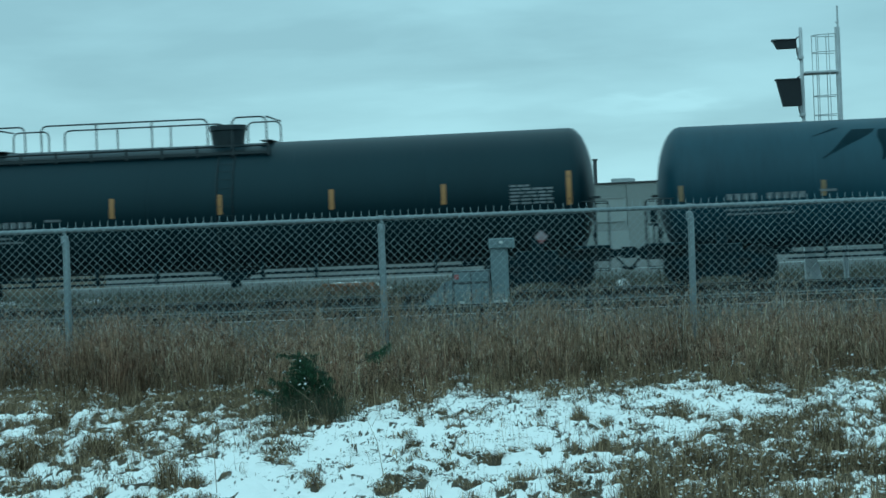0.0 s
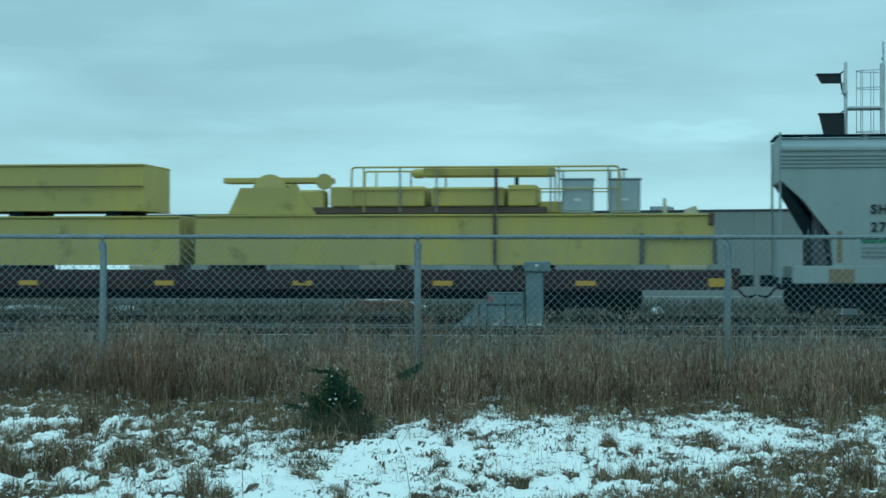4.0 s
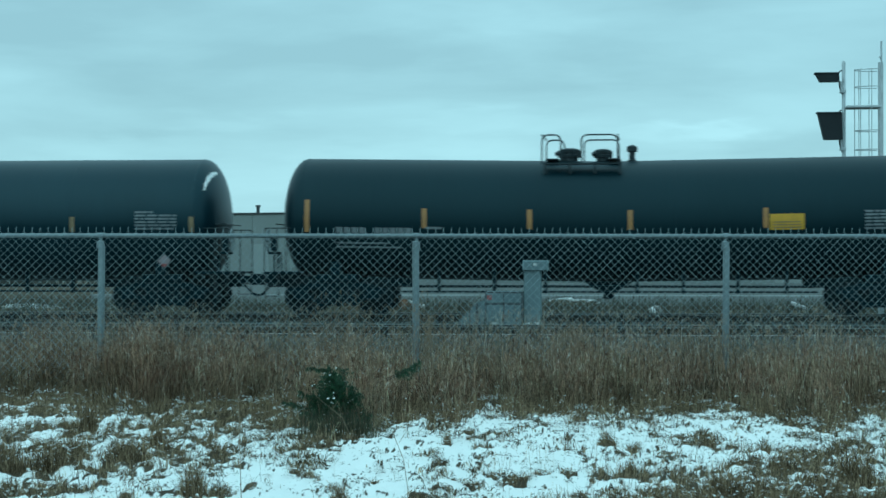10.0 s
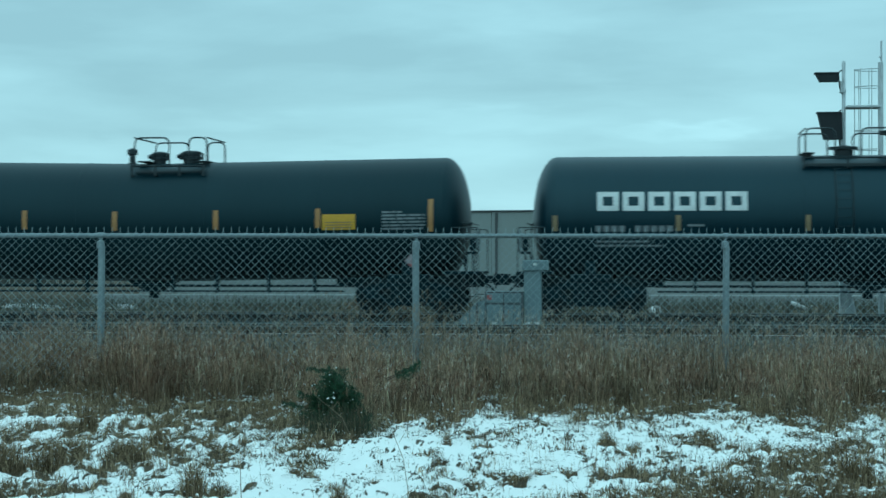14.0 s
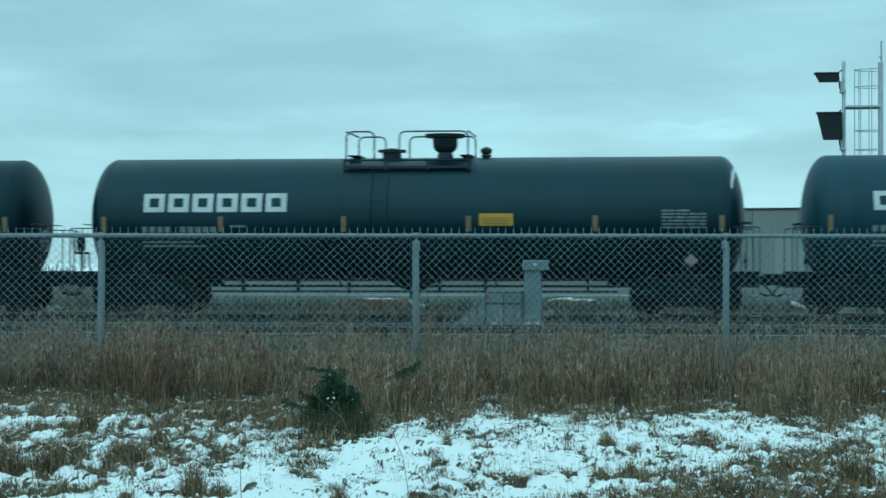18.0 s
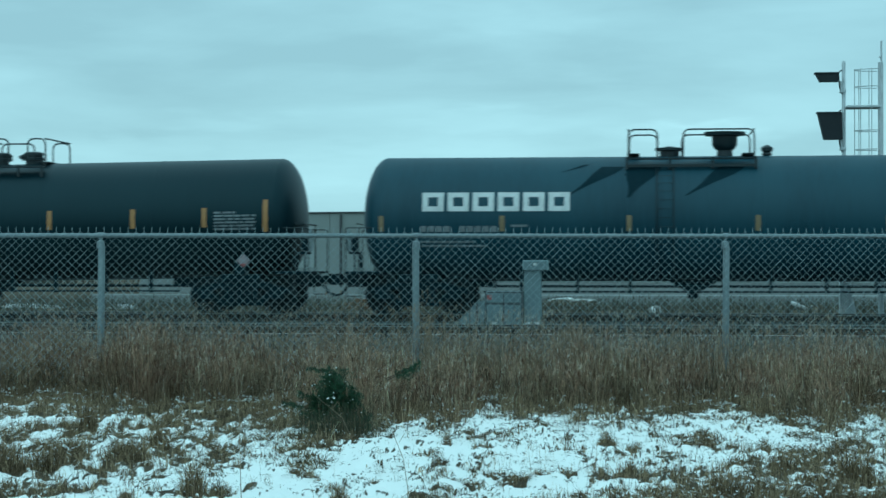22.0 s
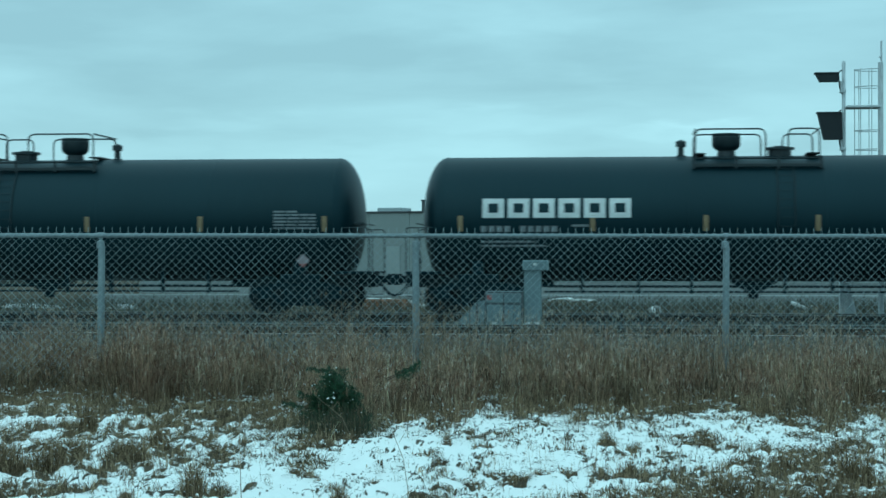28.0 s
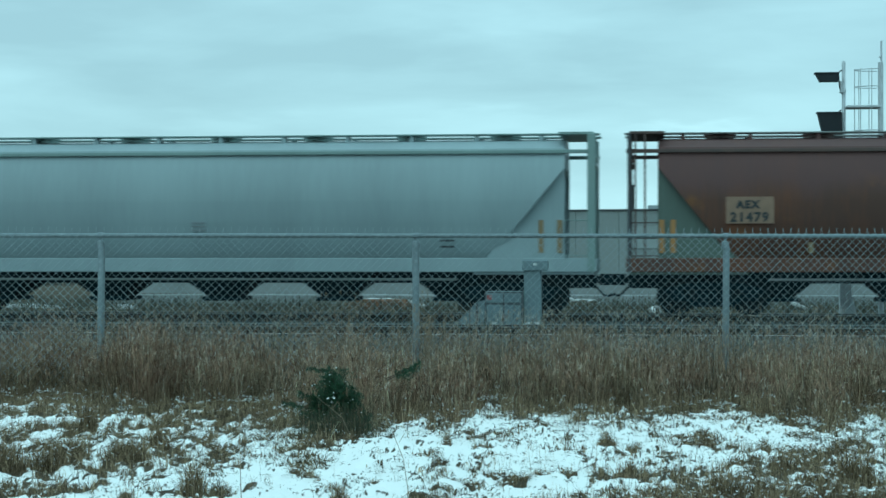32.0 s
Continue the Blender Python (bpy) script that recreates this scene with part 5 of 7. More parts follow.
def tank_car(start, length, paint, label, style, flip=False, sag=0.0, panel=True, letters=True, stain=False, notice=False, marks=None, group="tank wagons", pitch=None, R=1.547, ZC=2.35, low_notice=False, notice_at=None, stain_at=0.0, arc_size=0.0, low_marks=False):
    """A tank wagon: shell, stub sills, bogies, manway platform with railings, markings."""
    car = thing("tank_car", label, "tank wagon", group, at=(start, TRACK_Y, RAIL_Z))
    HD = 0.60
    half = length / 2
    pitch = pitch or length + 1.5
    wheels = []
    m = -1 if flip else 1

    belly = 0.94 if style == "funnel" else 1.0       # flatter below

    def drop(x):
        return -sag * max(0.0, 1 - abs(x) / (half - HD))

    def shell():
        g, n = Geo(), 56
        prof = []
        for i in range(10):
            a = math.pi / 2 * i / 9
            prof.append((-half + HD - HD * math.cos(a), max(0.02, R * math.sin(a))))
        k = [-(half - HD) * q for q in (0.86, 0.7, 0.5, 0.25, 0.02)]
        body = [(s, R) for s in k] + [(-s, R) for s in reversed(k)]
        prof = prof + body + [(-s, r) for s, r in reversed(prof)]
        for s, r in prof:
            for j in range(n):
                a = 2 * math.pi * j / n
                g.v.append((s, r * math.cos(a), ZC + drop(s) + r * math.sin(a) * (belly if math.sin(a) < 0 else 1.0)))
        for i in range(len(prof) - 1):
            for j in range(n):
                q = (j + 1) % n
                g.f.append((i * n + j, i * n + q, (i + 1) * n + q, (i + 1) * n + j))
        g.f += [tuple(range(n - 1, -1, -1)), tuple(range((len(prof) - 1) * n, len(prof) * n))]
        return g

    tank = part("tank", shell, paint, car, key=("shell", round(length, 2), sag, R), smooth=40)
    for x in (-half + HD, half - HD, -half * 0.55, -half * 0.2, half * 0.2, half * 0.55):
        def seam(x=x):
            g = Geo()
            g.lathe([(-0.02, R), (-0.008, R + 0.006), (0.008, R + 0.006), (0.02, R)], "x", 56, at=(x, 0, ZC + drop(x)))
            low = ZC + drop(x)
            g.v = [(px, py, pz if pz > low else low + (pz - low) * belly) for px, py, pz in g.v]
            return g
        part("weld_seam", seam, paint, tank, key=("seam", round(x, 2), round(length, 2), sag, R))

    # ends: sill, saddle, walkway, railings, ladders
    bx = half - 1.45
    for sg in (-1, 1):
        def sill():
            return Geo().box(-1.9, pitch / 2 - bx - 0.42, -0.33, 0.33, 0.66, 1.0, 0.02).box(-0.5, 0.5, -1.15, 1.15, 0.80, 0.98, 0.02)
        s = part("stub_sill", sill, UNDER_BLACK, car, "black steel underframe end", at=(sg * bx, 0, 0), key=("sill", round(pitch, 2), round(length, 2)))
        def saddle():
            g = Geo()
            g.prism([(-1.3, 0.98), (1.3, 0.98), (1.25, 1.30), (0.9, 1.08), (0.0, 0.86), (-0.9, 1.08), (-1.25, 1.30)], "x", -0.12, 0.12)
            return g
        q = part("saddle", saddle, UNDER_BLACK, car, "curved steel tank cradle", at=(sg * bx, 0, 0), key="saddle")
        e = pitch / 2 - 0.45
        def deck():
            return Geo().box(half - 0.55, pitch / 2 - 0.42, -1.40, 1.40, 0.99, 1.05, 0.01)
        d = part("end_walkway", deck, UNDER_BLACK, car, "narrow grated steel walkway", key=("deck", round(length, 2), round(pitch, 2)))
        for y in (-1.36, 1.36):
            part("end_rail", lambda y=y: Geo().tube(bend([(half - 0.5, y, 2.12), (e, y, 2.12), (e, y, 1.05)], 0.07), 0.016, 6)
                 .tube([(half - 0.02, y, 1.05), (half - 0.02, y, 2.12)], 0.016, 6),
                 RAIL_BLACK_PIPE, d, "thin steel end railing", key=("endrail", y, round(length, 2), round(pitch, 2)))
            part("step", lambda y=y: Geo().tube([(e - 0.35, y, 1.0), (e - 0.35, y, 0.45), (e - 0.02, y, 0.45), (e - 0.02, y, 1.0)], 0.017, 6)
                 .tube([(e - 0.35, y, 0.72), (e - 0.02, y, 0.72)], 0.015, 6), RAIL_BLACK_PIPE, d, "stirrup step", key=("step", y, round(length, 2), round(pitch, 2)))
        bracket = part("head_bracket", lambda: Geo().box(half - 0.15, half + 0.13, -0.95, -0.80, 2.2, 2.26, 0.01).tube([(half + 0.1, -0.9, 2.23), (half + 0.1, 0.9, 2.23)], 0.016, 6),
                       RAIL_BLACK_PIPE, tank, "grab rail on the tank's head", key=("grab", round(length, 2)))
        ep = part("end_placard", lambda: Geo().prism([(-0.18, 0), (0, -0.18), (0.18, 0), (0, 0.18)], "x", -0.012, 0.012), UNDER_BLACK, car, "dark diamond placard holder at the wagon's end",
                  at=(sg * (half - 0.03), -1.22, 1.30), key="end_placard")
        ep.rotation_euler = (0, 0, radians(-14 * sg))
        if sg < 0:
            d.rotation_euler = (0, 0, math.pi)
            bracket.rotation_euler = (0, 0, math.pi)
        bogie(car, sg * bx, wheels)
        coupler(car, sg * (pitch / 2 - 0.17), sg)

    # hand brake on one end: bracket, staff, housing and wheel
    def hand_brake():
        g = Geo().box(-0.10, 0.12, -0.35, 0.30, -0.30, -0.24, 0.01).box(-0.06, 0.10, -0.12, 0.12, -0.22, 0.16, 0.03)
        g.tube([(0.02, 0, -0.9), (0.02, 0, 0.1)], 0.022, 7)
        g.tube([(-0.08, -0.3, -0.27), (-0.12, -0.3, -0.75)], 0.02, 6)
        return g
    hb = part("hand_brake", hand_brake, UNDER_BLACK, car, "dark hand brake gear on the wagon's end", at=(-m * (half + 0.12), -0.95, 1.78), key="hand_brake")
    wheel_ring = [(0.16, 0.27 * math.cos(k * math.pi / 8), 0.03 + 0.27 * math.sin(k * math.pi / 8)) for k in range(17)]
    part("brake_wheel", lambda: Geo().tube(wheel_ring, 0.018, 6).tube([wheel_ring[0], wheel_ring[8]], 0.014, 5).tube([wheel_ring[4], wheel_ring[12]], 0.014, 5)
         .tube([(0.08, 0, 0.03), (0.17, 0, 0.03)], 0.03, 8), GALVANISED, hb, "pale spoked brake wheel", key="brake_wheel")
    if m > 0:
        hb.rotation_euler = (0, 0, math.pi)

    # belly: outlet valve, rods
    zb = ZC + drop(0) - R * belly
    part("outlet_valve", lambda: Geo().prism([(-0.75, zb + 0.10), (0.75, zb + 0.10), (0.22, zb - 0.22), (-0.22, zb - 0.22)], "y", -0.3, 0.3)
         .lathe([(zb - 0.42, 0.09), (zb - 0.40, 0.14), (zb - 0.2, 0.12)], "z", 14), UNDER_BLACK, car, "bottom outlet valve with skid", key=("outlet", sag, round(length, 2)))
    span = bx - 1.6
    for z, y in ((0.70, -0.75), (0.56, -0.85), (0.66, 0.8)):
        part("brake_rod", lambda: Geo().tube([(-span, y, z), (span, y, z)], 0.024, 7), UNDER_BLACK, car, key=("rod", z, y, round(span, 2)))
    hang = [-0.82, -0.55, -0.3, 0.14, 0.36, 0.62, 0.85]
    for i, q in enumerate(hang):
        part("hanger", lambda: Geo().box(-0.035, 0.035, -0.89, -0.70, 0.52, 1.12, 0.01), UNDER_BLACK, car, at=(q * span, 0, 0), key="hanger")

    # top: platform, railings, manway, valves
    top = ZC + drop(0) + R
    railz, deckz = top + 0.60, top - 0.12
    Y0 = 1.0
    if style == "small":       # broad valve housing and a small hatch
        runs, domes, stubs, plat = [(-1.58, -0.88), (-0.26, 1.44)], [(0.77, 0.49, 0.24, 0.60, 1), (-0.58, 0.36, 0.24, 0.24, 0)], [(1.80, "ball")], (-1.62, 1.48)
    elif style == "chimney":
        runs, domes, stubs, plat = [(-1.52, -0.78), (-0.24, 1.44)], [(0.66, 0.34, 0.27, 0.56, 1), (-0.64, 0.36, 0.28, 0.24, 0)], [(1.77, "stack")], (-1.56, 1.48)
    elif style == "funnel":
        runs, domes, stubs, plat = [(-1.60, -1.14), (-0.64, 0.24)], [(-0.97, 0.27, 0.21, 0.33, 3), (-0.14, 0.21, 0.16, 0.31, 3)], [(0.58, "stack")], (-1.52, 0.30)
    elif style == "wide":
        runs, domes, stubs, plat = [(-1.17, -0.52), (-0.24, 1.73)], [(-0.51, 0.33, 0.26, 0.30, 2), (1.14, 0.30, 0.16, 0.26, 0)], [(-1.57, "stack")], (-1.2, 1.77)
    elif style == "long_left":
        runs, domes, stubs, plat = [(-5.95, -5.0), (-4.58, -0.36), (0.26, 1.12)], [(-0.05, 0.45, 0.40, 0.50, 2)], [], (-6.0, 1.16)
    else:
        runs, domes, stubs, plat = [(-1.27, -0.46), (0.46, 4.47), (4.97, 5.47)], [(-0.08, 0.45, 0.40, 0.52, 2)], [], (-1.32, 5.52)
    mir = (lambda a, b: (-b, -a)) if flip else (lambda a, b: (a, b))
    pa, pb = mir(*plat)

    def platform():
        g = Geo()
        for y0, y1 in ((-1.06, -0.78), (0.78, 1.06)):
            g.box(pa, pb, y0, y1, deckz, deckz + 0.03, 0.006)
        g.box(pa, pa + 0.3, -0.55, 0.55, deckz + 0.14, deckz + 0.17, 0.006).box(pb - 0.3, pb, -0.55, 0.55, deckz + 0.14, deckz + 0.17, 0.006)
        for y in (-1.06, 1.04):
            if style != "funnel":
                g.box(pa, pb, y, y + 0.02, deckz - 0.19, deckz - 0.13)
            n = max(3, round((pb - pa) / 0.9))
            for i in range(n + 1):
                x = pa + (pb - pa) * i / n
                g.box(x - 0.03, x + 0.03, y - 0.005, y + 0.025, deckz - 0.24, deckz + 0.05)
                g.box(x - 0.03, x + 0.03, min(y, y * 0.85), max(y, y * 0.85), deckz - 0.24, deckz - 0.2)
        return g
    p = part("platform", platform, RAIL_BLACK_PIPE, car, "black grated manway platform", key=("platform", style, flip, sag))
    for a, b in runs:
        a, b = mir(a, b)
        for y in (-Y0, Y0):
            long_run = b - a > 2
            part("handrail", lambda y=y: Geo().tube(bend([(a, y, deckz), (a, y, railz), (b, y, railz), (b, y, deckz)], 0.17), 0.021, 7), RAIL_BLACK_PIPE, p,
                 key=("hr", style, round(a, 2), y, sag, flip))
            if long_run:
                n = max(2, round((b - a) / 1.5))
                for i in range(1, n):
                    x = a + (b - a) * i / n
                    part("baluster", lambda y=y: Geo().tube([(0, y, deckz), (0, y, railz)], 0.02, 6), RAIL_BLACK_PIPE, p, at=(x, 0, 0), key=("bal", y, sag))
    for x in (mir(runs[0][0], runs[-1][1])):
        part("cross_rail", lambda: Geo().tube([(0, -Y0, railz), (0, Y0, railz)], 0.021, 7), RAIL_BLACK_PIPE, p, at=(x, 0, 0), key=("cross", sag))
    for x, r1, r2, h, form in domes:
        def dome():
            if form == 1:
                prof = [(-0.12, r2 * 0.9), (0.0, r2 * 0.85), (h * 0.22, r2 * 0.75), (h * 0.30, r2 * 1.05), (h * 0.45, r2 * 1.28), (h * 0.82, r2 * 1.3), (h * 0.84, r1), (h * 0.98, r1 * 1.04), (h, 0.02)]
            elif form == 2:
                prof = [(-0.12, r2), (0.0, r2), (h * 0.5, r2), (h * 0.52, r1), (h * 0.7, r1), (h * 0.72, r2 * 0.9), (h, r2 * 0.8), (h * 1.02, 0.02)]
                if h > 0.4:
                    prof = [(-0.12, r2), (0.0, r2), (h * 0.65, r1), (h * 0.70, r1 * 1.06), (h * 0.95, r1 * 1.06), (h, 0.02)]
            elif form == 3:
                prof = [(-0.12, r2), (0.0, r2), (h * 0.30, r2), (h * 0.34, r1), (h * 0.50, r1), (h * 0.54, r2 * 1.05), (h * 0.72, r2 * 1.05), (h * 0.74, r1 * 0.96), (h * 0.9, r1 * 0.94), (h, r2 * 0.6), (h * 1.02, 0.02)]
            else:
                prof = [(-0.12, r2), (0.0, r2), (h * 0.55, r2), (h * 0.6, r1), (h * 0.85, r1), (h * 0.9, r2 * 0.6), (h, r2 * 0.5), (h * 1.02, 0.02)]
            g = Geo().lathe(prof, "z", 22, at=(0, 0, top))
            return g
        cover = part("valve_housing" if h > 0.4 else "manway", dome, RAIL_BLACK_PIPE, car, "black domed cover with bolts", at=(m * x, 0, 0), key=("dome", style, x, sag))
        if form == 3:
            for i in range(8):
                a = i * math.pi / 4 + 0.3
                part("eye_bolt", lambda: Geo().tube([(0, 0, top + h * 0.28), (r1 * 0.06 * math.cos(a), r1 * 0.06 * math.sin(a), top + h * 0.80)], 0.028, 6), RAIL_BLACK_PIPE, cover,
                     at=(r1 * math.cos(a), r1 * math.sin(a), 0), key=("eye_bolt", style, x, sag, i))
            part("lever", lambda: Geo().tube([(-r1 * 1.3, -0.1, top + h * 0.55), (-r1 * 0.8, -0.1, top + h * 0.62)], 0.05, 8), RAIL_BLACK_PIPE, cover, key=("lever", style, x, sag))
    for x, form in stubs:
        def stub():
            if form == "ball":
                return Geo().lathe([(-0.1, 0.07), (0.0, 0.08), (0.03, 0.14), (0.09, 0.1), (0.12, 0.14), (0.2, 0.15), (0.26, 0.06), (0.27, 0.01)], "z", 14, at=(0, 0, top))
            return Geo().lathe([(-0.1, 0.12), (0.02, 0.12), (0.04, 0.075), (0.22, 0.075), (0.24, 0.13), (0.36, 0.13), (0.40, 0.05), (0.41, 0.01)], "z", 14, at=(0, 0, top))
        part("relief_valve", stub, RAIL_BLACK_PIPE, car, "black safety relief valve", at=(m * x, 0, 0), key=("stub", form, sag))
    lx = m * (-0.7 if style in ("small", "chimney") else runs[-1][0] - 0.14)
    small_ladder = style not in ("funnel", "wide")
    def ladder():
        g = Geo()
        def at(t, x, q=0.035):
            return (x, -(R + q) * math.cos(t), ZC + drop(lx) + (R + q) * math.sin(t))
        for x in (-0.2, 0.2):
            g.tube([at(radians(a), x) for a in range(52, -31, -6)] + [(x, -R * 0.86, 0.75)], 0.013, 6)
        for k in range(10):
            t = radians(48 - 8 * k)
            g.tube([at(t, -0.2), at(t, 0.2)], 0.0045, 5)
        return g
    if small_ladder:
        part("side_ladder", ladder, RAIL_BLACK_PIPE, car, "black steel side ladder", at=(lx, 0, 0), key=("ladder", sag))

    # markings
    def bar(name, x0, x1, t0, t1, mat, lab="", q=0.004):
        part(name, Geo().band(x0, x1, t0, t1, R + q, ZC, 0.006, -1, 3, drop), mat, tank, lab)
    small = style in ("small", "chimney")
    spots = marks or ([-7.57, -4.62, -1.56, 1.5, 4.56, 7.58] if style == "small" else [-7.1, -3.9, -1.2, 1.44, 4.3, 7.4] if small else [-7.45, -5.6, -3.0, -0.1, 2.9, 5.2, 7.3])
    for i, x in enumerate(spots):
        edge = i in (0, len(spots) - 1) and not small
        bar("reflector", x - 0.06, x + 0.06, -12 if edge or small else (-24 if low_marks else -7), 17.5 if edge else (2 if small else (-7 if low_marks else 10.5)), DULL_MARK if small else YELLOW_MARK, "upright yellow reflective strip")
    if letters:
        up = -6.0 if style == "chimney" else 0.0
        xs = [-6.56 + 0.612 * i for i in range(6)]
        for x in xs:
            g = Geo()
            w, t = 0.52, 0.11
            g.band(x, x + w, 19.0 + up, 23.5 + up, R + 0.004, ZC, 0.006, -1, 2, drop).band(x, x + w, 6.0 + up, 10.5 + up, R + 0.004, ZC, 0.006, -1, 2, drop)
            g.band(x, x + t + 0.03, 10.5 + up, 19.0 + up, R + 0.004, ZC, 0.006, -1, 2, drop).band(x + w - t - 0.03, x + w, 10.5 + up, 19.0 + up, R + 0.004, ZC, 0.006, -1, 2, drop)
            part("emblem_block", g, WHITE_MARK, tank, "white block of a painted owner's emblem")
    if panel:
        for k in range(6):
            g, x, rl = Geo(), half - 2.03, random.Random(k + round(length * 100))
            while x < half - (1.02 if k else 1.55):
                w = rl.uniform(0.08, 0.34)
                g.band(x, min(x + w, half - 0.98), 5.3 - 3.0 * k, 7.0 - 3.0 * k, R + 0.004, ZC, 0.006, -1, 2, drop)
                x += w + rl.uniform(0.02, 0.05)
            part("stencil_line", g, GREY_MARK, tank, "grey stencilled data line")
    for k in range(10):
        if k != 4:
            bar("stencil_mark", -6.6 + 0.19 * k, -6.46 + 0.19 * k, -12.5, -7.2, GREY_MARK, "grey stencilled mark of the running number")
    for k in range(2):
        bar("stencil_line", -6.6, -5.3 + 0.3 * k, -22.5 - 4 * k, -21.0 - 4 * k, GREY_MARK, "grey stencilled line")
    bar("stencil_line", -4.4, -4.0, -8, -6, GREY_MARK, "small grey stencil")
    if notice:
        nx = notice_at or (1.76 if small else 3.85)
        if notice == "cream":
            nx = half - 2.0
            bar("notice", nx, nx + 1.15, -3, 20, CREAM, "large cream notice board")
            for k in range(4):
                bar("notice_text", nx + 0.5, nx + 1.05, 0 + 4.5 * k, 2.0 + 4.5 * k, DULL_MARK, "dark lines of print", q=0.012)
        else:
            a0, a1 = (-13, -5) if low_notice else ((-7, 4) if small else (-9, 5))
            bar("notice", nx, nx + 0.82, a0, a1, PANEL_YELLOW, "yellow warning panel")
            for k in range(3):
                bar("notice_text", nx + 0.08, nx + 0.74, a0 + 1.5 + 2.4 * k, a0 + 2.4 + 2.4 * k, DULL_MARK, "dark lines of print", q=0.012)
    if stain:
        for (x0, wdt, lean, a0, a1) in ((-1.95, 0.55, -1.05, 54, 21), (-1.2, 0.8, -0.38, 53, 18), (0.9, 0.62, -1.1, 53, 20), (-2.6, 0.14, -0.6, 58, 46)):
            g, vs, fs, st = Geo(), [], [], 7
            for i in range(st + 1):
                s = i / st
                t = radians(a0 + (a1 - a0) * s)
                cx, hw = stain_at + x0 + lean * s ** 1.3, wdt * (0.5 + 0.15 * math.sin(5 * s)) * ((1 - 0.9 * s) if wdt > 0.5 else (1 - 0.55 * s))
                for x in (cx - hw, cx + hw):
                    vs.append((x, -(R + 0.005) * math.cos(t), ZC + drop(x) + (R + 0.005) * math.sin(t)))
            fs = [(2 * i, 2 * i + 1, 2 * i + 3, 2 * i + 2) for i in range(st)]
            part("spill_stain", g.add(vs, fs), STAIN, tank, "dark spill stain below the hatch")
    if arc_size:
        # a hooked white crescent on the head's shoulder, thicker above
        g, vs, n = Geo(), [], 12
        for i in range(n):
            q = i / (n - 1)
            a = radians(30 + (18 + 30 * arc_size) * q)
            mid = 67 - 15 * q ** 1.5 + 0.7 * math.sin(i * 2.3 + length * 9)
            wide = (1.2 + 5.0 * arc_size * math.sin(math.pi * min(1.0, 0.12 + 0.78 * q)) ** 1.3) * (0.85 + 0.2 * math.sin(i * 3.7 + length * 5))
            for b in (mid - wide, mid + 0.5 * wide):
                b = radians(b)
                k = (R + 0.008) * math.sin(b)
                vs.append((half - HD + (HD + 0.008) * math.cos(b), -k * math.cos(a), ZC + k * math.sin(a)))
        part("white_arc", g.add(vs, [(2 * i, 2 * i + 1, 2 * i + 3, 2 * i + 2) for i in range(n - 1)]), SNOW, tank, "thin white crescent on the tank's shoulder")
    def diamond():
        return Geo().prism([(-0.17, 0), (0, -0.17), (0.17, 0), (0, 0.17)], "y", -0.01, 0.01)
    pl = part("placard", diamond, PLACARD, car, "white diamond hazard placard with red edge", at=(half - 1.33, -1.36, 1.32), key="placard")
    part("placard_band", lambda: Geo().prism([(-0.09, -0.08), (0, -0.165), (0.09, -0.08)], "y", -0.016, -0.011), RED_MARK, pl, key="placard_band")
    part("placard_holder", lambda: Geo().box(half - 1.37, half - 1.29, -1.35, -1.0, 1.0, 1.4, 0.01), UNDER_BLACK, car, key=("holder", round(half, 2)))
    CARS.append((car, start, wheels))
    return car


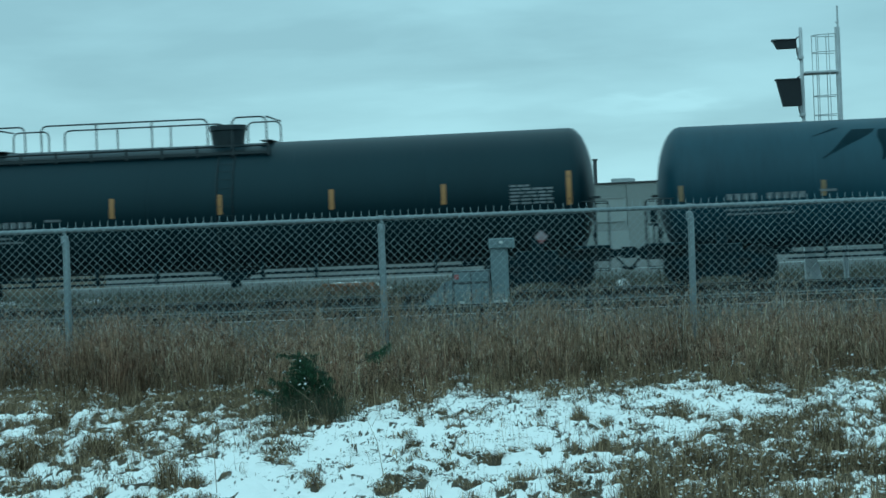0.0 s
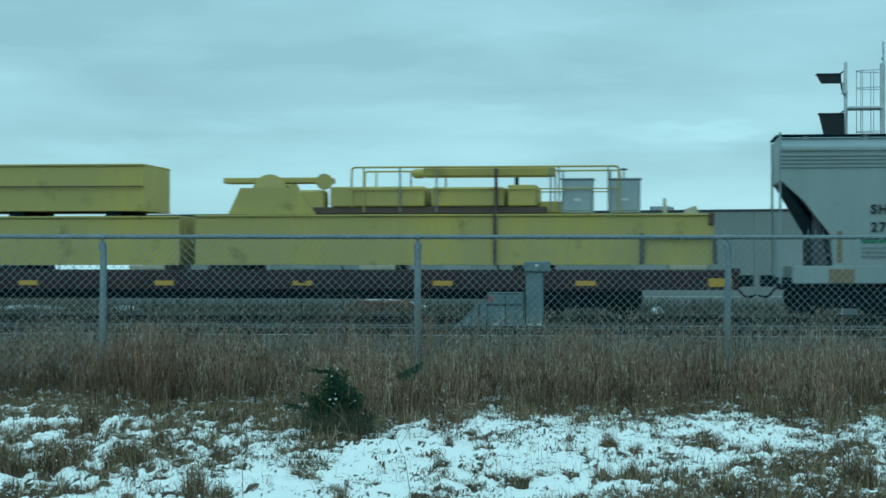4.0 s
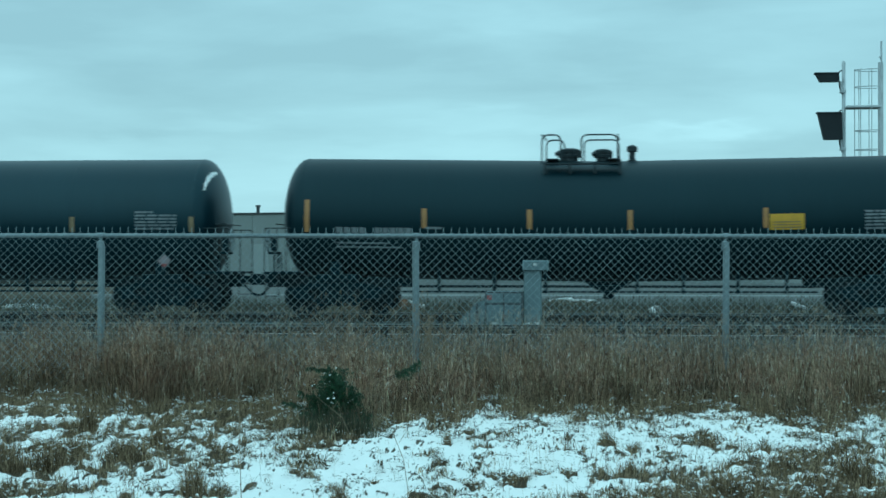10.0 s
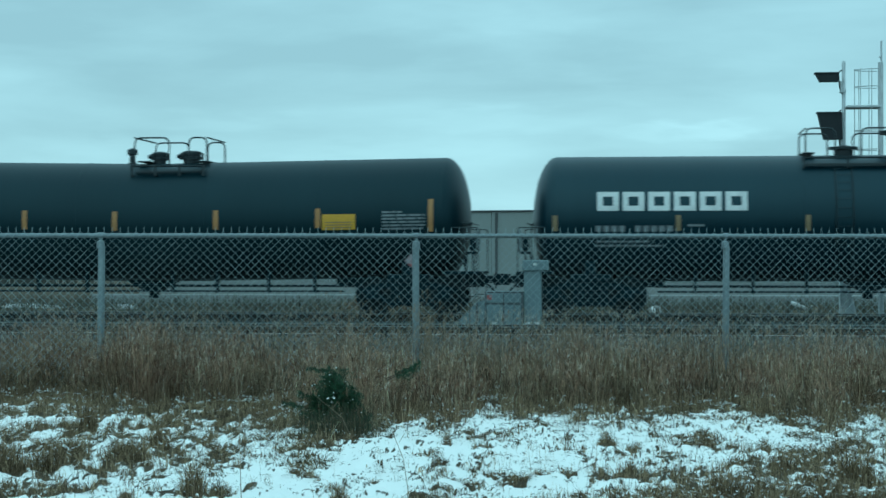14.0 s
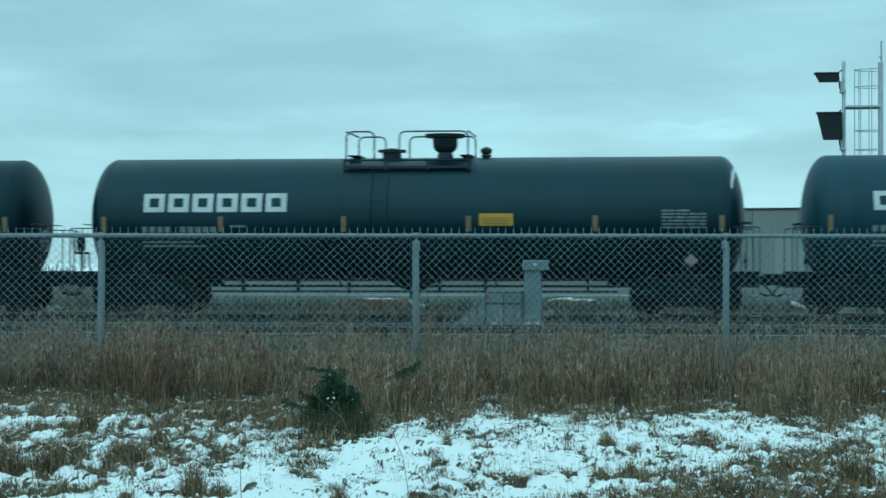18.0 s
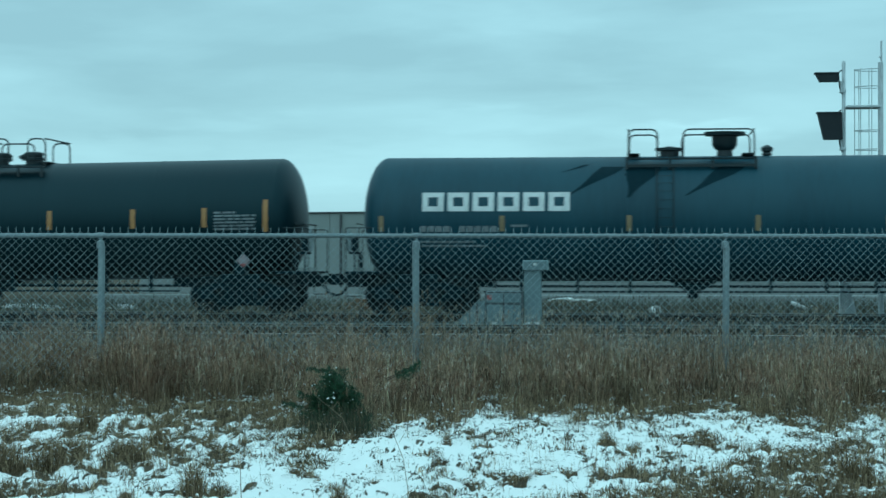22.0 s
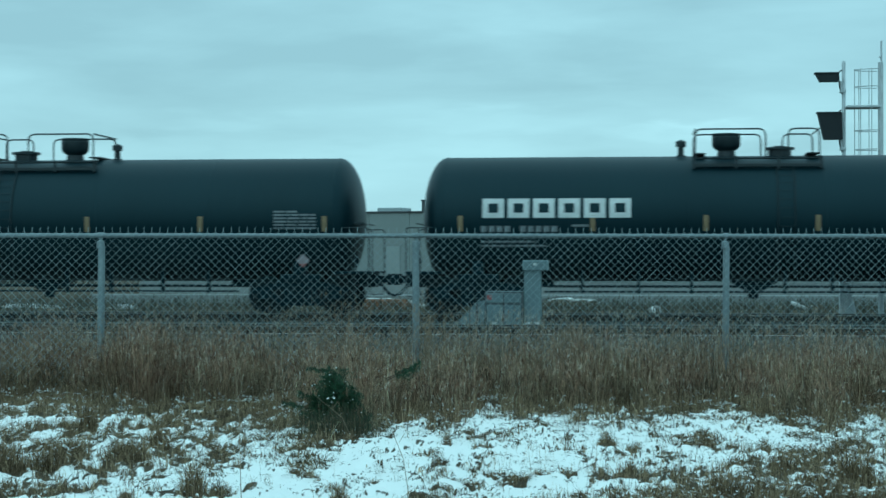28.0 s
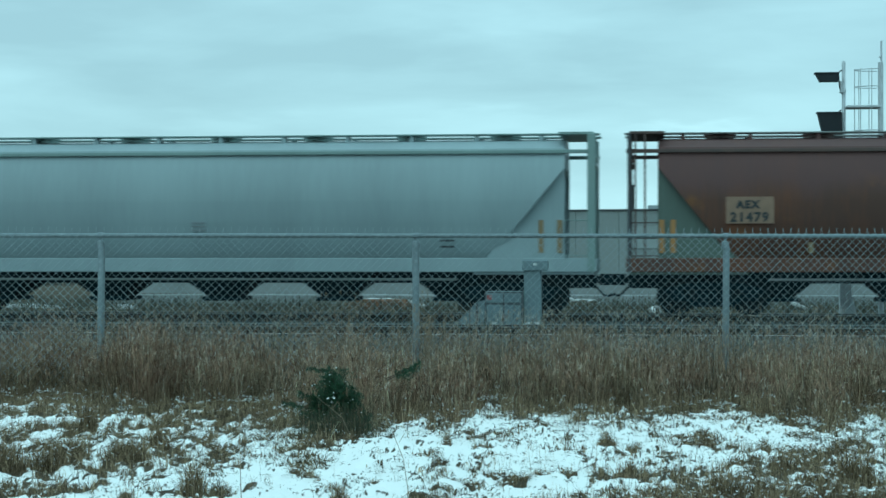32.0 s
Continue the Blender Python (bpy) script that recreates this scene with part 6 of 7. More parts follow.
def hopper_car(start, half, label, paint, end_paint, pipe, sill_paint, body_half, slope_z, foot, cage=True, ribs=False, chutes=(-5.8, -2.9, 0, 2.9, 5.8), bx=None,
               sill_z=(1.04, 1.38), top_z=3.96, board=None, post=None, streaks=0):
    """A covered hopper wagon: bulging body with sloped ends, roof with hatches and walkway, end cages, sill, discharge chutes."""
    car = thing("hopper_car", label, "hopper wagon", "hopper wagons", at=(start, TRACK_Y, RAIL_Z))
    wheels = []
    bx = bx or half - 2.15
    z_lo, z_hi = sill_z
    # section of the body: half widths over height
    rise = [(z_hi, 1.22), (1.6, 1.34), (1.9, 1.46), (2.2, 1.54), (2.5, 1.59), (2.8, 1.605), (3.1, 1.585), (3.4, 1.53), (3.65, 1.455), (3.80, 1.39), (top_z - 0.04, 1.33), (top_z, 1.33)]
    flat = [(z_hi, 1.56), (1.9, 1.57), (2.6, 1.57), (3.2, 1.57), (3.6, 1.57), (top_z, 1.56)] if ribs else rise

    def edge(z):
        if z >= slope_z:
            return body_half
        if ribs:
            return float(np.interp(z, [z_hi, 1.95, 2.75, slope_z], [foot, foot + 0.05, body_half - 0.55, body_half]))
        return foot + (body_half - foot) * (z - z_hi) / (slope_z - z_hi)

    def body():
        g = Geo()
        zs = sorted(set([z for z, _ in flat] + [slope_z, 1.5, 1.95, 2.3, 2.75]))
        zs = [z for z in zs if z >= z_hi]
        n = 16
        vs, fs = [], []
        for z in zs:
            w, e = float(np.interp(z, [q[0] for q in flat], [q[1] for q in flat])), edge(z)
            vs += [(-e + 2 * e * i / n, -w, z) for i in range(n + 1)] + [(e - 2 * e * i / n, w, z) for i in range(n + 1)]
        k = 2 * (n + 1)
        for j in range(len(zs) - 1):
            for i in range(k):
                fs.append((j * k + i, j * k + (i + 1) % k, (j + 1) * k + (i + 1) % k, (j + 1) * k + i))
        fs += [tuple(range(k - 1, -1, -1)), tuple(range((len(zs) - 1) * k, len(zs) * k))]
        return g.add(vs, fs)
    part("body", body, paint, car, smooth=30)
    rl = random.Random(round(abs(start)))
    for _ in range(streaks):
        # pale runs of old washing-down under the roof edge
        x, z1, wide = rl.uniform(-body_half + 1.0, body_half - 1.0), rl.uniform(3.3, 3.72), rl.uniform(0.03, 0.22)
        z0, lean = z1 - rl.uniform(0.15, 0.7), rl.uniform(-0.25, 0.1)
        vs = []
        for i in range(6):
            q = i / 5
            z = z1 + (z0 - z1) * q
            y = -float(np.interp(z, [p[0] for p in flat], [p[1] for p in flat])) - 0.004
            cx, hw = x + lean * q, wide * (0.35 + 0.65 * math.sin(math.pi * (0.1 + 0.8 * q))) * (1 - 0.7 * q)
            vs += [(cx - hw, y, z), (cx + hw, y, z)]
        part("pale_streak", Geo().add(vs, [(2 * i, 2 * i + 1, 2 * i + 3, 2 * i + 2) for i in range(5)]), STREAK_GREY, car, "pale run-off streak")

    def roof():
        g = Geo()
        q = 0.12 if cage else 0.0
        g.prism([(-1.50 + q, top_z), (-1.47 + q, top_z + 0.08), (-1.1 + q, top_z + 0.26), (-0.5, top_z + 0.34), (0.5, top_z + 0.34), (1.1 - q, top_z + 0.26), (1.47 - q, top_z + 0.08), (1.50 - q, top_z)], "x", -body_half, body_half)
        return g
    rf = part("roof", roof, HOPPER_LIGHT if ribs else paint, car, "curved sheet roof")
    inset = 0.19 if cage else 0.0
    part("roof_angle", Geo().box(-half + (0.05 if cage else 0.1), half - (0.05 if cage else 0.1), -1.62 + inset, -1.5 + inset, top_z - 0.05, top_z + 0.04, 0.01)
         .box(-half + 0.05, half - 0.05, 1.5 - inset, 1.62 - inset, top_z - 0.05, top_z + 0.04, 0.01), pipe if cage else paint, car, "steel angle along the roof edge")
    bz = top_z + (0.44 if cage else 0.335)
    for y in (-0.62, 0.62) if cage else (-0.95, 0.95, 0.0):
        wk = part("running_board", Geo().box(-half, half, y - (0.22 if y else 0.35), y + (0.22 if y else 0.35), bz, bz + 0.035, 0.008), board or pipe, car, "grated roof walkway")
        n = 11
        for i in range(n):
            x = -body_half + 0.6 + (2 * body_half - 1.2) * i / (n - 1)
            part("bracket", lambda y=y: Geo().prism([(-0.07, top_z + 0.16), (0.07, top_z + 0.16), (0.04, bz), (-0.04, bz)], "y", y - 0.16, y + 0.16), paint, wk,
                 at=(x, 0, 0), key=("brk", y, round(bz, 2)))
    if cage:
        for i in range(7):
            x = -7.15 + 2.36 * i + 0.05
            x *= half / 9.41
            h = part("hatch", lambda: Geo().lathe([(top_z + 0.3, 0.36), (top_z + 0.42, 0.36), (top_z + 0.44, 0.40), (top_z + 0.475, 0.39), (top_z + 0.49, 0.3)], "z", 18), pipe, car,
                     "round roof loading hatch", at=(x, 0.0, 0), key=("hatch", round(top_z, 2)))
            part("hatch_clamp", lambda: Geo().box(-0.3, 0.3, -0.03, 0.03, top_z + 0.49, top_z + 0.53, 0.01).box(-0.03, 0.03, -0.3, 0.3, top_z + 0.49, top_z + 0.52, 0.01), pipe, h, key=("clamp", round(top_z, 2)))
    if ribs:
        for z in (3.57, 3.66, 3.75, 3.84):
            part("rib", Geo().box(-body_half, body_half, -1.60, -1.568, z - 0.025, z + 0.025, 0.008), RIB_GREY, car, "long pressed rib")
    # sill, chutes
    sill_half = half - (0.35 if not cage else 0.05)
    for sg in (-1, 1):
        y0, y1 = (-1.58, -1.44) if sg < 0 else (1.44, 1.58)
        part("side_sill", Geo().box(-sill_half, sill_half, y0, y1, z_lo, z_hi, 0.015), sill_paint, car, "deep steel side sill")
    for x in chutes:
        def chute():
            g = Geo()
            w = 1.2
            vs = [(-w, -1.38, z_lo + 0.1), (w, -1.38, z_lo + 0.1), (w, 1.38, z_lo + 0.1), (-w, 1.38, z_lo + 0.1),
                  (-0.36, -0.55, 0.42), (0.36, -0.55, 0.42), (0.36, 0.55, 0.42), (-0.36, 0.55, 0.42)]
            g.add(vs, [(0, 1, 2, 3), (4, 7, 6, 5), (0, 4, 5, 1), (1, 5, 6, 2), (2, 6, 7, 3), (3, 7, 4, 0)])
            return g
        c = part("chute", chute, UNDER_BLACK, car, "dark tapered discharge chute", at=(x, 0, 0), key=("chute", z_lo))
        part("gate", lambda: Geo().box(-0.48, 0.48, -0.75, 0.75, 0.32, 0.42, 0.015).tube([(-0.35, -0.8, 0.37), (0.35, -0.8, 0.37)], 0.035, 8), UNDER_BLACK, c, "sliding outlet gate", key="gate")
    if cage:
        part("centre_sill", Geo().box(-foot + 1.4, foot - 1.4, -0.33, 0.33, 0.76, z_lo + 0.06, 0.02), UNDER_BLACK, car, "black centre sill between the chutes")
    part("train_pipe", Geo().tube([(-bx + 1.3, -1.3, 0.86), (bx - 1.3, -1.3, 0.86)], 0.03, 7), GREY_PIPE if cage else UNDER_BLACK, car, "long air pipe under the sill")
    for sg in (-1, 1):
        m = Matrix.Rotation(0 if sg > 0 else math.pi, 4, "Z")
        def turned(g):
            g.v = [tuple(m @ Vector(v)) for v in g.v]
            return g
        # end bay: gusset plates under the sloping sheet
        for y in (-1.37, 1.33):
            if ribs:
                poly = [(foot + 0.1, z_hi), (body_half - 0.75, z_hi), (body_half - 0.75, 2.45), (body_half - 0.95, 2.7), (foot + 0.25, 2.05)]
            else:
                poly = [(foot - 0.1, z_hi - 0.02), (body_half, z_hi - 0.02), (body_half, slope_z + 0.02)]
            part("gusset", turned(Geo().prism(poly, "y", y, y + 0.04)), DARK_TRIM if ribs else end_paint, car, "triangular end plate")
        part("end_sheet", turned(Geo().prism([(foot - 0.1, z_hi), (foot + 0.0, z_hi), (body_half - 0.02, slope_z), (body_half - 0.1, slope_z)], "y", -1.36, 1.36)), end_paint, car, "sloping end sheet")
        part("end_deck", turned(Geo().box(foot - 0.4, half - 0.1, -1.5, 1.5, z_lo - 0.06, z_lo + 0.06, 0.01)), UNDER_BLACK if ribs else end_paint, car, "end platform")
        part("centre_sill", turned(Geo().box(foot - 1.5, half - 0.1, -0.33, 0.33, 0.64, z_lo, 0.02)), UNDER_BLACK, car)
        if cage:
            # roof platform on posts, ladders
            rp = part("roof_platform", turned(Geo().box(body_half - 0.15, half - 0.12, -1.45, 1.45, top_z + 0.40, top_z + 0.47, 0.01)), pipe, car, "grated end platform of the roof")
            for y in (-1.54, 1.54):
                part("corner_post", turned(Geo().box(half - (0.28 if sg > 0 else 0.16), half - 0.08, y - 0.05, y + 0.05, z_lo, top_z + 0.42, 0.01)), post or pipe, car, "upright corner post")
            if sg < 0:
                for q in (0.27, 0.5):
                    part("ladder_stile", turned(Geo().tube([(half - q, 1.52, z_lo), (half - q, 1.52, top_z + 0.38)], 0.024, 6)), pipe, car)
            for y in (-1.2, -0.75, 0.85, 1.2):
                part("ladder_stile", turned(Geo().tube([(half - 0.15, y, z_lo), (half - 0.15, y, top_z + 0.4)], 0.022, 6)), pipe, car)
            for i in range(10):
                part("rung", turned(Geo().tube([(half - 0.15, -1.2, z_lo + 0.3 + i * 0.3), (half - 0.15, -0.75, z_lo + 0.3 + i * 0.3)], 0.013, 5)), pipe, car)
            for z in (z_lo + 0.4, z_lo + 0.85, z_lo + 1.25):
                part("grab_iron", turned(Geo().tube([(half - 0.15, -1.56, z), (body_half, -1.56, z)], 0.014, 5)), pipe, car)
            for z in (top_z - 0.08, top_z - 0.26):
                part("end_brace", turned(Geo().box(half - 0.22, half - 0.1, -1.5, 1.5, z - 0.05, z + 0.05, 0.01)), pipe, car)
        else:
            for y in (-1.5, 1.5):
                part("corner_post", turned(Geo().tube([(half - 0.07, y, z_lo), (half - 0.07, y, top_z + 0.40)], 0.03, 7)), HOPPER_LIGHT, car, "thin white corner post")
            for i in range(9):
                part("rung", turned(Geo().tube([(half - 0.07, -1.5, z_lo + 0.3 + i * 0.32), (half - 0.07, -1.05, z_lo + 0.3 + i * 0.32)], 0.013, 5)), GREY_PIPE, car)
            part("end_wall", turned(Geo().box(body_half - 0.9, body_half - 0.84, -0.6, 0.6, z_hi, 2.6)), UNDER_BLACK, car)
        bogie(car, sg * bx, wheels)
        coupler(car, sg * (half - 0.02), sg)
    CARS.append((car, start, wheels))
    return car


def on_side(car, x, z, text, h, mat, y=-1.625, name="lettering", label=""):
    ob = new(name, lettering(text, h, mat))
    ob.parent, ob.location = car, (x, y, z)
    if label:
        tagged(ob, label)
    return ob


def plate(car, x0, x1, z0, z1, mat, name="stencil_line", y=-1.61, t=0.012, label=""):
    return part(name, Geo().box(x0, x1, y - t, y, z0, z1), mat, car, label)


def scribble(car, x0, x1, seed):
    """A row of rounded spray-painted bubble shapes, with drips and loose strokes."""
    r = random.Random(seed)

    def stroke(pts, w, mat):
        g = Geo().tube(pts, w, 6)
        g.v = [(x, -1.5705 - 0.004 * (y + 1.57 < 0) - (0.012 if z < z_low else 0.0), z) for x, y, z in g.v]
        part("graffiti_stroke", g, mat, car)
    z_low, x = 1.225, x0
    while x < x1:
        w, zc, h = r.uniform(0.25, 0.5), r.uniform(1.58, 1.72), r.uniform(0.28, 0.36)
        for k in range(2):
            a0, a1 = r.uniform(0, 3), r.uniform(3.6, 6)
            turn = [a0 + a1 * i / 12 for i in range(13)]
            stroke([(x + w * (0.9 - 0.35 * k) * math.cos(a) + 0.06 * math.sin(3 * a), -1.57, zc + h * (1 - 0.4 * k) * math.sin(a)) for a in turn], r.uniform(0.02, 0.055),
                   SPRAY[r.choice((0, 1, 1, 2))] if k == 0 else SPRAY[r.choice((2, 3, 3, 4))])
        if r.random() < 0.6:
            xs = x + r.uniform(-0.3, 0.3)
            stroke([(xs, -1.57, zc + 0.3), (xs + r.uniform(-0.1, 0.1), -1.57, zc), (xs + r.uniform(-0.15, 0.15), -1.57, 1.27)], r.uniform(0.02, 0.045), SPRAY[r.choice((0, 0, 2, 4))])
        x += w * r.uniform(1.1, 1.6)
    for _ in range(9):
        x, a = r.uniform(x0, x1), r.uniform(-0.4, 0.4)
        stroke([(x + 0.18 * i, -1.57, 1.0 + 0.08 * math.sin(i * 0.9 + a) + 0.02 * i * a) for i in range(6)], 0.015, SPRAY[r.choice((0, 1))])


BLACK_LABEL = "black tank wagon with yellow reflective strips and sagging belly"
NAVY_LABEL = "dark navy tank wagon with white emblem blocks"

tank_car(9.28, 16.4, TANK_BLUE, "faded blue-grey tank wagon with dark spill stain", "small", letters=False, stain=True, stain_at=-1.3, marks=[-7.68, -4.31, -1.5, 1.5, 4.5, 7.6])
tank_car(-9.59, 18.27, TANK_BLACK, "long black tank wagon with long railed roof walkway", "long_left", letters=False, sag=0.03,
         marks=[-8.46, -6.13, -2.7, 0.0, 2.76, 5.5, 8.53], pitch=19.8, R=1.60, ZC=2.40)
tank_car(-29.77, 19.03, TANK_BLACK, "long black tank wagon with railed walkway and yellow panel", "long_right", letters=False, notice=True, sag=0.05,
         notice_at=3.3, marks=[-8.98, -5.6, -2.78, 0.0, 2.72, 5.5, 8.99], pitch=20.3, R=1.575, ZC=2.38, low_notice=True)

h3 = hopper_car(-48.18, 7.80, "dirty white covered hopper wagon with dark graffiti along its flank", HOPPER_WHITE, UNDER_BLACK, UNDER_BLACK, HOPPER_WHITE,
                7.72, 3.26, 6.5, cage=False, ribs=True, chutes=(-4.1, 0.0, 4.1), bx=6.15, sill_z=(0.80, 1.22), top_z=4.00)
on_side(h3, -5.62, 2.46, "SHPX", 0.215, DARK_MARK, y=-1.59, label="dark stencilled letters SHPX")
on_side(h3, -5.62, 2.03, "27427", 0.225, DARK_MARK, y=-1.59, label="dark stencilled number 27427")
plate(h3, -5.85, -4.85, 1.76, 1.84, GREEN_MARK, y=-1.575, label="green painted bar")
for k in range(3):
    plate(h3, -5.85, -3.9 - 0.5 * (k == 1), 1.42 + 0.1 * k, 1.46 + 0.1 * k, GREY_MARK, y=-1.575)
plate(h3, -4.15, -3.9, 2.25, 2.5, GREY_MARK, y=-1.572, name="stencil", label="small grey stencil block")
plate(h3, 5.1, 5.55, 1.62, 1.72, DARK_MARK, y=-1.575)
plate(h3, 5.1, 5.55, 1.45, 1.55, DARK_MARK, y=-1.575)
for x in (-6.35, 5.95):
    plate(h3, x - 0.06, x + 0.06, 1.3, 2.05, DULL_MARK, name="reflector", y=-1.575)
plate(h3, -6.6, -6.0, 0.82, 1.14, DULL_MARK, name="reflector", y=-1.581, label="dull yellow patch on the sill")
scribble(h3, -4.2, 5.9, 4)

# long flat wagon loaded with yellow crane parts
def flat_car(start, half):
    car = thing("flat_car", "long brown flat wagon with orange reflectors along its deck", "flat wagon", at=(start, TRACK_Y, RAIL_Z))
    wheels = []
    part("deck", Geo().box(-half, half, -1.42, 1.42, 0.98, 1.10, 0.01), TIE_WOOD, car, "worn plank deck")
    for y0, y1 in ((-1.5, -1.4), (1.4, 1.5)):
        part("side_sill", Geo().box(-half, half, y0, y1, 0.64, 1.12, 0.015), DECK_BROWN, car, "brown steel side sill")
    part("centre_sill", Geo().prism([(-half + 0.4, 0.64), (-9, 0.64), (-7.5, 0.4), (7.5, 0.4), (9, 0.64), (half - 0.4, 0.64), (half - 0.4, 0.97), (-half + 0.4, 0.97)], "y", -0.4, 0.4), UNDER_BLACK, car)
    for i in range(7):
        x = -11.0 + i * 3.46
        part("reflector", Geo().box(x - 0.24, x + 0.24, -1.512, -1.501, 0.74, 0.86), PANEL_YELLOW, car, "orange reflective strip")
    part("reflector", Geo().box(half - 0.75, half - 0.2, -1.512, -1.501, 0.72, 0.92), PANEL_YELLOW, car, "orange reflective strip")
    for i in range(14):
        x = -12.6 + i * 1.93
        part("stake_pocket", lambda: Geo().box(-0.09, 0.09, -1.56, -1.5, 0.8, 1.08, 0.01), DECK_BROWN, car, at=(x, 0, 0), key="pocket")
    for sg in (-1, 1):
        bogie(car, sg * 9.75, wheels)
        coupler(car, sg * (half + 0.05), sg)
        part("end_sill", Geo().box(min(sg * half, sg * (half - 0.2)), max(sg * half, sg * (half - 0.2)), -1.4, 1.4, 0.66, 1.16, 0.015), DECK_BROWN, car)
        part("hand_brake", Geo().box(sg * (half - 0.3) - 0.03, sg * (half - 0.3) + 0.03, -1.3, -1.24, 1.1, 1.45, 0.01), UNDER_BLACK, car)
    CARS.append((car, start, wheels))
    return car


FLAT_AT, FLAT_HALF = -70.29, 13.44
flat_car(FLAT_AT, FLAT_HALF)
RIDERS = []


def rider(name, label, category, group=""):
    t = thing(name, label, category, group, at=(FLAT_AT, TRACK_Y, RAIL_Z))
    RIDERS.append((t, FLAT_AT))
    return t


def girder(x0, x1, z0, z1, label, seams=(), y=1.30):
    g = rider("crane_girder", label, "crane girder", "crane girders")
    part("web", Geo().box(x0, x1, -y + 0.05, y - 0.05, z0 + 0.05, z1 - 0.05, 0.01), YELLOW, g, "yellow painted plate web")
    for z in (z0, z1 - 0.05):
        part("flange", Geo().box(x0, x1, -y, y, z, z + 0.05, 0.008), YELLOW, g)
    for x in seams:
        part("stiffener", Geo().box(x - 0.035, x + 0.035, -y - 0.05, -y + 0.045, z0 - 0.02, z1 + 0.06, 0.01), RUST_PIPE, g, "rust-brown upright strap")
    return g


for x0, x1 in ((-12.9, -0.3), (0.1, 13.0)):
    for i in range(4):
        x = x0 + 0.8 + (x1 - x0 - 1.6) * i / 3
        t = rider("timber_bearer", "short snowy timber bearer under a crane girder", "timber", "bearers")
        part("bearer", Geo().box(x - 0.45, x + 0.45, -1.35, 1.35, 1.12, 1.235, 0.015), CREAM if i % 2 else TIE_WOOD, t)
lower = girder(0.1, 12.82, 1.24, 2.48, "long yellow box girder lying on a flat wagon", (7.55,))
part("frame_bar", Geo().box(11.1, 12.95, -1.36, -1.3, 1.86, 1.92).box(11.05, 11.15, -1.36, -1.3, 1.26, 2.0).box(12.8, 12.9, -1.36, -1.3, 1.26, 1.9), DARK_TRIM, lower, "dark bracket frame")
part("end_plate", Geo().box(12.70, 12.84, -1.34, 1.34, 2.2, 2.5, 0.02), RUST_PIPE, lower)
girder(-12.9, -0.3, 1.24, 2.46, "long yellow box girder lying on a flat wagon", (-6.45,))
upper = girder(-13.2, -1.2, 2.58, 3.76, "yellow box girder stacked on another girder", (-6.45,))
part("lip", Geo().box(-12.9, -1.2, -1.34, -1.3, 3.18, 3.21), RUST_PIPE, upper, "dark horizontal seam")
part("hook", Geo().box(-13.6, -13.1, -1.1, -0.7, 3.15, 3.32, 0.04).box(-13.25, -13.0, -1.2, 1.2, 2.2, 3.4, 0.03), UNDER_BLACK, upper, "dark end bracket")
part("strap", Geo().tube([(-12.9, -1.37, 3.25), (-11.6, -1.39, 1.9)], 0.02, 6), RUST_PIPE, upper, "slack rusty tie-down chain")
part("patch", Geo().box(-7.75, -7.35, -1.32, -1.3, 3.55, 3.72), DARK_TRIM, upper, "dark oval opening")
part("antenna", Geo().tube([(-13.25, -1.0, 3.7), (-13.25, -1.0, 4.2)], 0.012, 5), RAIL_BLACK_PIPE, upper)
for i in range(5):
    x = -12 + i * 2.5
    t = rider("spacer_block", "dark timber spacer between two yellow girders", "timber", "spacers")
    part("block", Geo().box(x - 0.2, x + 0.2, -1.2, 1.2, 2.462, 2.578, 0.01), UNDER_BLACK, t)

mach = rider("crane_trolley", "yellow crane trolley with railing and long tube beam", "crane trolley")
part("chassis", Geo().box(3.0, 8.8, -1.0, 1.0, 2.50, 2.67, 0.02), RUST_PIPE, mach, "dark lower frame")
for x0, x1, z1 in ((3.45, 5.8, 3.17), (5.98, 7.75, 3.15), (7.85, 8.55, 3.20)):
    part("housing", Geo().box(x0, x1, -1.05, 1.0, 2.68, z1, 0.03), YELLOW, mach, "yellow plate housing")
part("motor_block", Geo().box(8.6, 9.2, -0.8, 0.6, 2.5, 2.8, 0.04), YELLOW, mach)
part("tube_beam", Geo().box(5.75, 9.0, -0.9, -0.5, 3.40, 3.66, 0.05).lathe([(5.45, 0.06), (5.52, 0.12), (5.75, 0.12)], "x", 14, at=(0, -0.7, 3.5)), YELLOW, mach, "thick yellow beam")
for y in (-1.1, 1.0):
    rl = part("railing", Geo().tube(bend([(4.0, y, 2.65), (4.0, y, 3.64), (10.55, y, 3.64), (10.55, y, 2.5)], 0.1), 0.025, 7), YELLOW, mach, "yellow pipe railing")
    part("mid_rail", Geo().tube([(4.0, y, 3.1), (10.55, y, 3.1)], 0.018, 6), YELLOW, rl)
    for x in (4.3, 5.2, 6.1, 8.9, 9.1, 10.3):
        part("baluster", Geo().tube([(x, y, 2.55), (x, y, 3.64)], 0.022, 6), GREY_PIPE if x > 5 else YELLOW, rl)
part("post", Geo().box(7.53, 7.61, -1.2, -1.1, 1.3, 3.6, 0.01), RUST_PIPE, mach, "rust-brown upright post")
part("vent", Geo().tube([(8.05, -0.8, 3.2), (8.05, -0.8, 3.4)], 0.05, 8), UNDER_BLACK, mach)
hoist = rider("winch", "yellow winch drum with dark bearings on a girder", "winch")
part("drum", Geo().lathe([(-0.9, 0.28), (-0.85, 0.45), (-0.8, 0.3), (0.8, 0.3), (0.85, 0.45), (0.9, 0.28)], "y", 20, at=(1.9, 0, 3.05)), YELLOW, hoist)
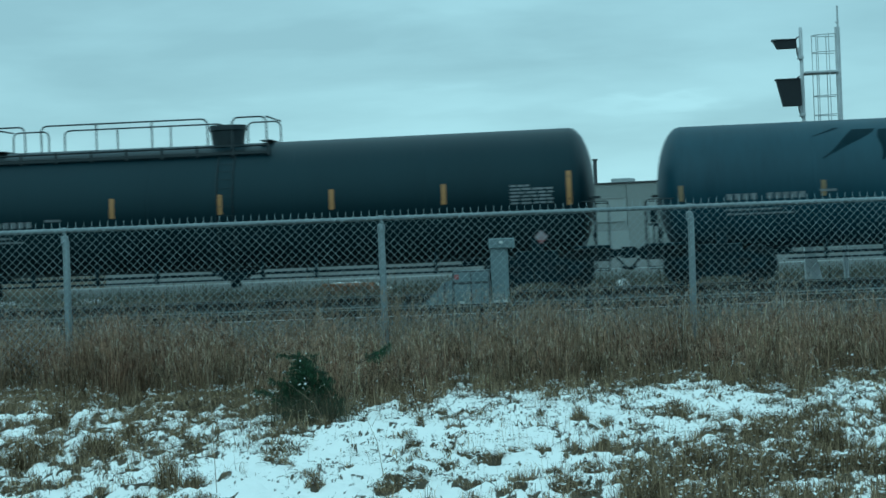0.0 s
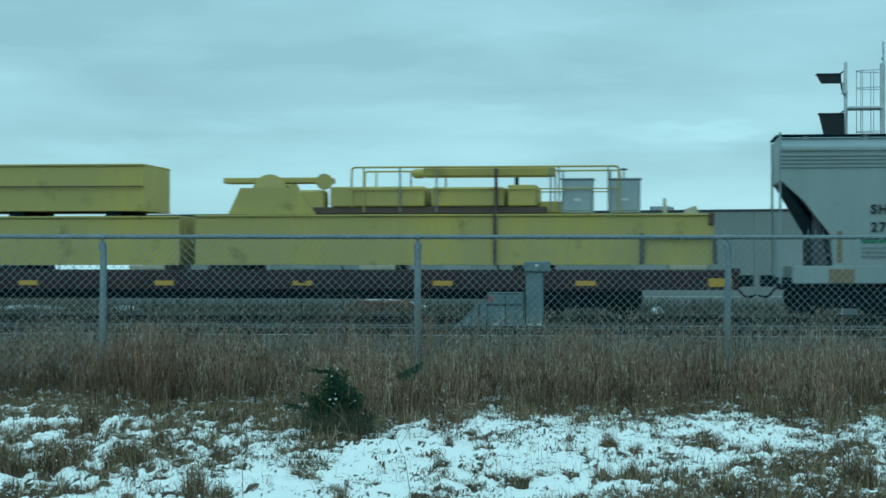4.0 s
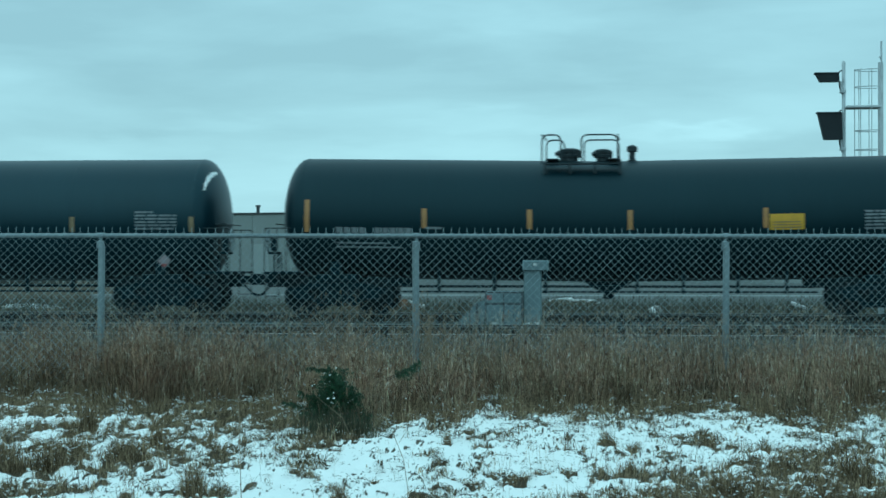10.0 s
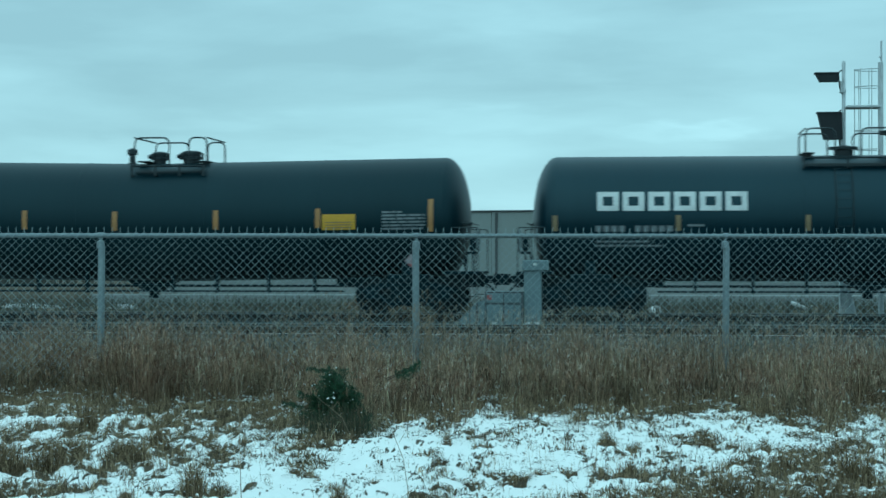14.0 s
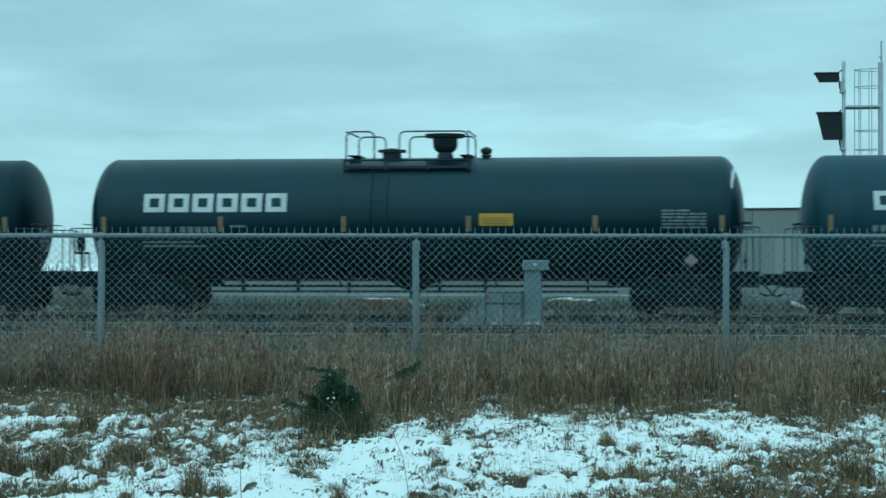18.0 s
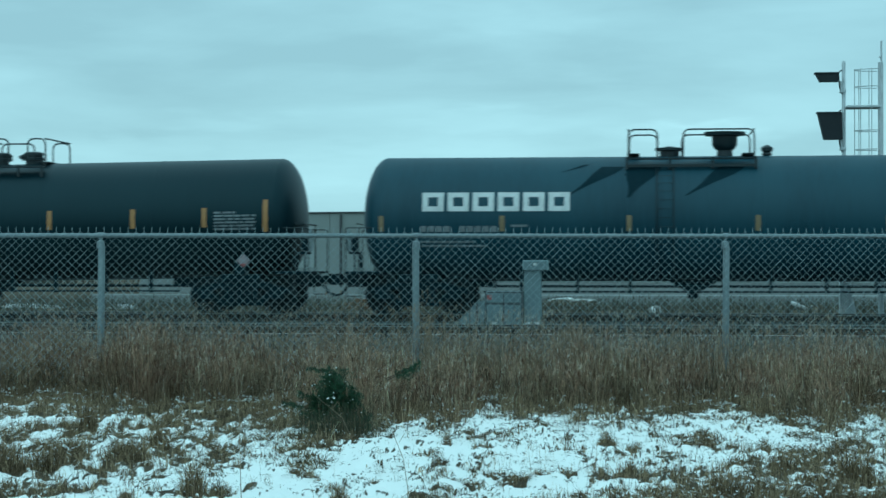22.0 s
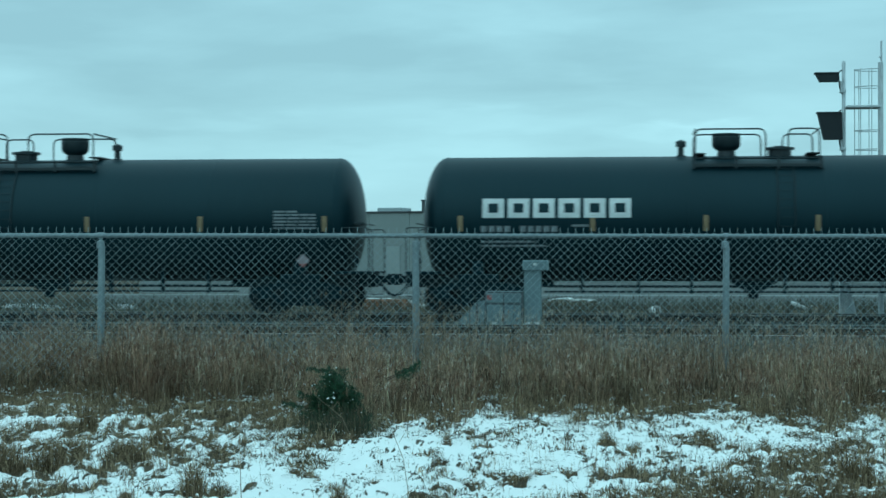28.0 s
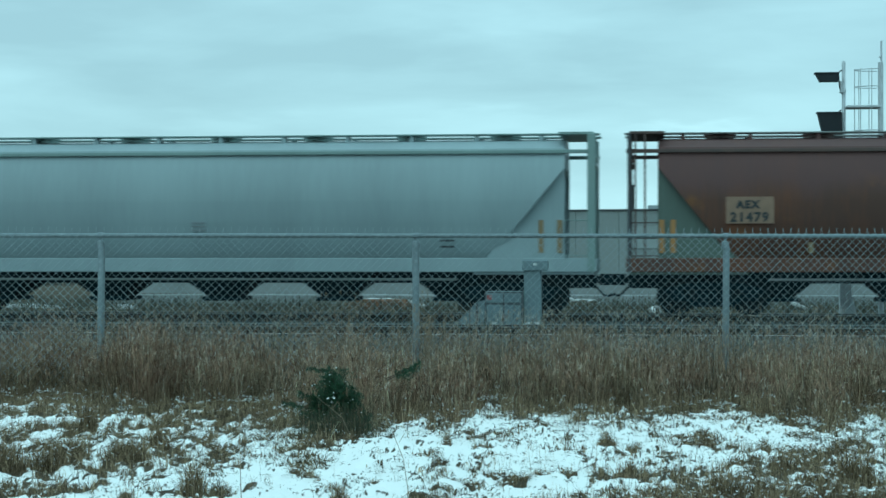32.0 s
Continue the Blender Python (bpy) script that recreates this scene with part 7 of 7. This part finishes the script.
for y in (-1.1, 0.95):
    part("frame", Geo().prism([(0.9, 2.5), (3.1, 2.5), (2.6, 3.15), (1.2, 3.15)], "y", y, y + 0.15), YELLOW, hoist)
part("arm", Geo().box(0.6, 3.35, -0.35, 0.35, 3.30, 3.44, 0.02), YELLOW, hoist)
part("gearbox", Geo().box(2.5, 3.3, -0.95, -0.4, 2.52, 3.1, 0.05), YELLOW, hoist, "yellow gearbox")
part("sheave", Geo().lathe([(-0.06, 0.2), (0, 0.16), (0.06, 0.2)], "y", 18, at=(3.3, -1.0, 3.30)), YELLOW, hoist)
for x, w in ((9.54, 0.76), (10.70, 0.74)):
    c = rider("electrical_cabinet", "grey steel electrical cabinet on a yellow girder", "cabinet", "grey cabinets")
    part("body", Geo().box(x - w / 2, x + w / 2, -1.0, -0.2, 2.5, 3.32, 0.02), GREY_CABINET, c)
    part("door", Geo().box(x - w / 2 + 0.04, x + w / 2 - 0.04, -1.025, -1.003, 2.56, 3.24, 0.01), GREY_CABINET, c)
    part("roof_cap", Geo().box(x - w / 2 - 0.03, x + w / 2 + 0.03, -1.04, -0.17, 3.32, 3.36, 0.01), GREY_CABINET, c)
    part("label", Geo().box(x - 0.08, x + 0.08, -1.034, -1.027, 2.8, 2.86), WHITE_MARK, c, "small white label")
beacon = rider("warning_beacon", "thin mast with small beacon on a cabinet", "beacon")
part("mast", Geo().tube([(10.66, -0.6, 3.36), (10.66, -0.6, 3.56)], 0.015, 6).lathe([(3.56, 0.1), (3.6, 0.08), (3.62, 0.01)], "z", 12, at=(10.66, -0.6, 0)), DARK_TRIM, beacon)
bits = rider("steel_brackets", "small pale steel brackets bolted on a girder", "bracket")
part("fin", Geo().prism([(11.6, 2.48), (11.72, 2.48), (11.68, 2.86), (11.62, 2.86)], "y", -0.9, -0.8), CREAM, bits)
part("fin", Geo().prism([(12.1, 2.48), (12.5, 2.48), (12.4, 2.68), (12.15, 2.60)], "y", -0.9, -0.8), CREAM, bits)

SLOPED = dict(body_half=8.60, slope_z=3.55, foot=6.84)
h5 = hopper_car(-94.43, 9.41, "grey covered hopper wagon with roof hatches and end ladders", HOPPER_GREY, HOPPER_GREY, HOPPER_GREY, HOPPER_GREY, streaks=26, **SLOPED)
on_side(h5, -6.92, 2.30, "SOXX", 0.21, DARK_MARK, y=-1.60, label="dark stencilled letters SOXX")
for k in range(6):
    plate(h5, -5.98 + 0.2 * k, -5.82 + 0.2 * k, 2.30, 2.51, DARK_MARK if k % 2 else HOPPER_LIGHT, y=-1.59, label="stencilled running number")
for k in range(3):
    plate(h5, -6.9 - 0.3 * (k == 2), -6.2 + 0.4 * (k == 0), 1.52 + 0.12 * k, 1.57 + 0.12 * k, HOPPER_LIGHT, y=-1.52)
plate(h5, -7.8, -6.6, 1.2, 1.3, WHITE_MARK, y=-1.581, label="pale stencilled strip")
for x in (-8.5, 8.35):
    plate(h5, x - 0.25, x + 0.25, 1.42, 1.62, YELLOW_MARK, name="reflector", y=-1.40, label="orange reflective patch")
for i in range(9):
    plate(h5, -5.9 + 1.5 * i, -5.2 + 1.5 * i, 1.06, 1.11, DULL_MARK, name="reflector", y=-1.581)
plate(h5, 5.6, 6.1, 1.62, 1.80, DARK_MARK, y=-1.53)
plate(h5, 7.5, 7.75, 1.2, 1.34, WHITE_MARK, y=-1.581)

tank_car(-113.28, 16.38, TANK_NAVY, "dark navy tank wagon with white emblem and yellow panel", "small", notice=True)
tank_car(-131.13, 16.38, TANK_BLUE, "faded blue-grey tank wagon with emblem and dark spill stains", "small", stain=True, arc_size=1.0)
tank_car(-148.91, 16.22, TANK_BLACK, BLACK_LABEL, "funnel", letters=False, sag=0.11, notice=True, marks=[-7.32, -4.43, -1.87, 0.55, 3.76, 7.24])
tank_car(-166.70, 16.37, TANK_NAVY, "dark navy tank wagon with white emblem and yellow panel", "small", flip=True, notice=True, arc_size=0.9)
tank_car(-184.50, 16.20, TANK_BLACK, BLACK_LABEL, "funnel", flip=True, letters=False, sag=0.11, notice=True, low_notice=True, notice_at=4.0, low_marks=True, marks=[-7.16, -4.44, -2.22, 0.0, 2.66, 5.15, 7.42])
tank_car(-202.24, 16.36, TANK_NAVY, "dark navy tank wagon with white emblem and yellow panel", "small", notice=True)
tank_car(-220.10, 16.22, TANK_BLACK, BLACK_LABEL, "funnel", flip=True, letters=False, sag=0.11, notice=True, notice_at=4.6, marks=[-7.2, -5.0, -2.9, -0.6, 1.95, 4.49, 7.27])
tank_car(-237.80, 16.36, TANK_NAVY, NAVY_LABEL, "small")
tank_car(-255.63, 16.30, TANK_BLUE, "faded blue-grey tank wagon with emblem and dark spill stains", "small", flip=True, stain=True)
tank_car(-273.33, 16.36, TANK_NAVY, "dark navy tank wagon with white emblem and yellow panel", "small", notice=True, arc_size=1.0)
tank_car(-291.01, 16.30, TANK_BLACK, NAVY_LABEL, "small", flip=True)
tank_car(-308.80, 16.33, TANK_NAVY, "dark navy tank wagon with white emblem and yellow panel", "small", notice=True, arc_size=0.5)
tank_car(-326.60, 16.34, TANK_BLUE, "faded blue-grey tank wagon with emblem and dark spill stains", "small", stain=True, arc_size=1.0)
tank_car(-344.37, 16.15, TANK_BLACK, BLACK_LABEL, "funnel", flip=True, letters=False, sag=0.11, marks=[-7.16, -5.6, -3.06, -0.33, 1.88, 4.0, 5.8, 7.33])
tank_car(-362.14, 16.33, TANK_NAVY, "dark navy tank wagon with white emblem and yellow panel", "small", notice=True)
tank_car(-380.00, 16.20, TANK_BLACK, "black tank wagon with yellow strips and cream notice board", "wide", letters=False, notice="cream", panel=False,
         marks=[-7.12, -5.43, -3.24, -1.42, 1.42, 3.18, 5.0, 7.3])
tank_car(-397.88, 16.40, TANK_BLACK, "black tank wagon with yellow warning panel", "chimney", flip=True, notice=True)
tank_car(-415.96, 16.30, TANK_BLACK, NAVY_LABEL, "chimney", flip=True)
tank_car(-433.80, 16.34, TANK_BLACK, NAVY_LABEL, "chimney")
tank_car(-451.80, 16.32, TANK_BLACK, NAVY_LABEL, "chimney", flip=True)

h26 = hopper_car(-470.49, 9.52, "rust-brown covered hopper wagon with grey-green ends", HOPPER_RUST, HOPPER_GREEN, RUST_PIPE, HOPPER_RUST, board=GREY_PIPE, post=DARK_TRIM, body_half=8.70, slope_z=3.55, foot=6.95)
plate(h26, -7.1, -5.97, 2.2, 2.84, OLD_CREAM, name="number_panel", y=-1.585, t=0.02, label="cream painted number panel")
on_side(h26, -6.85, 2.57, "AEX", 0.18, DARK_MARK, y=-1.612, label="dark faded letters AEX")
on_side(h26, -7.0, 2.25, "21479", 0.22, DARK_MARK, y=-1.612, label="dark faded number 21479")
for x in (-8.62, -8.35, 8.05, 8.35):
    plate(h26, x - 0.06, x + 0.06, 1.5, 2.3, YELLOW_MARK, name="reflector", y=-1.40, label="upright yellow reflector")
for x in (-5.1, -2.0, 1.1, 4.2):
    plate(h26, x - 0.06, x + 0.06, 1.5, 1.75, DULL_MARK, name="reflector", y=-1.53)
plate(h26, 5.9, 6.5, 1.2, 1.27, CREAM, y=-1.581)

h27 = hopper_car(-490.06, 9.45, "light grey covered hopper wagon with roof hatches and end ladders", HOPPER_LIGHT, HOPPER_LIGHT, HOPPER_GREY, HOPPER_LIGHT, body_half=8.62, slope_z=3.55, foot=6.82)
for z in (1.63, 1.78):
    plate(h27, 5.6, 5.95, z, z + 0.05, DARK_MARK, y=-1.53)
for k in range(3):
    plate(h27, -0.55, -0.2, 2.05 + 0.09 * k, 2.08 + 0.09 * k, GREY_MARK, y=-1.56)
for x in (8.05, 8.5):
    plate(h27, x - 0.06, x + 0.06, 1.5, 2.3, DULL_MARK, name="reflector", y=-1.40)


# ---- the train runs ----
def run(t):
    """Metres gone since the start."""
    return 14.702 * t + 0.00872 * t * t + 0.2 * math.exp(-((t - 29.0) / 0.4) ** 2)


def motions():
    steps = [i * 0.5 for i in range(65)]
    for car, start, wheels in CARS:
        walk(car, [(t, pose(start + run(t), TRACK_Y, RAIL_Z)) for t in steps])
        near = [i / FPS for i in range(int(CLIP * FPS) + 1) if -27 < start + run(i / FPS) < 20]
        for w in wheels:
            times = sorted(set([0.0] + near + [CLIP]))
            rows = []
            for t in times:
                s = min(max(t, near[0]), near[-1])
                rows.append((t, pose(*w.location, 0, math.degrees(run(s) / WHEEL_R) % 360, 0)))
            walk(w, rows)
    for ob, start in RIDERS:
        walk(ob, [(t, pose(start + run(t), TRACK_Y, RAIL_Z)) for t in steps])


motions()
